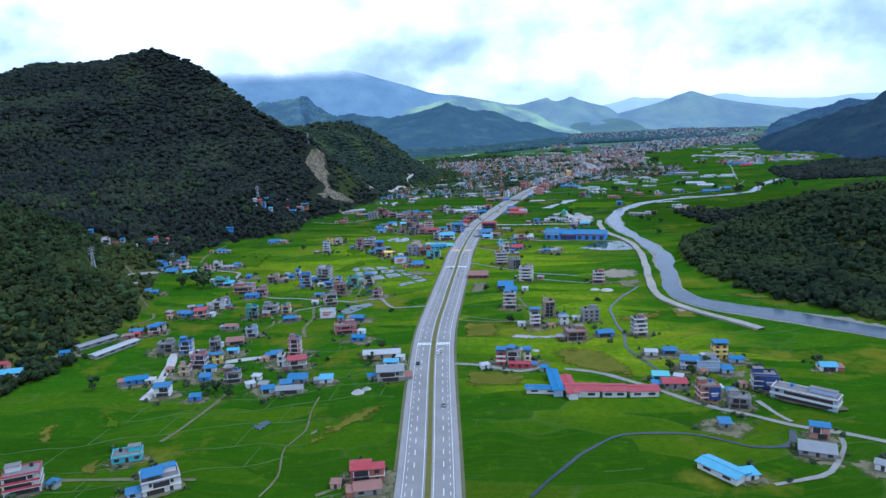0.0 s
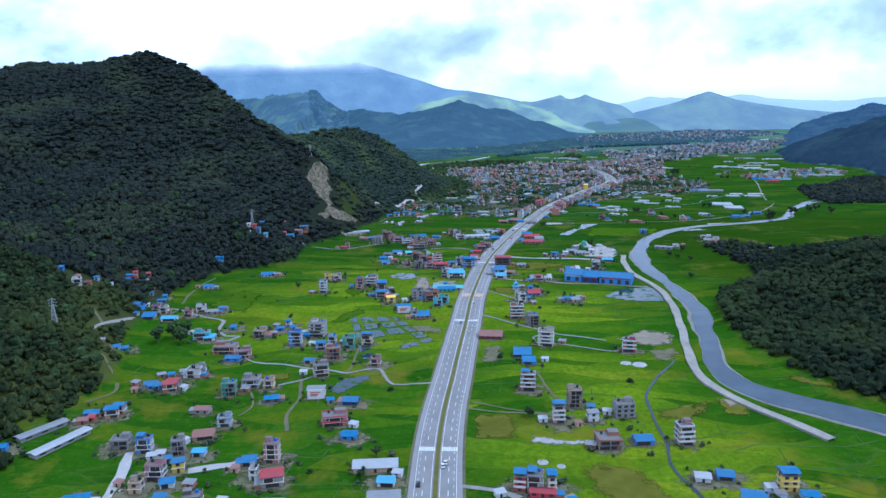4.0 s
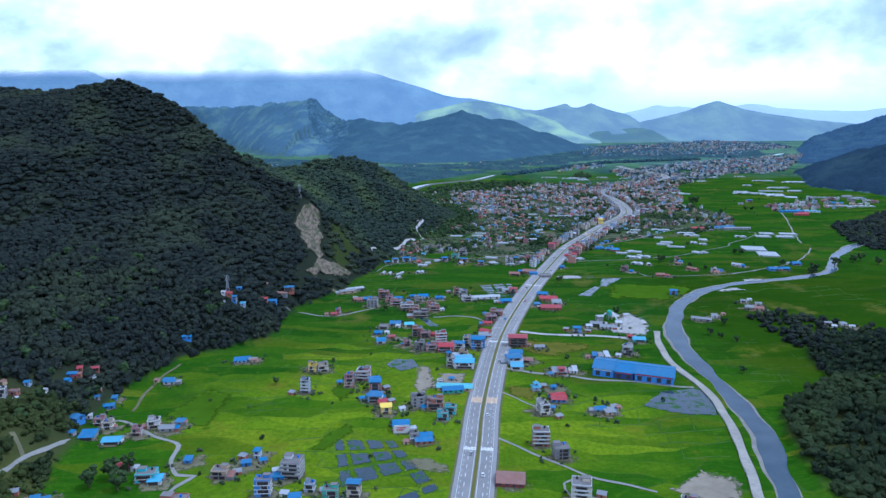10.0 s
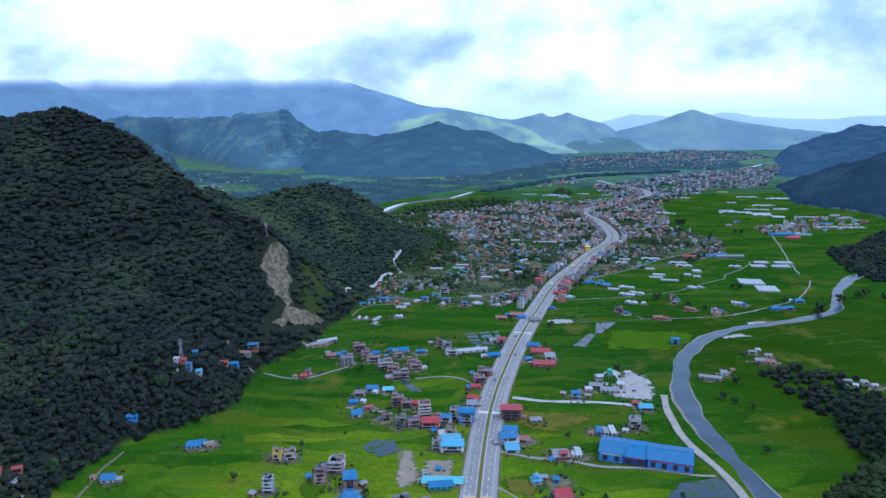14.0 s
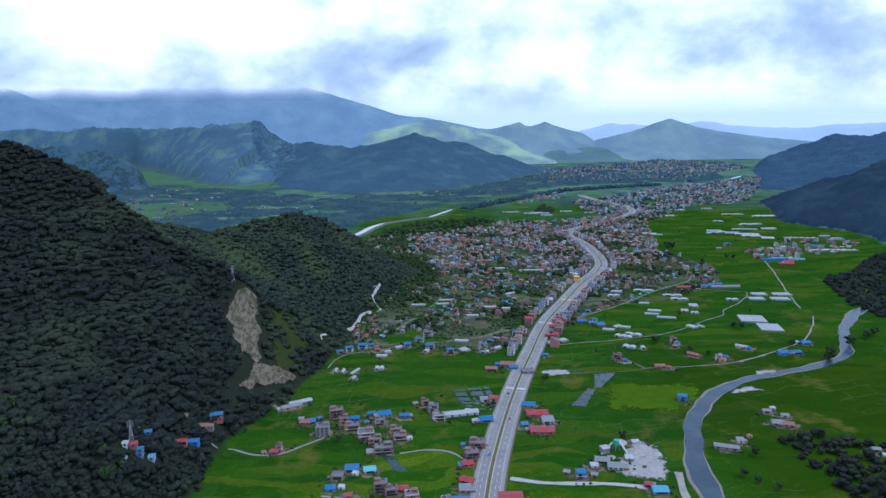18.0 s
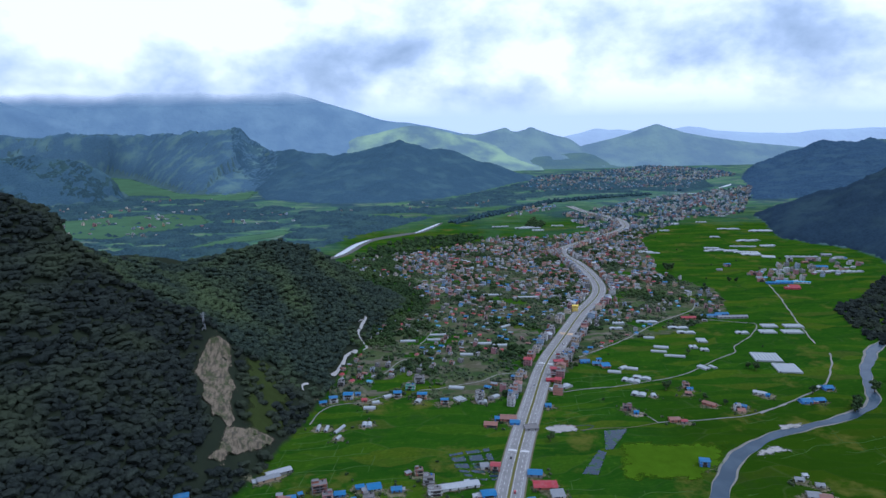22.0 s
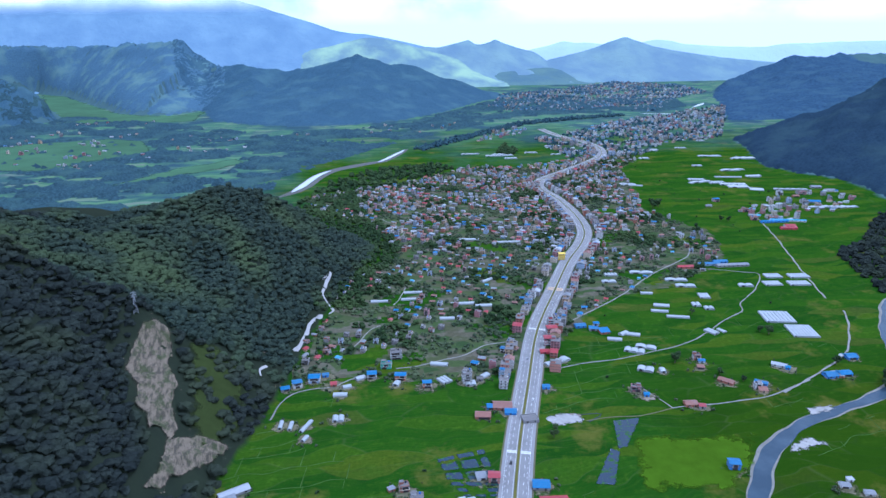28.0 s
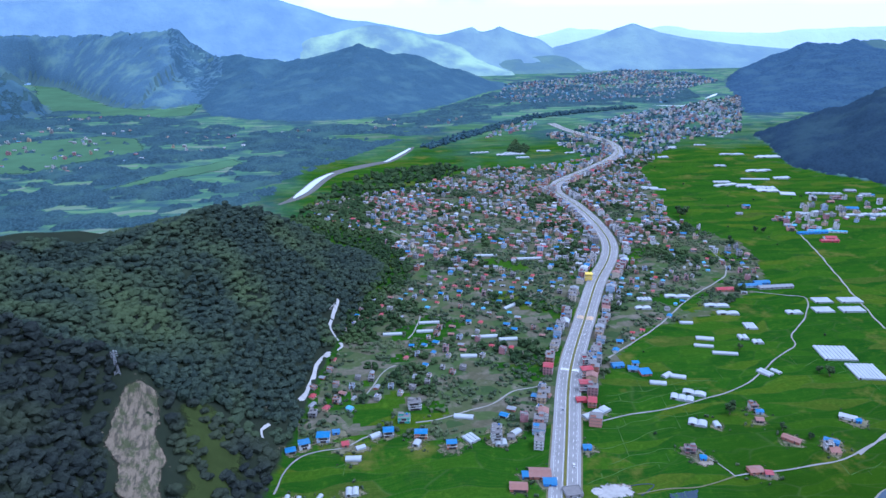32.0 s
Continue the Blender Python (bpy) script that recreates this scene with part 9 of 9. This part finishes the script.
# ---- field banks ----
def banks():
    """Low earth banks between the paddies, in two crossing families of wavering lines."""
    road = [tuple(q[:2]) for q in ROAD[::4]]
    river = [tuple(q[:2]) for q in RIVER[::4]]
    v, f = [], []

    def line(px, py):
        keep = (height(px, py) < 0.05) & (along(px, py, road)[0] > 15) & (along(px, py, river)[0] > 19) & ~within(px, py, TOWN) & (wob(px, py, 40, 9) > 0.25)
        t = np.column_stack([np.gradient(px), np.gradient(py)])
        t /= np.linalg.norm(t, axis=1)[:, None] + 1e-9
        n = np.column_stack([-t[:, 1], t[:, 0]])
        half = 0.2 + 0.07 * np.sin(np.arange(len(px)) * 1.3)
        for i in range(len(px) - 1):
            if keep[i] and keep[i + 1]:
                k = len(v)
                for j in (i, i + 1):
                    for s, z in ((-1.6, -0.05), (0, 0.3), (1.6, -0.05)):
                        v.append((px[j] + n[j, 0] * half[j] * s, py[j] + n[j, 1] * half[j] * s, z))
                f.extend([(k, k + 1, k + 4, k + 3), (k + 1, k + 2, k + 5, k + 4)])
    q = random.Random(5)
    y = 225.0
    while y < 1150:
        x = np.arange(-240, 480, 5.0)
        line(x, y + 0.12 * x + 9 * wob(x, x * 0 + y, 37, 1) + 5 * wob(x, x * 0 + y, 13, 2))
        rows = y
        step = q.uniform(13, 24)
        x0 = -240.0
        while x0 < 480:
            yy = np.linspace(y, y + step, 6)
            xx = np.full(6, x0) + 0.18 * (yy - y)
            line(xx, yy + 0.12 * xx + 9 * wob(xx, yy * 0 + y, 37, 1) + 5 * wob(xx, yy * 0 + y, 13, 2))
            x0 += q.uniform(22, 60)
        y += step
    tagged(mesh_np("field_banks", np.array(v), np.array(f), "bank_grass"), "low grassy banks between the rice paddies", "banks", kind="stuff")


plain("bank_grass", (0.055, 0.1, 0.022), 1.0, vary=0.4, size=0.2, grime=0.4, dull=0.1)
banks()

tx, ty = [], []
for px, py in BUILT:
    if py < 1150:
        for k in range(4):
            a, r = gen.uniform(0, 6.283), gen.uniform(6.5, 15)
            tx.append(px + r * math.cos(a))
            ty.append(py + r * math.sin(a))
tx, ty = np.array(tx), np.array(ty)
ok = along(tx, ty, [tuple(q[:2]) for q in ROAD[::4]])[0] > 14
sp = np.array(BUILT)
ok &= np.array([np.min((sp[:, 0] - a) ** 2 + (sp[:, 1] - b) ** 2) > 40 for a, b in zip(tx, ty)])
woods("yard_bushes", tx[ok], ty[ok], gen.uniform(1.2, 3.6, int(ok.sum())), "garden_leaves", TRIPLE, "bushes and bananas round the houses")


def trodden():
    """Bare earth and rubble about every house of the valley, fading into the grass."""
    v, f, cover = [], [], []
    for n, (px, py) in enumerate(BUILT):
        if py > 1150 or float(height(np.array([px]), np.array([py]))[0]) > 0.6:
            continue
        k0 = len(v)
        big = rnd.uniform(8, 15)
        z = 0.07 + 0.0006 * (n % 90)
        v.append((px, py - 1))
        cover.append(1.0)
        for ring in (0.45, 0.75, 1.0):
            for j in range(10):
                a = j * 0.6283
                r = big * ring * rnd.uniform(0.85, 1.15)
                v.append((px + r * math.cos(a) * 1.15, py - 1 + r * math.sin(a)))
                cover.append(1.15 * (1 - ring))
        f += [(k0, k0 + 1 + j, k0 + 1 + (j + 1) % 10) for j in range(10)]
        for q in (0, 10):
            for j in range(10):
                a, b = k0 + 1 + q + j, k0 + 1 + q + (j + 1) % 10
                f += [(a, a + 10, b + 10), (a, b + 10, b)]
        v[k0:] = [(x, y, z) for x, y in v[k0:]]
    p = np.array(v)
    p[:, 2] += height(p[:, 0], p[:, 1])
    ob = mesh_np("trodden_ground", p, np.array(f), "soil_soft")
    ob.data.attributes.new("cover", "FLOAT", "POINT").data.foreach_set("value", np.array(cover, np.float32))
    tagged(ob, "trodden earth and rubble about the houses", "ground", kind="structure")


trodden()
